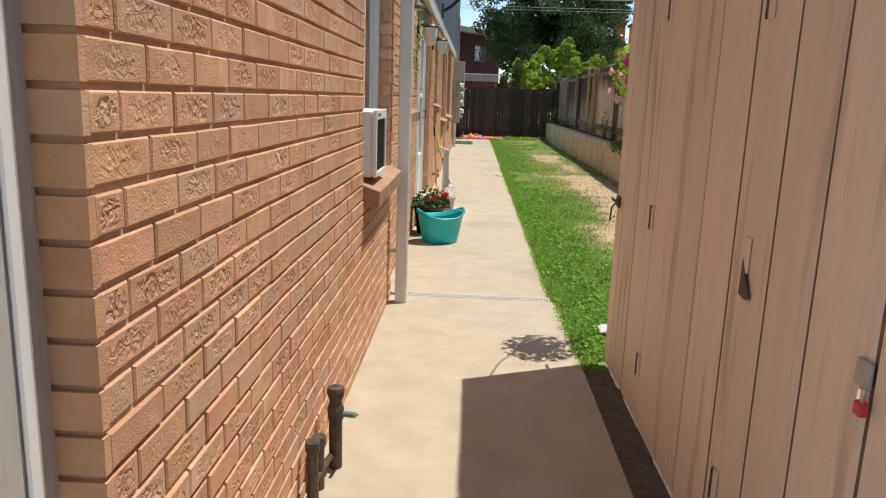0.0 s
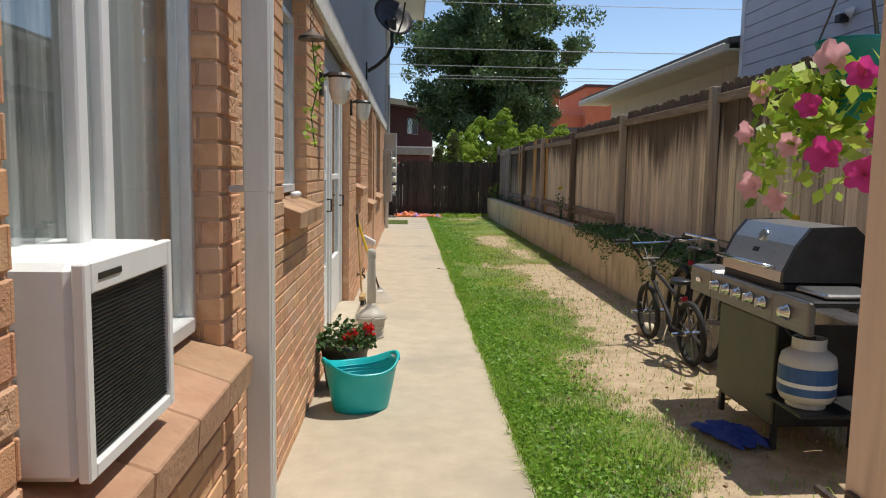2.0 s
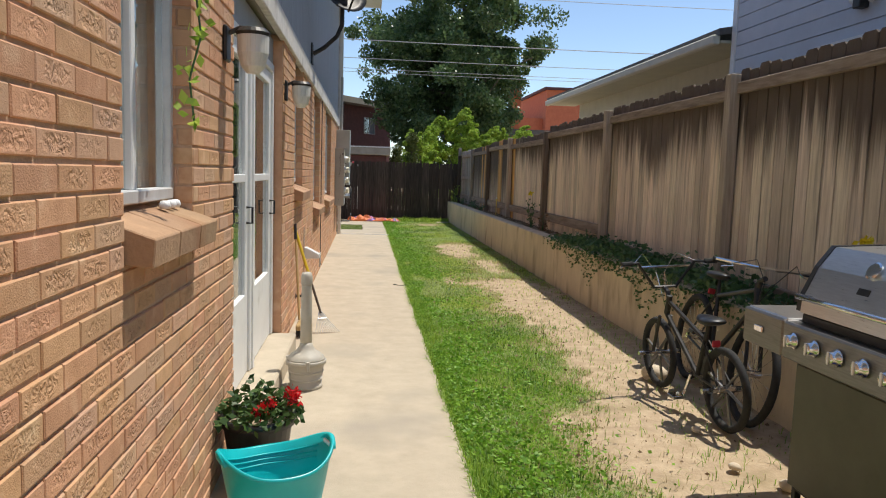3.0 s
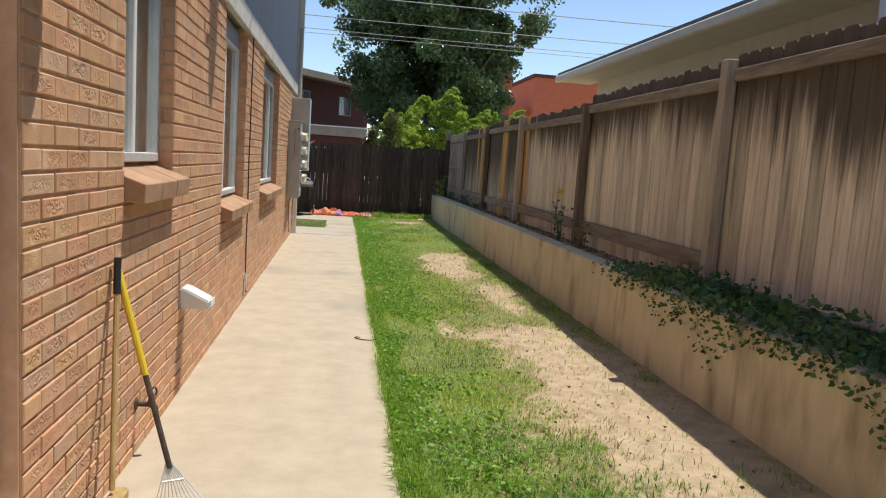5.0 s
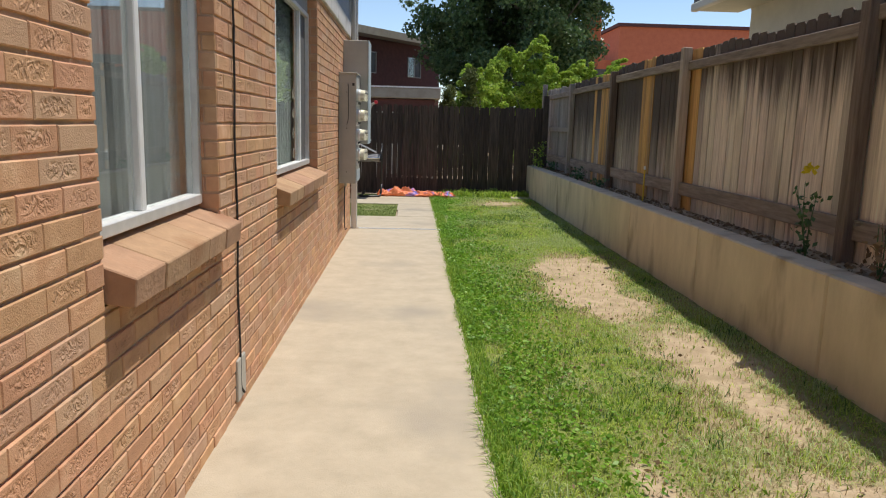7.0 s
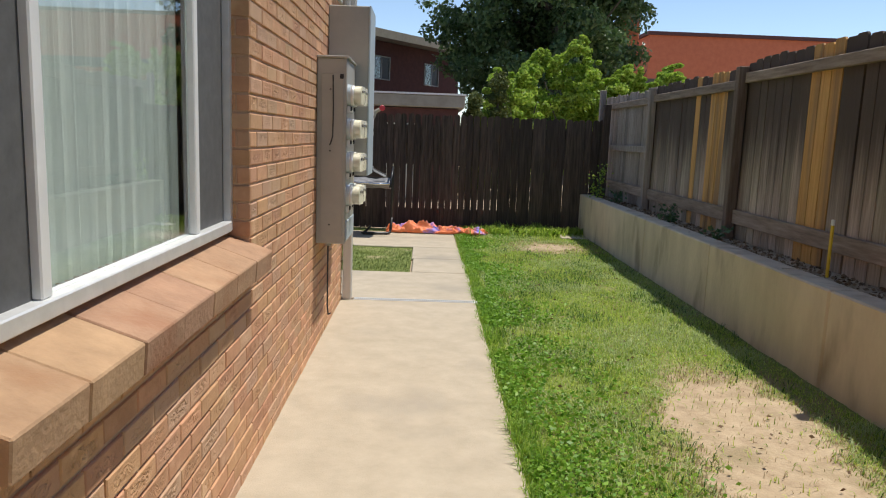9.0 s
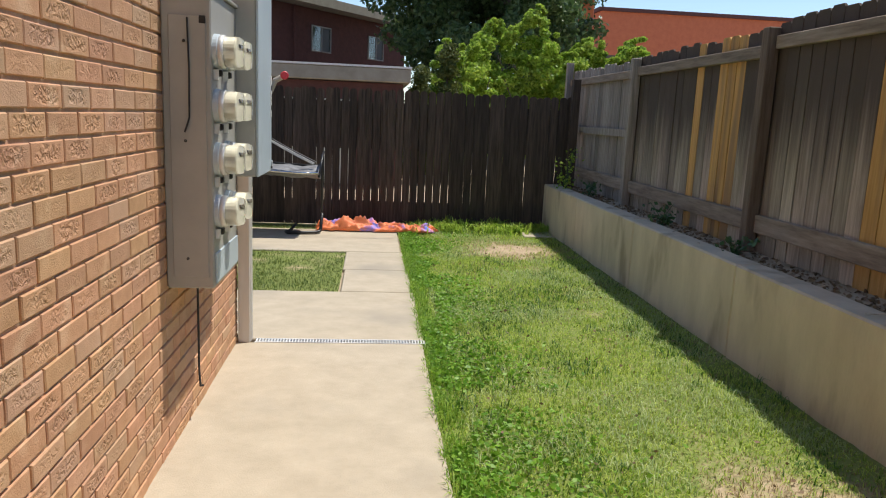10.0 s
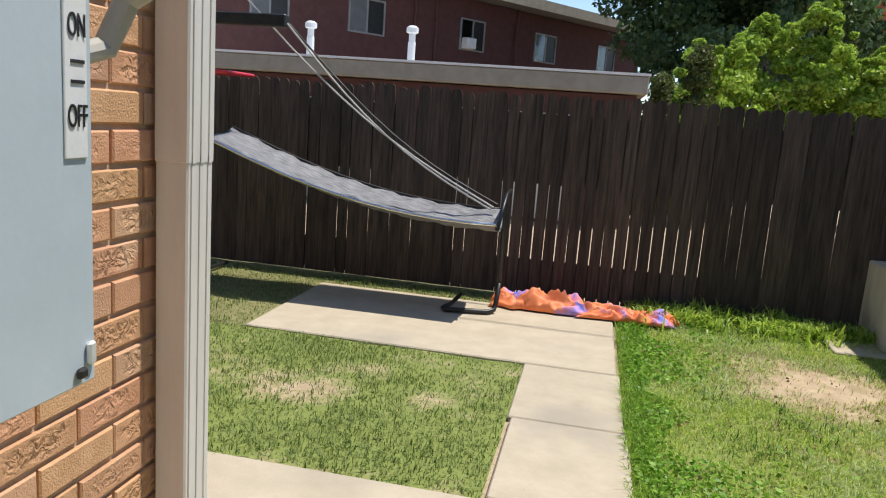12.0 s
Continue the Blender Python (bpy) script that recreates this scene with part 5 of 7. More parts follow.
M_TURF = mat("turf_soil", (0.16, 0.16, 0.055), (0.28, 0.25, 0.11), 25, 0.95, 0.5, 80)
M_SAND = mat("sandy_dirt", (0.38, 0.275, 0.17), (0.54, 0.415, 0.27), 9, 0.95, 0.5, 60, stain=(0.34, 0.26, 0.15), stain_scale=3.5, stain_at=0.54)
M_YARD = worn_turf(M_SAND)
soil_sheet("yard_soil", 0.795, 2.80, 4.2, 27.0, 0.06, M_YARD, "bare sandy dirt showing through the worn lawn", wear=True)
soil_sheet("lawn_turf", -8.0, 0.168, 23.165, 24.975, 0.09, M_YARD, "small square of worn lawn between slabs", None, 0.004, True)
soil_sheet("lawn_turf", -9.0, -1.83, 24.98, 27.0, 0.12, M_TURF, "shaded lawn beside the patio", None, 0.004)
soil_sheet("lawn_turf", -1.84, 0.80, 26.46, 27.0, 0.1, M_TURF, "narrow strip of lawn along the back fence", None, 0.004)


# brown debris soil, coloured darker still for the shade at the gate's foot
tagged(obj("soil_strip", boxes((0.842, 1.30, -1.4, 4.30, -0.1, -0.012)), mat("dark_shaded_soil", (0.07, 0.05, 0.035), (0.16, 0.115, 0.08), 20, 0.95, 0.6, 60)), "dark brown soil strip along the gate, its shade included in the colour", "soil", kind="structure")


def blades(name, regions, material, label, h0, h1, w, seed, chance, lean=1.5):
    """Grass as single bent blades of two faces each."""
    g = np.random.RandomState(seed)
    P = []
    for x0, x1, y0, y1, density in regions:
        n = int((x1 - x0) * (y1 - y0) * density)
        x, y = g.uniform(x0, x1, n), g.uniform(y0, y1, n)
        k = g.uniform(0, 1, n) < chance(x, y)
        P.append(np.stack([x[k], y[k]], 1))
    P = np.concatenate(P)
    n = len(P)
    a = g.uniform(0, 2 * np.pi, n)
    h = g.uniform(h0, h1, n) * (0.65 + 0.7 * hash_noise(P[:, 0], P[:, 1], 0.3, 9))
    ln = g.uniform(0.15, lean, n)
    bx, by = np.cos(a), np.sin(a)
    t = a + np.pi / 2 + g.uniform(-0.6, 0.6, n)
    wx, wy = np.cos(t) * w / 2, np.sin(t) * w / 2
    z = soil_z(P[:, 0]) - 0.004
    v0 = np.stack([P[:, 0] - wx, P[:, 1] - wy, z], 1)
    v1 = np.stack([P[:, 0] + wx, P[:, 1] + wy, z], 1)
    mx, my = P[:, 0] + bx * ln * h * 0.35, P[:, 1] + by * ln * h * 0.35
    v2 = np.stack([mx + wx * 0.8, my + wy * 0.8, z + h * 0.62], 1)
    v3 = np.stack([mx - wx * 0.8, my - wy * 0.8, z + h * 0.62], 1)
    v4 = np.stack([P[:, 0] + bx * ln * h, P[:, 1] + by * ln * h, z + h * np.maximum(0.3, 1.05 - 0.4 * ln)], 1)
    V = np.concatenate([v0, v1, v2, v3, v4])
    i = np.arange(n)
    T = np.concatenate([np.stack([i, i + n, i + 2 * n], 1), np.stack([i, i + 2 * n, i + 3 * n], 1), np.stack([i + 3 * n, i + 2 * n, i + 4 * n], 1)])
    return tagged(quick(name, V, T.ravel(), 3, material), label, "grass", kind="stuff")


near_lawn = [(0.80, 2.74, 4.4, 12.0, 5200), (0.80, 2.74, 12.0, 20.0, 5600), (0.80, 2.74, 20.0, 26.9, 4600)]
blades("grass", near_lawn[:1], M_GRASS, "patchy green lawn grass beside the concrete walk", 0.025, 0.06, 0.0055, 1, lambda x, y: np.clip(cover(x, y), 0.09, 1) ** 1.4)
M_GRASS2 = leafy("worn_grass", (0.07, 0.14, 0.02), (0.27, 0.31, 0.085), 0.35, 0.6)
blades("grass", [(-4.0, 0.165, 23.18, 24.96, 4200), (-6.0, -1.86, 24.98, 26.85, 2600), (-1.85, 0.79, 26.47, 26.85, 3500)], M_GRASS2, "short worn grass round the patio", 0.02, 0.05, 0.0055, 2, cover)
blades("dry_grass", near_lawn, M_DRYGRASS, "straw-coloured dead grass on worn patches", 0.015, 0.04, 0.004, 3, lambda x, y: 0.75 * np.clip(1.15 - np.abs(cover(x, y) - 0.5) * 2.2, 0.06, 1))
blades("edge_grass", [(0.78, 0.92, 5.6, 26.5, 9000), (0.83, 0.95, 4.2, 5.6, 11000)], M_GRASS, "longer grass hanging over the edge of the walk", 0.04, 0.085, 0.006, 4, lambda x, y: 0.25 + 0.75 * hash_noise(x, y, 0.2, 8), 1.2)
blades("weeds", [(0.90, 3.0, 26.45, 26.86, 4200), (0.9, 2.7, 26.2, 26.6, 500)], M_BUSHLEAF, "taller weeds at the foot of the back fence", 0.07, 0.19, 0.016, 6, lambda x, y: hash_noise(x, y, 0.25, 12))


M_GRASS3 = leafy("sunny_grass", (0.17, 0.31, 0.025), (0.60, 0.68, 0.14), 0.5, 0.55)
blades("grass", near_lawn[1:], M_GRASS3, "short yellow-green lawn grass towards the back fence", 0.02, 0.048, 0.0055, 7, lambda x, y: np.clip(cover(x, y), 0.09, 1) ** 1.4)


M_PALEGRASS = leafy("pale_grass", (0.30, 0.40, 0.14), (0.62, 0.68, 0.32), 0.45, 0.5)
blades("grass", [(0.95, 2.74, 5.0, 26.5, 3200)], M_PALEGRASS, "pale silvery tufts of grass in the lawn", 0.03, 0.065, 0.005, 11,
       lambda x, y: np.clip(cover(x, y), 0, 1) * np.clip((hash_noise(x, y, 0.45, 14) + 0.5 * hash_noise(x, y, 0.12, 15) - 0.72) * 4, 0, 1))
M_DEEPGRASS = leafy("deep_grass", (0.03, 0.10, 0.01), (0.12, 0.24, 0.03), 0.45, 0.5)
blades("grass", [(0.85, 2.74, 5.0, 26.5, 1300)], M_DEEPGRASS, "deep green clumps of grass in the lawn", 0.03, 0.07, 0.0065, 13,
       lambda x, y: np.clip(cover(x, y), 0, 1) * np.clip((hash_noise(x, y, 0.35, 24) + 0.6 * hash_noise(x, y, 0.1, 25) - 0.80) * 4, 0, 1))


def clover(name, n, x0, x1, y0, y1, seed, label, size=(0.014, 0.028), fade=0.25):
    rng = random.Random(seed)
    V, L = [], []
    for i in range(n):
        x = x0 + abs(rng.gauss(0, fade))
        y = rng.uniform(y0, y1)
        if x > x1:
            continue
        if hash_noise(np.array([x]), np.array([y]), 0.4, 3)[0] < 0.35:
            continue
        leaf_quad(V, L, Vector((x, y, float(soil_z(np.array([x]))[0]) + rng.uniform(0.015, 0.05))), rng.uniform(*size), rng, 0.75)
    tagged(quick(name, V, L, 4, M_CLOVER), label, "weeds", kind="stuff")


M_CLOVER = leafy("clover_leaf", (0.11, 0.27, 0.018), (0.32, 0.54, 0.06), 0.4, 0.5)
clover("clover", 34000, 0.82, 2.0, 4.4, 26.5, 31, "bright green clover growing in the lawn edge", (0.018, 0.038), 0.32)
# brown leaf litter and twigs on the soil bed
rng = random.Random(8)
V, L = [], []
for i in range(3500):
    leaf_quad(V, L, Vector((rng.uniform(2.99, 3.24), rng.uniform(5, 27), Z_RET - 0.026 + rng.uniform(0, 0.012))), rng.uniform(0.02, 0.05), rng, 0.85)
tagged(quick("leaf_litter", V, L, 4, M_LITTER := leafy("litter", (0.14, 0.08, 0.04), (0.34, 0.24, 0.14), 0.1, 0.8)), "dry brown leaf litter along the foot of the fence", "leaves", kind="stuff")
V, L = [], []
for i in range(900):
    leaf_quad(V, L, Vector((rng.uniform(1.0, 2.75), rng.uniform(5, 26), 0.03)), rng.uniform(0.015, 0.035), rng, 0.9)
tagged(quick("fallen_leaves", V, L, 4, M_LITTER), "small dry leaves scattered on the lawn", "leaves", kind="stuff")

rng = random.Random(19)
for i in range(16):
    y, x, a, ln = 15.6 + i * 0.66 + rng.uniform(-0.2, 0.2), rng.uniform(2.84, 3.05), rng.uniform(0, 6.28), rng.uniform(0.08, 0.2)
    z = Z_RET + 0.008 if x < 2.97 else Z_RET - 0.018
    ob = tagged(obj("twig", tube(nb(), [(-ln * math.cos(a) / 2, -ln * math.sin(a) / 2, 0), (0.01, 0, 0.008), (ln * math.cos(a) / 2, ln * math.sin(a) / 2, 0.002)], [0.004, 0.0035, 0.002], 5), M_STRAW), "dry pale twig lying on the retaining wall", "twig", "twigs on the wall")
    ob.matrix_basis = pose(x, y, z)

# ---- ivy and plants on the retaining wall ----
rng = random.Random(17)
V, L = [], []
for i in range(6500):
    y = rng.uniform(8.6, 14.6)
    edge = min(1.0, (y - 8.6) / 1.0, (14.6 - y) / 1.4)
    if rng.random() > max(0.05, edge):
        continue
    s = rng.uniform(0.035, 0.075)
    if rng.random() < 0.62:
        x = rng.uniform(2.74, 3.2)
        leaf_quad(V, L, Vector((x, y, Z_RET + 0.01 + abs(rng.gauss(0, 0.065)) * edge)), s, rng, 0.35)
    else:
        reach = 0.08 + 0.26 * edge * max(0, math.sin(y * 3.1) * 0.5 + 0.5) * (0.6 + 0.4 * math.sin(y * 7.7))
        if rng.random() < 0.55:
            leaf_quad(V, L, Vector((X_RET - 0.008 - abs(rng.gauss(0, 0.008)), y, Z_RET - rng.random() ** 1.6 * reach * 1.25)), s * 0.6, rng, 0.2)
ivy = tagged(quick("ivy", V, L, 4, M_IVY), "dark green ivy spilling over the retaining wall", "ivy", kind="stuff")


def weed(name, x, y, z, h, n, label, flower=False, material=None, spread=0.1):
    rng = random.Random(int(x * 100 + y * 1000))
    p = empty(name, x, y, z, label, "plant")
    V, L = [], []
    for s in range(4):
        top = Vector((rng.uniform(-spread, spread), rng.uniform(-spread, spread), h * rng.uniform(0.7, 1.0)))
        mid = top * 0.5 + Vector((rng.uniform(-.03, .03), rng.uniform(-.03, .03), 0))
        part("stem", tube(nb(), [(0, 0, -0.01), mid, top], [0.006, 0.004, 0.002], 5), M_IVY, p)
        for i in range(n // 4):
            t = rng.random()
            c = (mid * (2 * t) if t < 0.5 else mid.lerp(top, 2 * t - 1)) + Vector((rng.gauss(0, spread * 0.3), rng.gauss(0, spread * 0.3), rng.gauss(0, 0.015)))
            leaf_quad(V, L, c, rng.uniform(0.03, 0.06), rng)
    tagged(quick("leaves", V, L, 4, material or M_BUSHLEAF, p), kind="stuff")
    if flower:
        V, L = [], []
        for i in range(26):
            leaf_quad(V, L, Vector((-0.03, 0, h + 0.01)) + Vector((rng.gauss(0, 0.018), rng.gauss(0, 0.018), rng.gauss(0, 0.015))), 0.045, rng)
        quick("flower", V, L, 4, M_YELLOWPETAL, p)


M_YELLOWPETAL = leafy("yellow_petal", (0.80, 0.62, 0.02), (0.90, 0.75, 0.05), 0.4, 0.6)
zb = Z_RET - 0.03
weed("evening_primrose", 3.06, 16.62, zb, 0.58, 80, "tall weed with a yellow flower against the fence", True, M_IVY)
weed("weed", 3.06, 15.85, zb, 0.34, 90, "grey dried weed at the foot of the fence", False, M_LITTER, 0.14)
weed("sapling", 2.93, 26.35, zb, 0.62, 150, "small bright sapling on the end of the retaining wall", False, M_BUSHLEAF, 0.16)
weed("weed", 3.04, 25.7, zb, 0.22, 90, "low dark weed on the soil strip", False, M_IVY, 0.16)
weed("weed", 3.04, 23.4, zb, 0.20, 100, "low green weed beside a fence post", False, M_IVY, 0.16)
weed("weed", 3.04, 8.3, zb, 0.55, 90, "tall thin weed with a small yellow flower", True, M_BUSHLEAF, 0.12)
weed("weed", 3.02, 22.0, zb, 0.16, 60, "small weed on the retaining wall", False, M_IVY, 0.12)

stake = empty("plant_stake", 3.1, 20.24, Z_RET - 0.03, "thin yellow wooden stake at the foot of the fence", "stake")
part("stick", boxes((-0.006, 0.006, -0.014, 0.014, -0.02, 0.36), bevel=0.002), M_YELLOW, stake)
part("clip", boxes((-0.008, 0.008, -0.016, 0.016, 0.36, 0.40), bevel=0.003), M_WHITE, stake)

# ---- grill ----


def grill():
    g = empty("gas_grill", 2.10, 7.14, 0.02, "stainless gas grill with a closed lid and dark cabinet", "grill")
    # local: x to the wall behind, y along the front
    part("front_panel", boxes((0.03, 0.05, -0.34, 0.34, 0.14, 0.68), bevel=0.004), M_GRILLGREEN, g, "dark olive cabinet door")
    part("side_panel", boxes((0.05, 0.50, -0.345, -0.325, 0.14, 0.68)), M_BLACK, g)
    part("side_panel", boxes((0.05, 0.50, 0.325, 0.345, 0.14, 0.68)), M_GRILLGREEN, g)
    part("base_shelf", boxes((0.05, 0.50, -0.32, 0.32, 0.12, 0.14)), M_BLACK, g)
    for y in (-0.32, 0.32):
        for x in (0.05, 0.48):
            part("leg", boxes((x, x + 0.03, y - 0.015, y + 0.015, 0.0, 0.14), bevel=0.003), M_BLACK, g)
    part("bottle_shelf", boxes((-0.01, 0.46, -0.70, -0.345, 0.292, 0.312), bevel=0.004), M_BLACK, g, "black shelf that carries the gas bottle")
    for y in (-0.69,):
        for x in (0.42,):
            part("leg", boxes((x, x + 0.03, y - 0.015, y + 0.015, 0.0, 0.70), bevel=0.003), M_BLACK, g)
    cp = part("control_panel", boxes((-0.02, 0.07, -0.38, 0.38, 0.70, 0.86), bevel=0.008), M_GRILLDARK, g, "brushed steel control panel")
    for i in range(5):
        y = -0.29 + i * 0.145
        k = part("knob", lathe(nb(), [(0.034, 0), (0.036, 0.008), (0.026, 0.012), (0.024, 0.035), (0.02, 0.04)], 20, m=pose(-0.021, y, 0.79, 0, -90, 0), close=True), M_CHROME, cp, "", True)
        part("grip", boxes((-0.068, -0.06, y - 0.006, y + 0.006, 0.765, 0.815), bevel=0.002), M_STEEL, cp)
    for y0, y1, n in ((-0.72, -0.385, "side_shelf"), (0.385, 0.71, "side_shelf")):
        s = part(n, boxes((0.0, 0.46, y0, y1, 0.84, 0.87), bevel=0.006), M_STEEL if y0 > 0 else M_BLACK, g)
        part("shelf_front", boxes((-0.02, 0.02, y0, y1, 0.70, 0.865), bevel=0.008), M_GRILLDARK, s)
        if y0 < 0:
            part("side_knob", lathe(nb(), [(0.038, 0), (0.04, 0.008), (0.028, 0.012), (0.026, 0.04), (0.02, 0.045)], 20, m=pose(-0.021, -0.53, 0.785, 0, -90, 0), close=True), M_CHROME, s, "", True)
            part("burner_lid", boxes((0.08, 0.40, y0 + 0.03, y1 - 0.02, 0.872, 0.90), bevel=0.01), M_STEEL, s)
        else:
            part("opener", boxes((-0.03, -0.02, 0.53, 0.60, 0.77, 0.80), bevel=0.004), M_CHROME, s)
    part("firebox", boxes((0.05, 0.50, -0.36, 0.36, 0.80, 0.90), bevel=0.006), M_BLACK, g)
    # lid: ends of cast metal, shell of steel
    prof = [(0.03, 0.905), (0.035, 0.96), (0.10, 1.10), (0.17, 1.19), (0.40, 1.20), (0.49, 1.12), (0.52, 0.905)]
    bm = nb()
    a = [bm.verts.new((x, -0.345, z)) for x, z in prof]
    b = [bm.verts.new((x, 0.345, z)) for x, z in prof]
    for k in range(len(prof) - 1):
        bm.faces.new((a[k], a[k + 1], b[k + 1], b[k]))
    lid = part("lid", bm, M_STEEL, g, "brushed steel lid")
    lid.modifiers.new("thickness", "SOLIDIFY").thickness = 0.006
    for y0, y1 in ((-0.375, -0.346), (0.346, 0.375)):
        bm = nb()
        a = [bm.verts.new((x + (0.0), y0, z + 0.004)) for x, z in prof]
        b = [bm.verts.new((x + (0.0), y1, z + 0.004)) for x, z in prof]
        bm.faces.new(a)
        bm.faces.new(b[::-1])
        for k in range(len(prof)):
            bm.faces.new((a[k], a[(k + 1) % len(prof)], b[(k + 1) % len(prof)], b[k]))
        part("lid_end", bm, M_BLACK, lid, "black cast lid end")
    bm = nb()
    tube(bm, [(0.035, -0.28, 0.975), (-0.03, -0.28, 0.985), (-0.03, 0.28, 0.985), (0.035, 0.28, 0.975)], 0.012, 10)
    part("lid_handle", bm, M_CHROME, lid, "chrome bar handle", True)
    part("thermometer", lathe(nb(), [(0.036, 0), (0.038, 0.01), (0.03, 0.014)], 24, m=Matrix.Translation((0.115, 0.02, 1.125)) @ Euler((0, radians(-58), 0)).to_matrix().to_4x4(), close=True), M_CHROME, lid)
    part("badge", boxes((0.0, 0.004, -0.035, 0.035, -0.014, 0.014), bevel=0.001), M_DARKMETAL, lid).matrix_basis = Matrix.Translation((0.073, 0.02, 1.045)) @ Euler((0, radians(25), 0)).to_matrix().to_4x4()
    return g


M_GRILLGREEN = mat("olive_enamel", (0.075, 0.072, 0.052), (0.105, 0.10, 0.075), 5, 0.45)
M_GRILLDARK = mat("dark_steel", (0.16, 0.155, 0.15), (0.24, 0.235, 0.23), 14, 0.35, metal=0.8, stretch=(8, 0.6, 8))
grill()


def gas_bottle():
    b = empty("gas_bottle", 2.20, 6.60, 0.335, "white propane bottle with a blue label under the grill shelf", "gas bottle")
    b.matrix_basis = pose(2.20, 6.60, 0.335) @ Matrix.Diagonal((0.86, 0.86, 0.72, 1))
    part("cylinder", lathe(nb(), [(0.11, 0.03), (0.14, 0.05), (0.156, 0.09), (0.156, 0.31), (0.145, 0.36), (0.10, 0.40), (0.03, 0.415)], 28, close=True), M_OFFWHITE, b, "", True)
    part("foot_ring", lathe(nb(), [(0.105, 0), (0.108, 0.0), (0.108, 0.045), (0.102, 0.045)], 24), M_OFFWHITE, b)
    part("label", lathe(nb(), [(0.157, 0.10), (0.1585, 0.10), (0.1585, 0.29), (0.157, 0.29)], 28), M_BLUELABEL, b, "blue printed label")
    part("label_stripe", lathe(nb(), [(0.1588, 0.155), (0.1596, 0.155), (0.1596, 0.185), (0.1588, 0.185)], 28), M_WHITE, b)
    part("collar", lathe(nb(), [(0.09, 0.40), (0.093, 0.40), (0.093, 0.48), (0.087, 0.48), (0.087, 0.41)], 24), M_OFFWHITE, b)
    part("valve", lathe(nb(), [(0.02, 0.41), (0.022, 0.46), (0.035, 0.465), (0.035, 0.485), (0.01, 0.49)], 14), M_IRON, b)
    part("hose", tube(nb(), [(-0.02, 0, 0.46), (-0.09, 0.04, 0.48), (-0.10, 0.15, 0.56), (-0.02, 0.22, 0.68)], 0.008, 8), M_BLACK, b)


M_OFFWHITE = mat("white_enamel", (0.50, 0.48, 0.44), (0.60, 0.58, 0.53), 6, 0.4, stain=(0.40, 0.35, 0.29), stain_scale=8, stain_at=0.62)
M_BLUELABEL = mat("blue_print", (0.02, 0.07, 0.22), (0.04, 0.13, 0.32), 8, 0.4)
gas_bottle()


def crumpled(name, cx, cy, z, rx, ry, h, material, label, seed, n=34, rz=0):
    rng = random.Random(seed)
    bm = nb()
    off = (rng.uniform(0, 50), rng.uniform(0, 50))
    grid = []
    for i in range(n + 1):
        row = []
        for j in range(n + 1):
            u, v = 2 * i / n - 1, 2 * j / n - 1
            edge = max(0.0, 1 - (u * u) ** 2) * max(0.0, 1 - (v * v) ** 2)
            f1 = abs(noise.noise(Vector((u * 3 + off[0], v * 2 + off[1], 0.3))))
            f2 = abs(noise.noise(Vector((u * 8 + off[1], v * 5 + off[0], 1.7))))
            ex = u * rx * (1 + 0.25 * noise.noise(Vector((v * 3, off[0], u))))
            ey = v * ry * (1 + 0.35 * noise.noise(Vector((u * 4, off[1], v))))
            row.append(bm.verts.new((ex, ey, 0.004 + h * edge ** 0.5 * (0.25 + 1.3 * f1 + 0.6 * f2))))
        grid.append(row)
    for i in range(n):
        for j in range(n):
            bm.faces.new((grid[i][j], grid[i + 1][j], grid[i + 1][j + 1], grid[i][j + 1]))
    ob = tagged(obj(name, bm, material, True), label, "cloth")
    ob.matrix_basis = pose(cx, cy, z, 0, 0, rz)
    ob.modifiers.new("thickness", "SOLIDIFY").thickness = 0.003
    return ob


M_BLUECLOTH = mat("blue_cloth", (0.015, 0.03, 0.20), (0.03, 0.07, 0.34), 9, 0.8, 0.2, 60)
M_TARP = mat("orange_blue_cloth", (0.86, 0.17, 0.05), (0.92, 0.30, 0.12), 6, 0.6, 0.1, 40, stain=(0.20, 0.24, 0.80), stain_scale=5.5, stain_at=0.5)
crumpled("blue_cloth", 2.02, 7.0, 0.025, 0.12, 0.19, 0.045, M_BLUECLOTH, "crumpled blue cloth lying on the dirt below the grill", 3, 20, 20)
crumpled("plastic_bag", 1.12, 4.86, 0.015, 0.10, 0.07, 0.03, M_TRIM, "flattened dirty white plastic bag in the grass by the gate", 13, 16)
crumpled("tarpaulin", 0.16, 26.44, 0.012, 0.42, 0.15, 0.15, M_TARP, "crumpled orange and blue fabric heap by the fence", 5)
crumpled("tarpaulin", 0.86, 26.42, 0.012, 0.40, 0.14, 0.10, M_TARP, "flattened end of the orange and blue fabric", 9)

# ---- bicycles ----


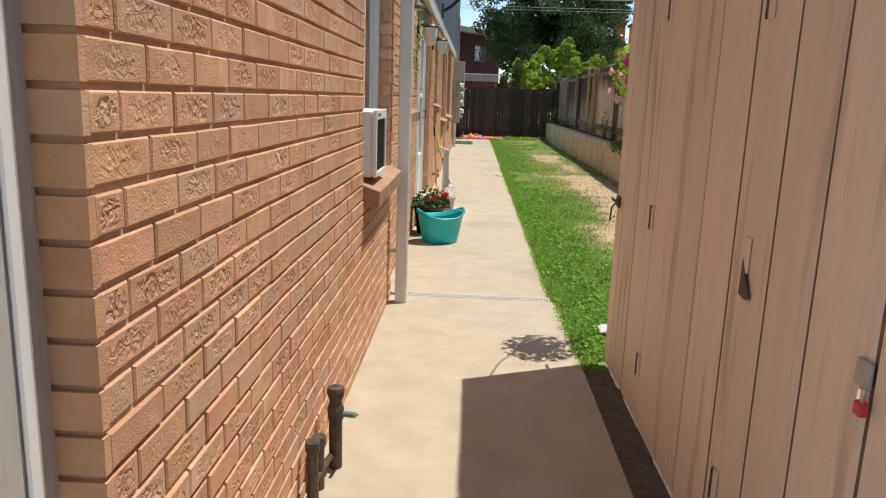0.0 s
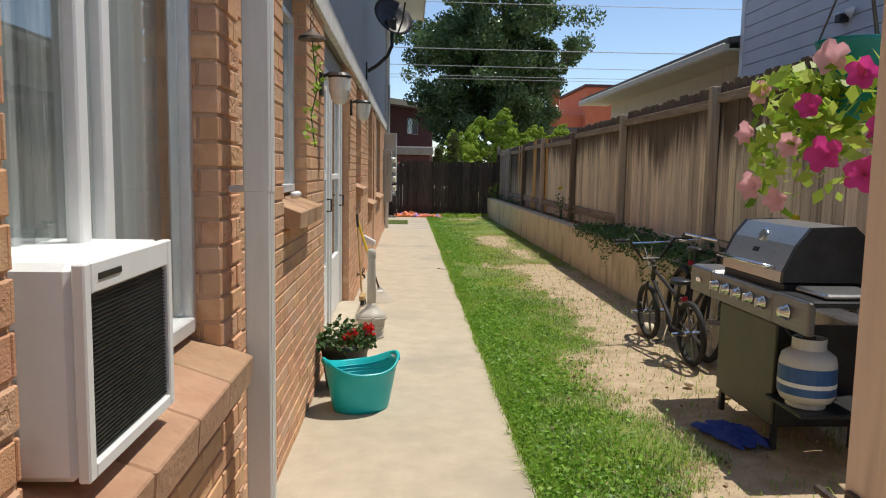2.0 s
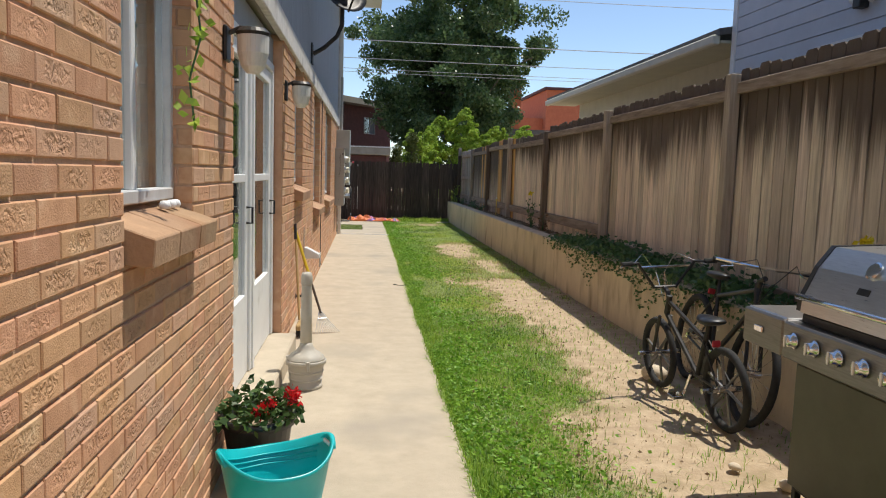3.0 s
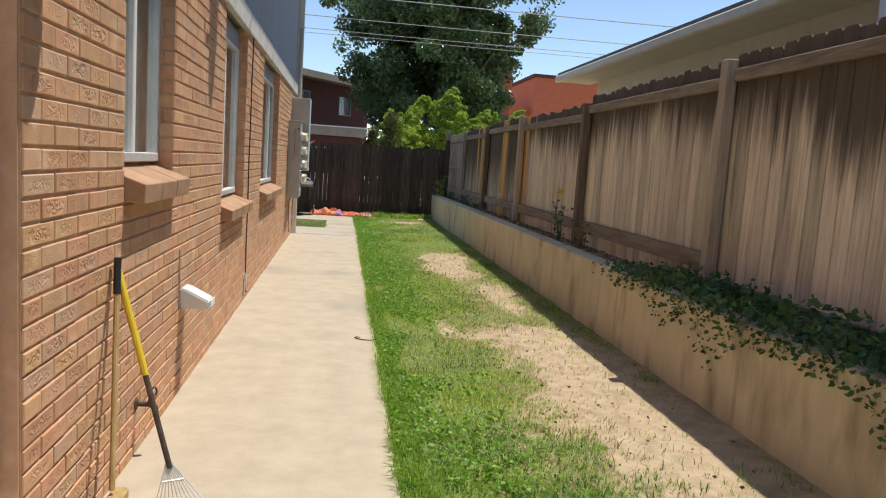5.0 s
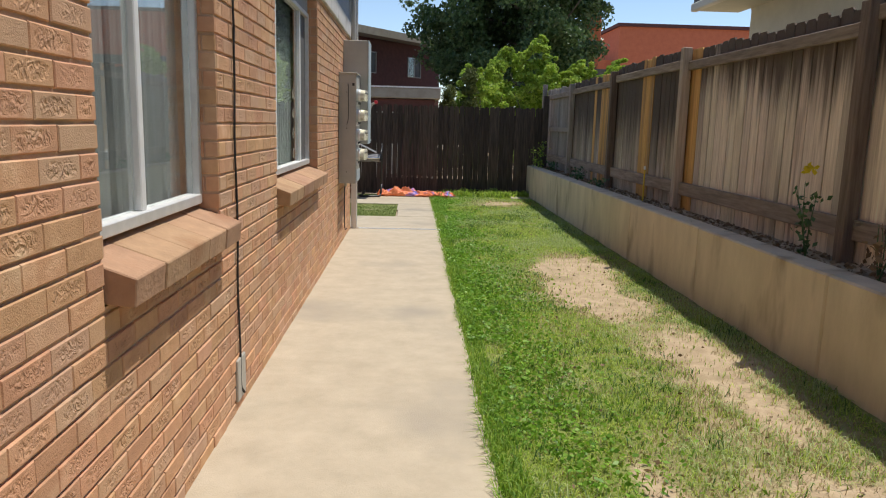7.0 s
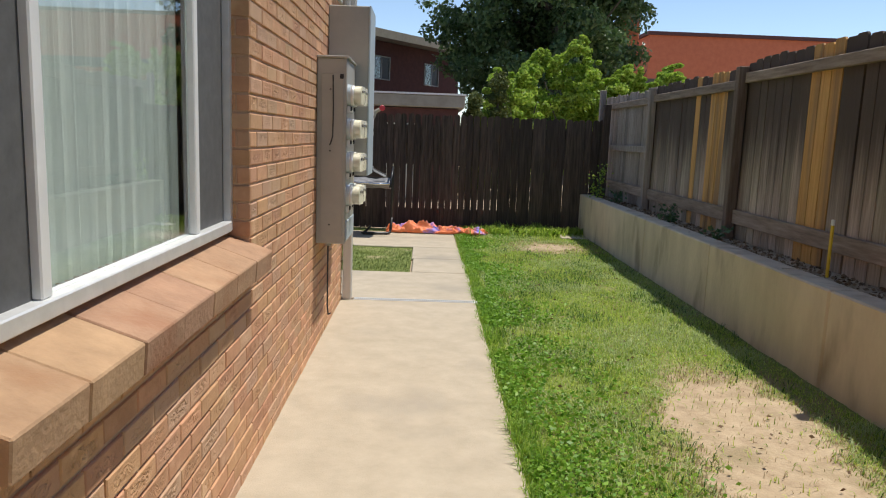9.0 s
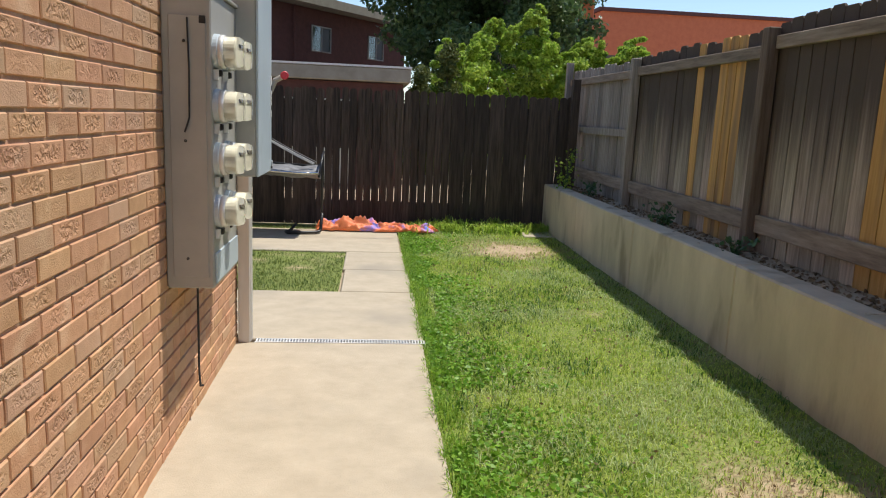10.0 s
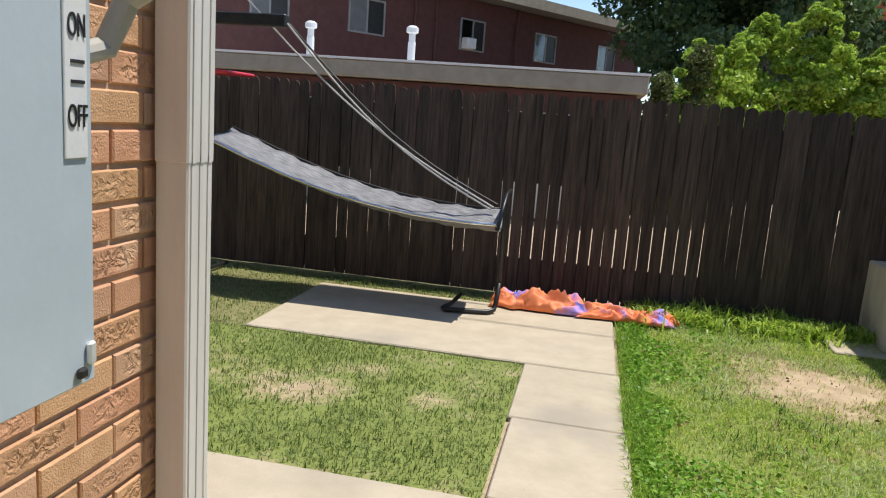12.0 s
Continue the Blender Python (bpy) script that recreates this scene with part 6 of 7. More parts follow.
def bicycle(x, y, rz, lean, R, base, paint, label, mag, bar_h, bar_w, z=0.02):
    b = empty("bicycle", x, y, z, label, "bicycle", "bicycles by the wall")
    b.matrix_basis = pose(x, y, z, 0, 0, rz) @ pose(0, 0, 0, lean, 0, 0)
    # local: +x forward, rear contact at 0
    rh, fh = Vector((0, 0, R)), Vector((base, 0, R))
    for c, nm in ((rh, "rear_wheel"), (fh, "front_wheel")):
        w = part(nm, tube(nb(), [c + Vector((math.cos(a), 0, math.sin(a))) * (R - 0.035) for a in [k * math.pi / 16 for k in range(32)]], 0.009, 6, closed=True), M_BLACK, b)
        part("tyre", tube(nb(), [c + Vector((math.cos(a), 0, math.sin(a))) * (R - 0.024) for a in [k * math.pi / 18 for k in range(36)]], 0.024, 8, closed=True), M_RUBBER, w, "", True)
        n = 6 if mag else 18
        for k in range(n):
            a = 2 * math.pi * k / n
            d = Vector((math.cos(a), 0, math.sin(a)))
            e = Vector((math.cos(a + 0.25), 0, math.sin(a + 0.25)))
            part("spoke", tube(nb(), [c + d * 0.03, c + e * (R - 0.04)], 0.010 if mag else 0.0018, 5), M_GRILLDARK if mag else M_CHROME, w)
        part("hub", tube(nb(), [c + Vector((0, -0.05, 0)), c + Vector((0, 0.05, 0))], 0.022, 10), M_CHROME, w)
        if mag:
            for s in (-1, 1):
                part("peg", tube(nb(), [c + Vector((0, s * 0.05, 0)), c + Vector((0, s * 0.15, 0))], 0.017, 10), M_CHROME, w)
    bb = Vector((base * 0.38, 0, R * 0.98 if mag else R * 0.8))
    head = fh + Vector((-base * 0.13, 0, 0.30 if mag else 0.40))
    head2 = head + Vector((-0.03, 0, 0.09))
    seat = bb + Vector((-0.10, 0, 0.24 if mag else 0.42))
    fr = part("frame", tube(nb(), [bb, head], 0.017, 8), paint, b)
    for p, q, r in ((seat, head2, 0.015), (bb, seat + Vector((-0.01, 0, 0.05)), 0.015), (head, head2 + Vector((-0.01, 0, 0.04)), 0.021)):
        part("tube", tube(nb(), [p, q], r, 8), paint, fr)
    for s in (-1, 1):
        o = Vector((0, s * 0.045, 0))
        part("stay", tube(nb(), [bb + o * 0.5, rh + o], 0.008, 6), paint, fr)
        part("stay", tube(nb(), [seat + o * 0.4, rh + o], 0.007, 6), paint, fr)
        part("fork_blade", tube(nb(), [head + Vector((0.02, 0, -0.02)) + o * 0.9, fh + o], 0.012, 8), paint if not mag else M_DARKMETAL, fr)
        part("crank", tube(nb(), [bb + o, bb + o * 1.4 + Vector((0.06 * s, 0, -0.15 * s))], 0.009, 6), M_CHROME, b)
        pd = bb + o * 2.4 + Vector((0.06 * s, 0, -0.15 * s))
        part("pedal", boxes((pd.x - 0.045, pd.x + 0.045, pd.y - 0.045, pd.y + 0.045, pd.z - 0.012, pd.z + 0.012), bevel=0.004), M_CHROME if mag else M_BLACK, b)
    part("chainring", lathe(nb(), [(0.06, 0), (0.075, 0), (0.075, 0.005), (0.06, 0.005)], 24, m=Matrix.Translation(bb + Vector((0, -0.04, 0))) @ Euler((radians(90), 0, 0)).to_matrix().to_4x4()), M_DARKMETAL, b)
    st = part("saddle_post", tube(nb(), [seat, seat + Vector((-0.03, 0, 0.12))], 0.012, 8), M_DARKMETAL, b)
    bm = nb()
    bmesh.ops.create_uvsphere(bm, u_segments=14, v_segments=8, radius=1)
    for v in bm.verts:
        taper = 0.055 + 0.045 * (0.5 - v.co.x * 0.5)
        v.co = Vector((seat.x - 0.04 + v.co.x * 0.12, v.co.y * taper, seat.z + 0.135 + v.co.z * 0.028 + 0.01 * v.co.x * v.co.x))
    part("saddle", bm, M_BLACK, b, "", True)
    stem = head2 + Vector((0.02, 0, 0.06))
    part("stem", tube(nb(), [head2, stem, stem + Vector((0.05, 0, 0.02))], 0.017, 8), M_DARKMETAL, b)
    top = stem + Vector((0.03, 0, bar_h))
    w2 = bar_w / 2
    if mag:
        pts = [top + Vector((-0.05, -w2, 0)), top + Vector((0, -w2 * 0.62, 0)), stem + Vector((0.05, -0.08, 0.03)), stem + Vector((0.05, 0.08, 0.03)), top + Vector((0, w2 * 0.62, 0)), top + Vector((-0.05, w2, 0))]
        bars = part("handlebar", tube(nb(), pts, 0.011, 8), M_DARKMETAL, b)
        part("crossbar", tube(nb(), [top + Vector((0.01, -w2 * 0.6, -0.03)), top + Vector((0.01, w2 * 0.6, -0.03))], 0.008, 8), M_CHROME, bars)
    else:
        bars = part("handlebar", tube(nb(), [top + Vector((-0.04, -w2, 0.01)), top + Vector((0, -0.05, 0)), top + Vector((0, 0.05, 0)), top + Vector((-0.04, w2, 0.01))], 0.012, 8), M_CHROME, b)
    for s in (-1, 1):
        part("grip", tube(nb(), [top + Vector((-0.035, s * w2 * 0.78, 0.004)), top + Vector((-0.052, s * (w2 + 0.01), 0.004))], 0.016, 8), M_RUBBER, bars)
        part("brake_lever", tube(nb(), [top + Vector((0.0, s * w2 * 0.7, 0.0)), top + Vector((0.04, s * w2 * 0.72, -0.015)), top + Vector((0.03, s * w2 * 0.95, -0.03))], 0.005, 6), M_CHROME, bars)
        part("brake_cable", tube(nb(), [top + Vector((0.01, s * w2 * 0.68, 0.0)), top + Vector((0.12, s * 0.12, 0.05)), top + Vector((0.09, s * 0.03, -0.08)), head], 0.0028, 5), M_CHROME if mag else M_BLACK, bars)
    part("reflector", boxes((seat.x - 0.13, seat.x - 0.115, -0.025, 0.025, seat.z - 0.01, seat.z + 0.03), bevel=0.004), M_REDKNOB, b)
    return b


bicycle(2.38, 8.50, 92, -3, 0.25, 0.90, M_DARKMETAL, "black stunt bicycle with thick spokes and chrome pegs", True, 0.20, 0.66)
bicycle(2.64, 9.62, -96, -8, 0.32, 1.02, M_BLACK, "black mountain bicycle leaning on the retaining wall", False, 0.08, 0.60)
# stones by the bicycles
for x, y, s in ((2.30, 7.72, 0.05), (2.15, 7.95, 0.035), (2.45, 7.8, 0.03), (2.2, 8.5, 0.03), (2.4, 9.6, 0.1)):
    bm = nb()
    bmesh.ops.create_icosphere(bm, subdivisions=2, radius=s)
    for v in bm.verts:
        v.co += v.co.normalized() * s * 0.3 * noise.noise(v.co * 9 / s * 0.1 + Vector((x * 7, y * 3, 0)))
        v.co.z *= 0.6
    o = tagged(obj("stone", bm, M_RETAIN, True), "small grey stone lying in the dirt", "stone", "stones in the dirt")
    o.matrix_basis = pose(x, y, 0.025 + s * 0.3)

# ---- hook and cord on the walk ----
bm = nb()
tube(bm, [(0.66, 14.0, 0.006), (0.70, 13.97, 0.006), (0.76, 13.95, 0.008), (0.84, 13.96, 0.02)], 0.004, 6)
tube(bm, [(0.66, 14.0, 0.006), (0.64, 14.03, 0.006), (0.66, 14.06, 0.006), (0.68, 14.04, 0.006)], 0.004, 6)
tagged(obj("wire_hook", bm, M_CABLE), "bent black wire hook lying on the walk", "wire")

# ---- hammock swing on the patio ----


def hammock():
    h = empty("hammock", -0.30, 26.1, 0, "grey mesh hammock on a black tube stand", "hammock")
    # foot loop and post at the near end
    part("foot", tube(nb(), [(-0.30, -0.10, 0.03), (-0.28, -0.14, 0.025), (0.06, -0.06, 0.025), (0.10, 0.0, 0.03), (0.11, 0.03, 0.08), (0.12, 0.05, 0.25)], 0.02, 8), M_BLACK, h, "", True)
    part("foot", tube(nb(), [(-0.30, -0.10, 0.03), (-0.26, 0.06, 0.03), (-0.20, 0.14, 0.10)], 0.018, 8), M_BLACK, h, "", True)
    part("post", tube(nb(), [(0.12, 0.05, 0.25), (0.12, 0.06, 0.95), (0.11, 0.06, 0.97)], 0.018, 8), M_BLACK, h, "", True)
    part("end_bar", tube(nb(), [(0.11, 0.42, 0.98), (0.12, 0.06, 0.97), (0.10, -0.22, 0.72)], 0.016, 8), M_BLACK, h, "", True)
    part("post", tube(nb(), [(-2.6, 0.2, 0.0), (-2.6, 0.2, 2.3)], 0.022, 8), M_BLUEPOLE, h, "blue far post", True)
    part("foot", tube(nb(), [(-2.6, -0.25, 0.02), (-2.6, 0.2, 0.02), (-2.6, 0.6, 0.02)], 0.02, 8), M_BLACK, h)
    part("top_bar", boxes((-2.55, -1.78, -0.05, 0.05, 2.17, 2.27), bevel=0.01), M_BLACK, h, "black canopy bar")
    # sling
    bm = nb()
    n, mth = 30, 12
    grid = []
    for i in range(n + 1):
        t = i / n
        row = []
        for j in range(mth + 1):
            s = j / mth
            x = 0.10 - 2.55 * t
            zz = 0.78 + 0.52 * t ** 1.3 - 0.10 * math.sin(math.pi * t)
            sag = -(0.10 - 0.04 * t) * math.sin(math.pi * s) + 0.05 * (s - 0.3) * (1 - t * 0.4)
            row.append(bm.verts.new((x, -0.30 + 0.68 * s, zz + sag + 0.012 * math.sin(i * 1.7 + j))))
        grid.append(row)
    for i in range(n):
        for j in range(mth):
            bm.faces.new((grid[i][j], grid[i + 1][j], grid[i + 1][j + 1], grid[i][j + 1]))
    sl = part("sling", bm, M_MESH, h, "silvery grey mesh sling", True)
    sl.modifiers.new("thickness", "SOLIDIFY").thickness = 0.004
    for y, dz in ((-0.30, -0.015), (0.38, 0.035)):
        pts = [(0.10 - 2.55 * t, y, 0.785 + 0.52 * t ** 1.3 - 0.10 * math.sin(math.pi * t) + dz * (1 - t * 0.4)) for t in [k / 12 for k in range(13)]]
        part("side_tube", tube(nb(), pts, 0.012, 8), M_CHROME if y < 0 else M_DARKMETAL, h, "", True)
    for y, top in ((0.06, (-2.25, 0.1, 2.45)), (-0.10, (-1.78, 0.0, 2.2)), (0.30, (-1.80, 0.05, 2.22))):
        a, b = Vector((0.02, y, 0.86)), Vector(top)
        pts = [a.lerp(b, k / 10) + Vector((0, 0, -0.16 * math.sin(math.pi * k / 10))) for k in range(11)]
        part("rope", tube(nb(), pts, 0.009, 6), M_ROPE if y < 0.2 else M_BLACK, h)
    part("tray", boxes((-2.55, -2.25, -0.1, 0.4, 1.77, 1.80), bevel=0.01), M_REDKNOB, h, "thin red tray on the stand")


M_BLUEPOLE = mat("blue_paint", (0.02, 0.05, 0.35), (0.03, 0.08, 0.45), 8, 0.4)
M_MESH = mat("grey_mesh", (0.09, 0.09, 0.095), (0.34, 0.34, 0.355), 14, 0.45, 0.3, 60, stretch=(0.6, 5, 1))
M_ROPE = mat("rope", (0.42, 0.41, 0.40), (0.55, 0.54, 0.52), 40, 0.8, 0.4, 300)
hammock()

# ---- trees and bushes beyond the fences ----


def clumps(name, centres, leaves, size, material, seed, parent):
    g = np.random.RandomState(seed)
    C = np.array([c[:3] for c in centres])
    R = np.array([c[3] for c in centres])
    k = np.repeat(np.arange(len(C)), leaves)
    n = len(k)
    d = g.normal(size=(n, 3))
    d /= np.linalg.norm(d, axis=1)[:, None]
    r = g.uniform(0.25, 1.0, n) ** 0.6
    P = C[k] + d * (R[k] * r)[:, None] * np.array([1, 1, 0.75])
    a = g.normal(size=(n, 3))
    a[:, 2] -= 0.5
    a /= np.linalg.norm(a, axis=1)[:, None]
    b = np.cross(a, g.normal(size=(n, 3)))
    b /= np.linalg.norm(b, axis=1)[:, None]
    s = g.uniform(size[0], size[1], n)[:, None]
    V = np.concatenate([P - a * s * 0.5, P + b * s * 0.33, P + a * s * 0.5, P - b * s * 0.33])
    i = np.arange(n)
    Q = np.stack([i, i + n, i + 2 * n, i + 3 * n], 1)
    return tagged(quick(name, V, Q.ravel(), 4, material, parent), kind="stuff")


def big_tree():
    t = empty("tree", 5.25, 45.0, 0, "tall dark green leafy tree behind the yard", "tree")
    rng = random.Random(41)
    part("trunk", tube(nb(), [(0, 0, -0.1), (0.1, 0, 1.5), (0.0, 0.1, 3.5), (0.15, 0, 6), (0.2, 0, 9), (0.1, 0, 12)], [0.42, 0.34, 0.30, 0.22, 0.14, 0.05], 12), M_BARK, t)
    cs = []
    for i in range(26):
        a = rng.uniform(0, 6.28)
        z0 = rng.uniform(2.2, 9.5)
        ln = rng.uniform(2.6, 5.2) * (1.0 if z0 < 7 else 0.7)
        up = rng.uniform(0.1, 0.75)
        p0 = Vector((0.1, 0, z0))
        p1 = p0 + Vector((math.cos(a) * ln * 0.5, math.sin(a) * ln * 0.5, ln * up * 0.55))
        p2 = p0 + Vector((math.cos(a) * ln, math.sin(a) * ln, ln * up))
        part("limb", tube(nb(), [p0, p1, p2], [0.10, 0.06, 0.02], 6), M_BARK, t)
        for k in range(8):
            q = p0.lerp(p2, rng.uniform(0.3, 1.08)) + Vector((rng.gauss(0, 0.6), rng.gauss(0, 0.6), rng.gauss(0, 0.45)))
            if q.x > 2.2:
                q.x = 2.2 + (q.x - 2.2) * 0.55
            cs.append((*q, rng.uniform(0.45, 0.95)))
    for i in range(240):
        # fill of the crown, uneven in outline
        a, e = rng.uniform(0, 6.28), rng.uniform(-1, 1)
        lob = 1 + 0.22 * math.sin(3 * a + 1) + 0.15 * math.sin(5 * a + 4 * e)
        r = 5.2 * lob * rng.random() ** 0.4
        q = Vector((math.cos(a) * r * math.sqrt(1 - e * e * 0.8), math.sin(a) * r * math.sqrt(1 - e * e * 0.8), 7.9 + e * 6.0))
        if q.x > 0:
            q.x *= 0.66 if q.z < 7.5 else 0.85
        if q.z < 1.7:
            continue
        cs.append((*q, rng.uniform(0.5, 1.0)))
    clumps("crown", cs, 260, (0.13, 0.24), M_LEAF, 5, t)


big_tree()


def bush(name, x, y, w, h, n, material, label, seed, leaves=150, z0=0.3, size=(0.09, 0.17), cat="bush"):
    b = empty(name, x, y, 0, label, cat)
    rng = random.Random(seed)
    cs = []
    for i in range(6):
        a = rng.uniform(0, 6.28)
        top = Vector((math.cos(a) * w * 0.6, math.sin(a) * w * 0.4, h * rng.uniform(0.6, 0.95)))
        part("branch", tube(nb(), [(0, 0, -0.05), top * 0.5 + Vector((0, 0, 0.1)), top], [0.04, 0.025, 0.01], 6), M_BARK, b)
    for i in range(n):
        u = rng.uniform(-1, 1)
        prof = h * (0.84 + 0.10 * math.sin(u * 5 + seed) + 0.08 * math.sin(u * 13 + seed)) * (1 - 0.30 * abs(u) ** 3)
        cs.append((u * w, rng.uniform(-0.6, 0.6), z0 + rng.random() ** 0.6 * (prof - z0), rng.uniform(0.11, 0.30)))
        if i % 4 == 0:
            # shoots standing out of the crown
            for k in range(3):
                cs.append((u * w + 0.05 * k, rng.uniform(-0.5, 0.5), prof + 0.10 + 0.14 * k, 0.13 - 0.03 * k))
    clumps("foliage", cs, leaves, size, material, seed, b)


bush("bush", 4.75, 36.0, 2.75, 3.95, 330, M_BUSHLEAF, "bright yellow-green leafy bush behind the back fence", 3, 230, 0.3, (0.055, 0.12))
bush("bush", 2.6, 34.6, 0.9, 3.3, 40, M_BUSHLEAF, "light green shrub behind the back fence", 12, 300, 0.3, (0.05, 0.10))


def cypress(x, y, h, r, seed, label):
    b = empty("conifer", x, y, 0, label, "conifer")
    rng = random.Random(seed)
    part("trunk", tube(nb(), [(0, 0, -0.05), (0, 0, h * 0.9)], [0.07, 0.02], 8), M_BARK, b)
    cs = []
    for i in range(70):
        z = rng.uniform(0.2, h)
        rr = r * (1 - (z / h) ** 2.2) * rng.random() ** 0.5
        a = rng.uniform(0, 6.28)
        cs.append((rr * math.cos(a), rr * math.sin(a), z, rng.uniform(0.12, 0.25)))
    clumps("foliage", cs, 150, (0.04, 0.09), M_CONIFER, seed, b)


M_CONIFER = leafy("conifer_leaf", (0.06, 0.09, 0.015), (0.15, 0.17, 0.035), 0.2, 0.6)
cypress(2.05, 33.9, 3.1, 0.5, 4, "dark olive columnar conifer behind the fence")
cypress(1.45, 33.6, 2.45, 0.42, 6, "smaller olive conifer behind the fence")

# ---- garage and apartment house behind the yard ----
g = empty("garage", -4.0, 33.6, 0, "low red brick garage with a flat pale roof edge", "garage")
part("wall", boxes((-6, 5.0, -1.2, 5, 0, 2.1)), M_REDBRICK, g)
# pale doors are made up, so that the picket gaps show bright
for x in (-3.2, -0.2, 2.8):
    door = part("added_pale_door", boxes((x - 1.25, x + 1.25, -1.23, -1.204, 0.02, 1.75), bevel=0.006), M_CREAM, g, "cream panelled door, added unseen to brighten the picket gaps")
    for k in range(4):
        part("panel", boxes((x - 1.2, x + 1.2, -1.245, -1.232, 0.06 + k * 0.43, 0.44 + k * 0.43), bevel=0.004), M_CREAM, door)
part("roof", boxes((-6.2, 5.15, -1.4, 5.2, 2.12, 2.40), bevel=0.02), M_FASCIA := mat("roof_edge", (0.28, 0.25, 0.20), (0.36, 0.33, 0.27), 4, 0.7), g, "flat roof with a pale metal edge")
part("flashing", boxes((-6.22, 5.17, -1.42, 5.22, 2.402, 2.44)), M_WHITE, g)
for x in (-0.95, 1.0):
    v = part("vent_pipe", lathe(nb(), [(0.07, 2.44), (0.07, 2.85), (0.06, 2.86), (0.06, 3.02)], 16, m=pose(x, -0.1, 0), close=True), M_WHITE, g, "white round vent pipe")
    part("vent_cap", lathe(nb(), [(0.06, 3.0), (0.11, 3.02), (0.11, 3.10), (0.06, 3.14)], 16, m=pose(x, -0.1, 0), close=True), M_WHITE, v)
    part("vent_collar", lathe(nb(), [(0.10, 2.44), (0.10, 2.50), (0.07, 2.53)], 16, m=pose(x, -0.1, 0)), M_WHITE, v)

M_FARFRAME = mat("far_frame", (0.24, 0.24, 0.24), (0.32, 0.32, 0.31), 6, 0.5)
M_FARBLIND = mat("far_blind", (0.12, 0.13, 0.14), (0.17, 0.18, 0.19), 3, 0.8)
ap = empty("apartment_house", -7.0, 42.0, 0, "dark red brick apartment house with a low overhanging roof", "house", rz=54)
part("wall", boxes((-14, 15.0, 0.0, 10, 0, 5.6)), M_REDBRICK, ap)
part("roof", boxes((-14.5, 15.6, -0.9, 10.5, 5.62, 5.92), bevel=0.02), M_ROOF, ap, "dark flat roof with an overhang")
part("fascia", boxes((-14.5, 15.62, -0.94, -0.9, 5.60, 5.95)), M_FASCIA, ap)
for s0, s1, ac in ((-3.5, -2.4, 0), (-0.3, 0.95, 0), (4.27, 5.34, 1), (8.1, 9.24, 0), (12.0, 13.1, 0), (-8, -6.9, 0)):
    for z0 in (3.96, 1.1):
        w = part("window", boxes((s0, s1, -0.01, 0.02, z0, z0 + 0.95)), M_BLACK, ap)
        part("frame", boxes((s0 - 0.05, s0, -0.05, 0.0, z0 - 0.05, z0 + 1.0), (s1, s1 + 0.05, -0.05, 0.0, z0 - 0.05, z0 + 1.0), (s0, s1, -0.05, 0, z0 - 0.05, z0), (s0, s1, -0.05, 0, z0 + 0.95, z0 + 1.0), ((s0 + s1) / 2 - 0.03, (s0 + s1) / 2 + 0.03, -0.05, -0.012, z0, z0 + 0.95)), M_FARFRAME, w)
        part("pane", boxes((s0, (s0 + s1) / 2 - 0.03, -0.03, -0.02, z0, z0 + 0.95)), M_FARBLIND if s0 < 2 else M_GLASS, w)
        if ac and z0 > 2:
            part("window_unit", boxes((s0 + 0.05, s0 + 0.5, -0.3, 0, z0, z0 + 0.35), bevel=0.02), M_WHITE, w)
for s in (2.2, 3.1, 7.0):
    part("drainpipe", tube(nb(), [(s, -0.05, 0), (s, -0.05, 5.6)], 0.05, 8), M_REDBRICK, ap)

# ---- neighbours on the other side of the board fence ----
h2 = empty("neighbour_house", 5.4, 20.0, 0, "single-storey cream house with wide olive eaves", "house")
part("wall", boxes((0.75, 8.0, -4.6, 4.6, 0, 3.55)), M_CREAM, h2)
part("soffit", boxes((0.0, 0.75, -5.0, 5.1, 3.52, 3.56)), M_OLIVE := mat("olive_soffit", (0.52, 0.51, 0.38), (0.60, 0.58, 0.44), 3, 0.8), h2, "olive painted soffit")
part("gutter", boxes((-0.12, 0.0, -5.0, 5.1, 3.50, 3.64), bevel=0.02), M_CREAM, h2)
bm = nb()
vs = [(-0.05, -5.05, 3.62), (-0.05, 5.15, 3.62), (5.0, 5.15, 4.55), (5.0, -5.05, 4.55)]
f = bm.faces.new([bm.verts.new(v) for v in vs])
r = bmesh.ops.extrude_face_region(bm, geom=[f])
bmesh.ops.translate(bm, verts=[v for v in r["geom"] if isinstance(v, bmesh.types.BMVert)], vec=(0, 0, 0.1))
part("roof", bm, M_ROOF, h2)
part("gable", boxes((0.76, 5.0, 4.6, 4.65, 3.5, 3.9)), M_CREAM, h2)

h3 = empty("white_house", 5.55, 10.0, 0, "tall white lap-sided house beyond the fence", "house")
part("wall", boxes((0.03, 8, -6, 4.9, 0, 6.6)), M_LAP := mat("white_lap", (0.56, 0.60, 0.66), (0.62, 0.66, 0.72), 3, 0.7), h3)
for i in range(33):
    z = 0.05 + i * 0.2
    part("lap_board", boxes((0.0, 0.028, -6, 4.9, z, z + 0.185)), M_LAP, h3)
part("corner_board", boxes((-0.02, 0.06, 4.82, 4.93, 0, 6.6)), M_WHITE, h3)
w = part("window", boxes((-0.012, 0.02, 1.5, 2.7, 2.1, 2.98)), M_BLACK, h3)
part("casing", boxes((-0.05, 0.0, 1.38, 1.5, 2.0, 3.1), (-0.05, 0.0, 2.7, 2.82, 2.0, 3.1), (-0.05, 0.0, 1.5, 2.7, 2.98, 3.1), (-0.05, 0.0, 1.5, 2.7, 2.0, 2.1)), M_WHITE, w)
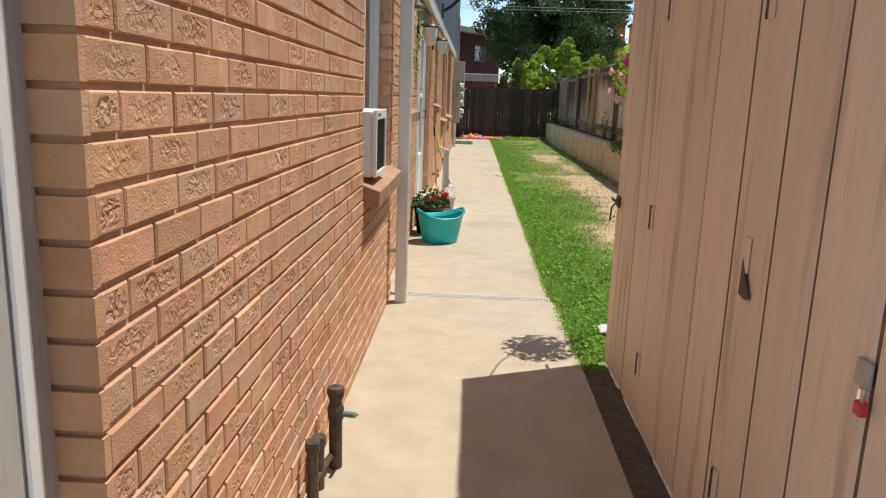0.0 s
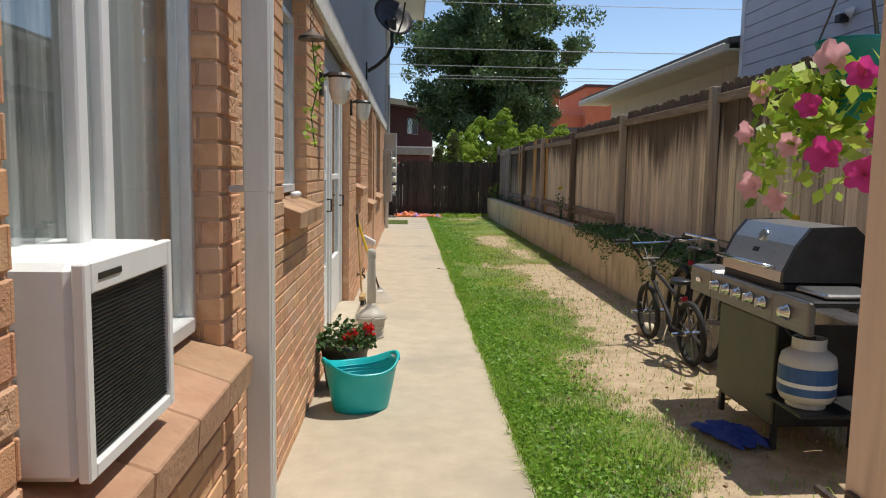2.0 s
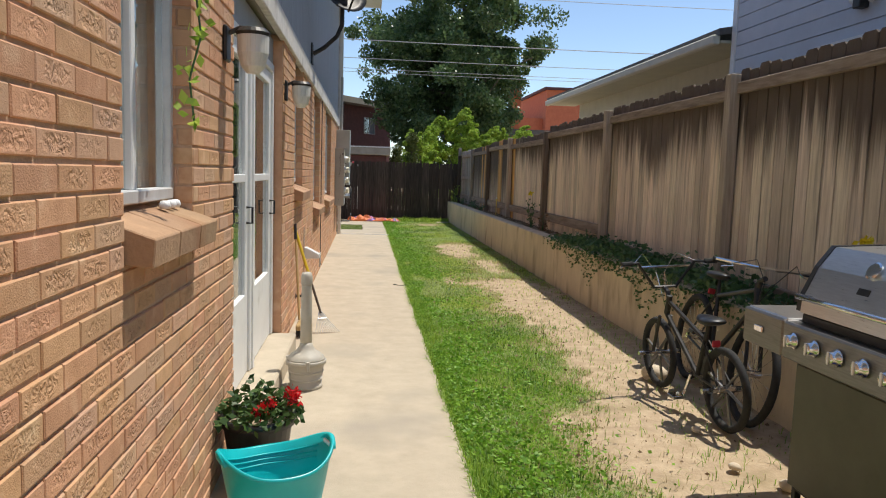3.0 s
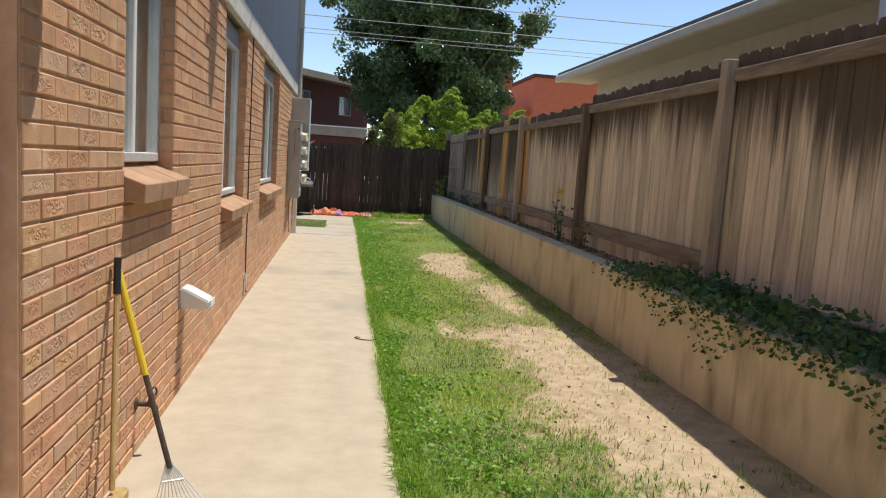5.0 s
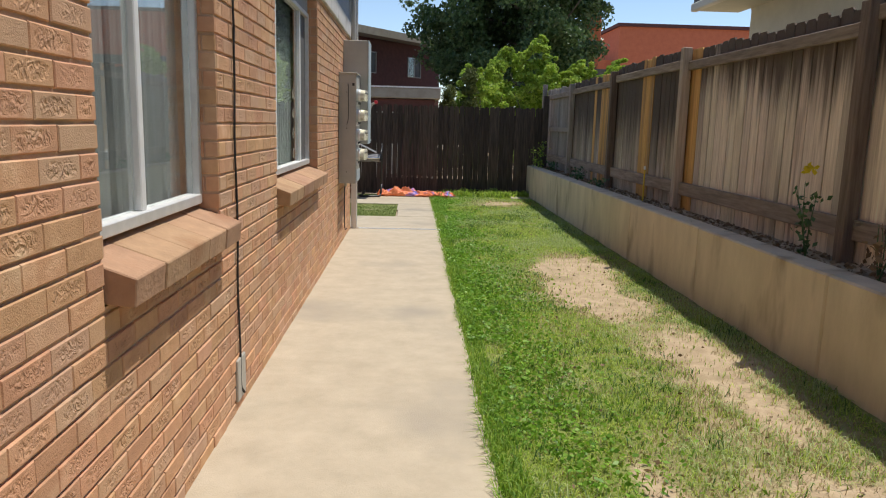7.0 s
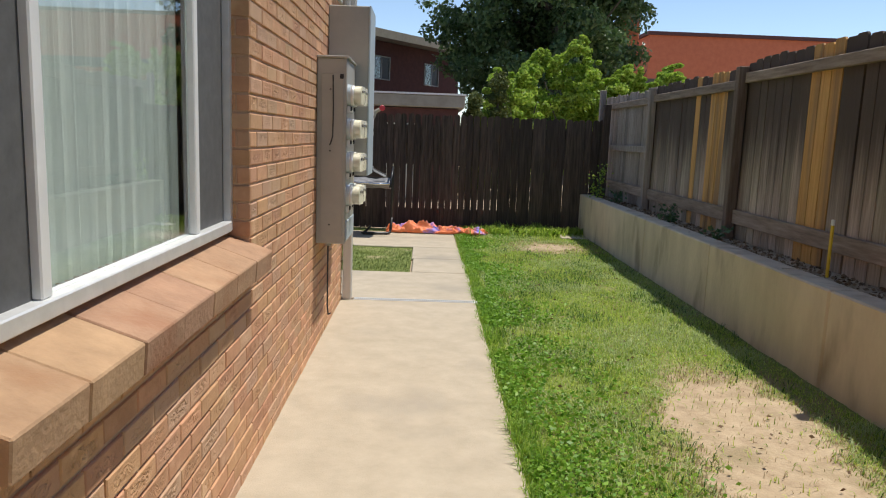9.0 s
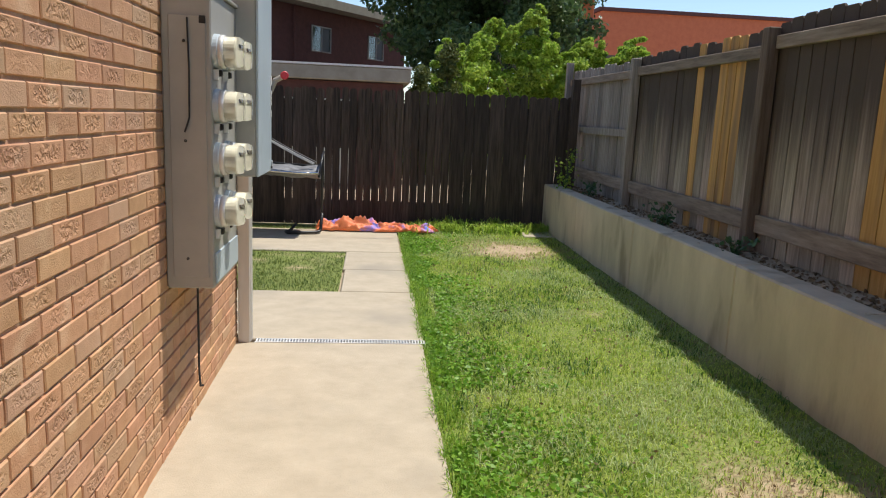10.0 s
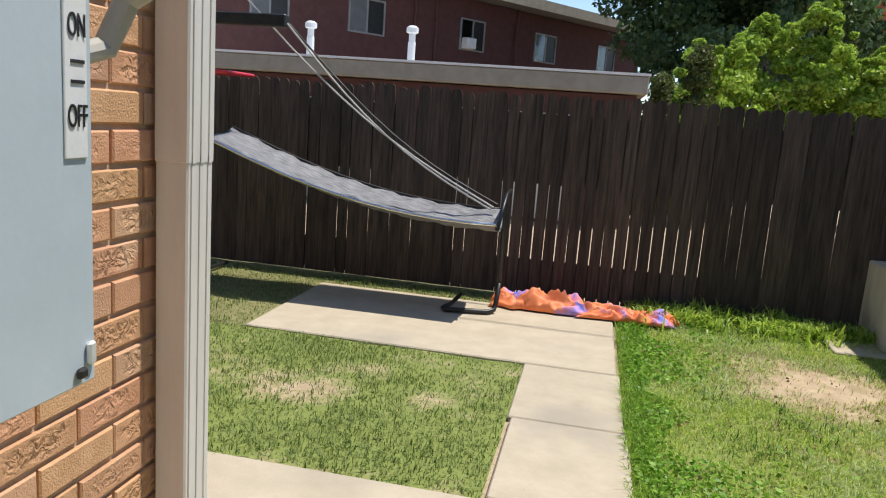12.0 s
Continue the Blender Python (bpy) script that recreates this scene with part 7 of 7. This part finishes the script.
part("pane", boxes((-0.03, -0.02, 1.5, 2.7, 2.1, 2.98)), M_GLASS, w)
part("roof", boxes((-0.5, 8.5, -6.5, 5.4, 6.62, 6.8)), M_ROOF, h3)
fl = part("flood_lamp", boxes((-0.12, 0.0, 2.0, 2.12, 3.38, 3.48), bevel=0.01), M_DARKMETAL, h3, "small twin flood lamp")
for dy in (-0.12, 0.14):
    part("lamp_head", lathe(nb(), [(0.02, 0), (0.06, 0.06), (0.065, 0.10)], 14, m=pose(-0.1, 2.06 + dy, 3.5, 110, 0, 60), close=True), M_WHITE, fl)

rb = empty("orange_building", 16.4, 70.0, 0, "flat-topped orange brick building far behind", "building")
part("wall", boxes((0, 22, 0, 12, 0, 9.4)), M_ORANGE, rb)
part("coping", boxes((-0.2, 22.2, -0.2, 12.2, 9.4, 9.65)), M_REDBRICK, rb)
part("annex", boxes((-3.6, -0.02, 1, 10, 0, 6.9)), M_ORANGE, rb)
ch = empty("chimney_house", 11.0, 48.0, 0, "low house with an orange brick chimney behind the fence", "house")
part("wall", boxes((-3.5, 4.5, 0, 7, 0, 3.9)), M_ORANGE, ch)
part("roof", boxes((-3.9, 4.9, -0.4, 7.4, 3.92, 4.3)), M_ROOF, ch)
part("chimney", boxes((-2.3, -1.65, -0.3, 0.4, 3.0, 7.25), bevel=0.02), M_ORANGE, ch, "tall orange brick chimney")

# ---- power lines ----
pl = empty("power_line", 0, 26.6 + 0.9, 0, "overhead electric wires between two wooden poles", "power line")
for x in (-28, 34):
    part("pole", tube(nb(), [(x, 0, 0), (x, 0, 8.2)], [0.15, 0.11], 12), M_BARK, pl)
    part("cross_arm", boxes((x - 0.05, x + 0.05, -0.8, 0.8, 6.6, 6.72)), M_BARK, pl)
for z, y, r in ((6.85, -0.6, 0.010), (5.45, -0.3, 0.013), (4.95, 0.0, 0.010), (4.66, 0.2, 0.008), (4.60, 0.5, 0.007)):
    pts = []
    for k in range(33):
        x = -28 + 62 * k / 32
        u = (x - 3) / 31
        pts.append((x, y, z + 0.5 * u * u + 0.0))
    part("wire", tube(nb(), pts, r, 5), M_WIRE, pl)

# ---- bricks of the walls ----
lay_bricks(wall_a, WALL_A, Y0, Y_MID, OPEN_A, lambda p: 1.7 < p[0] < 4.2 and p[1] > 0.7, 0.009)
lay_bricks(wall_b, WALL_B, Y_MID, Y_END, OPEN_B, lambda p: (12.5 < p[0] < 14.0 or 18.5 < p[0] < 20.2) and 0.1 < p[1] < 1.9, 0.005)
# short return of bricks at the near corner
bm = nb()
for r in range(32):
    z = r * COURSE + COURSE / 2 - 0.02
    cut = 0.10 if r % 2 else 0.2
    x = WALL_A
    while x > WALL_A - 0.6:
        box(bm, x - cut + 0.008, x, Y0 - 0.012, Y0 + 0.01, z - COURSE / 2 + 0.006, z + COURSE / 2 - 0.006)
        x -= cut
        cut = 0.21
tagged(part("brickwork", bm, M_BRICK, wall_a), kind="stuff")
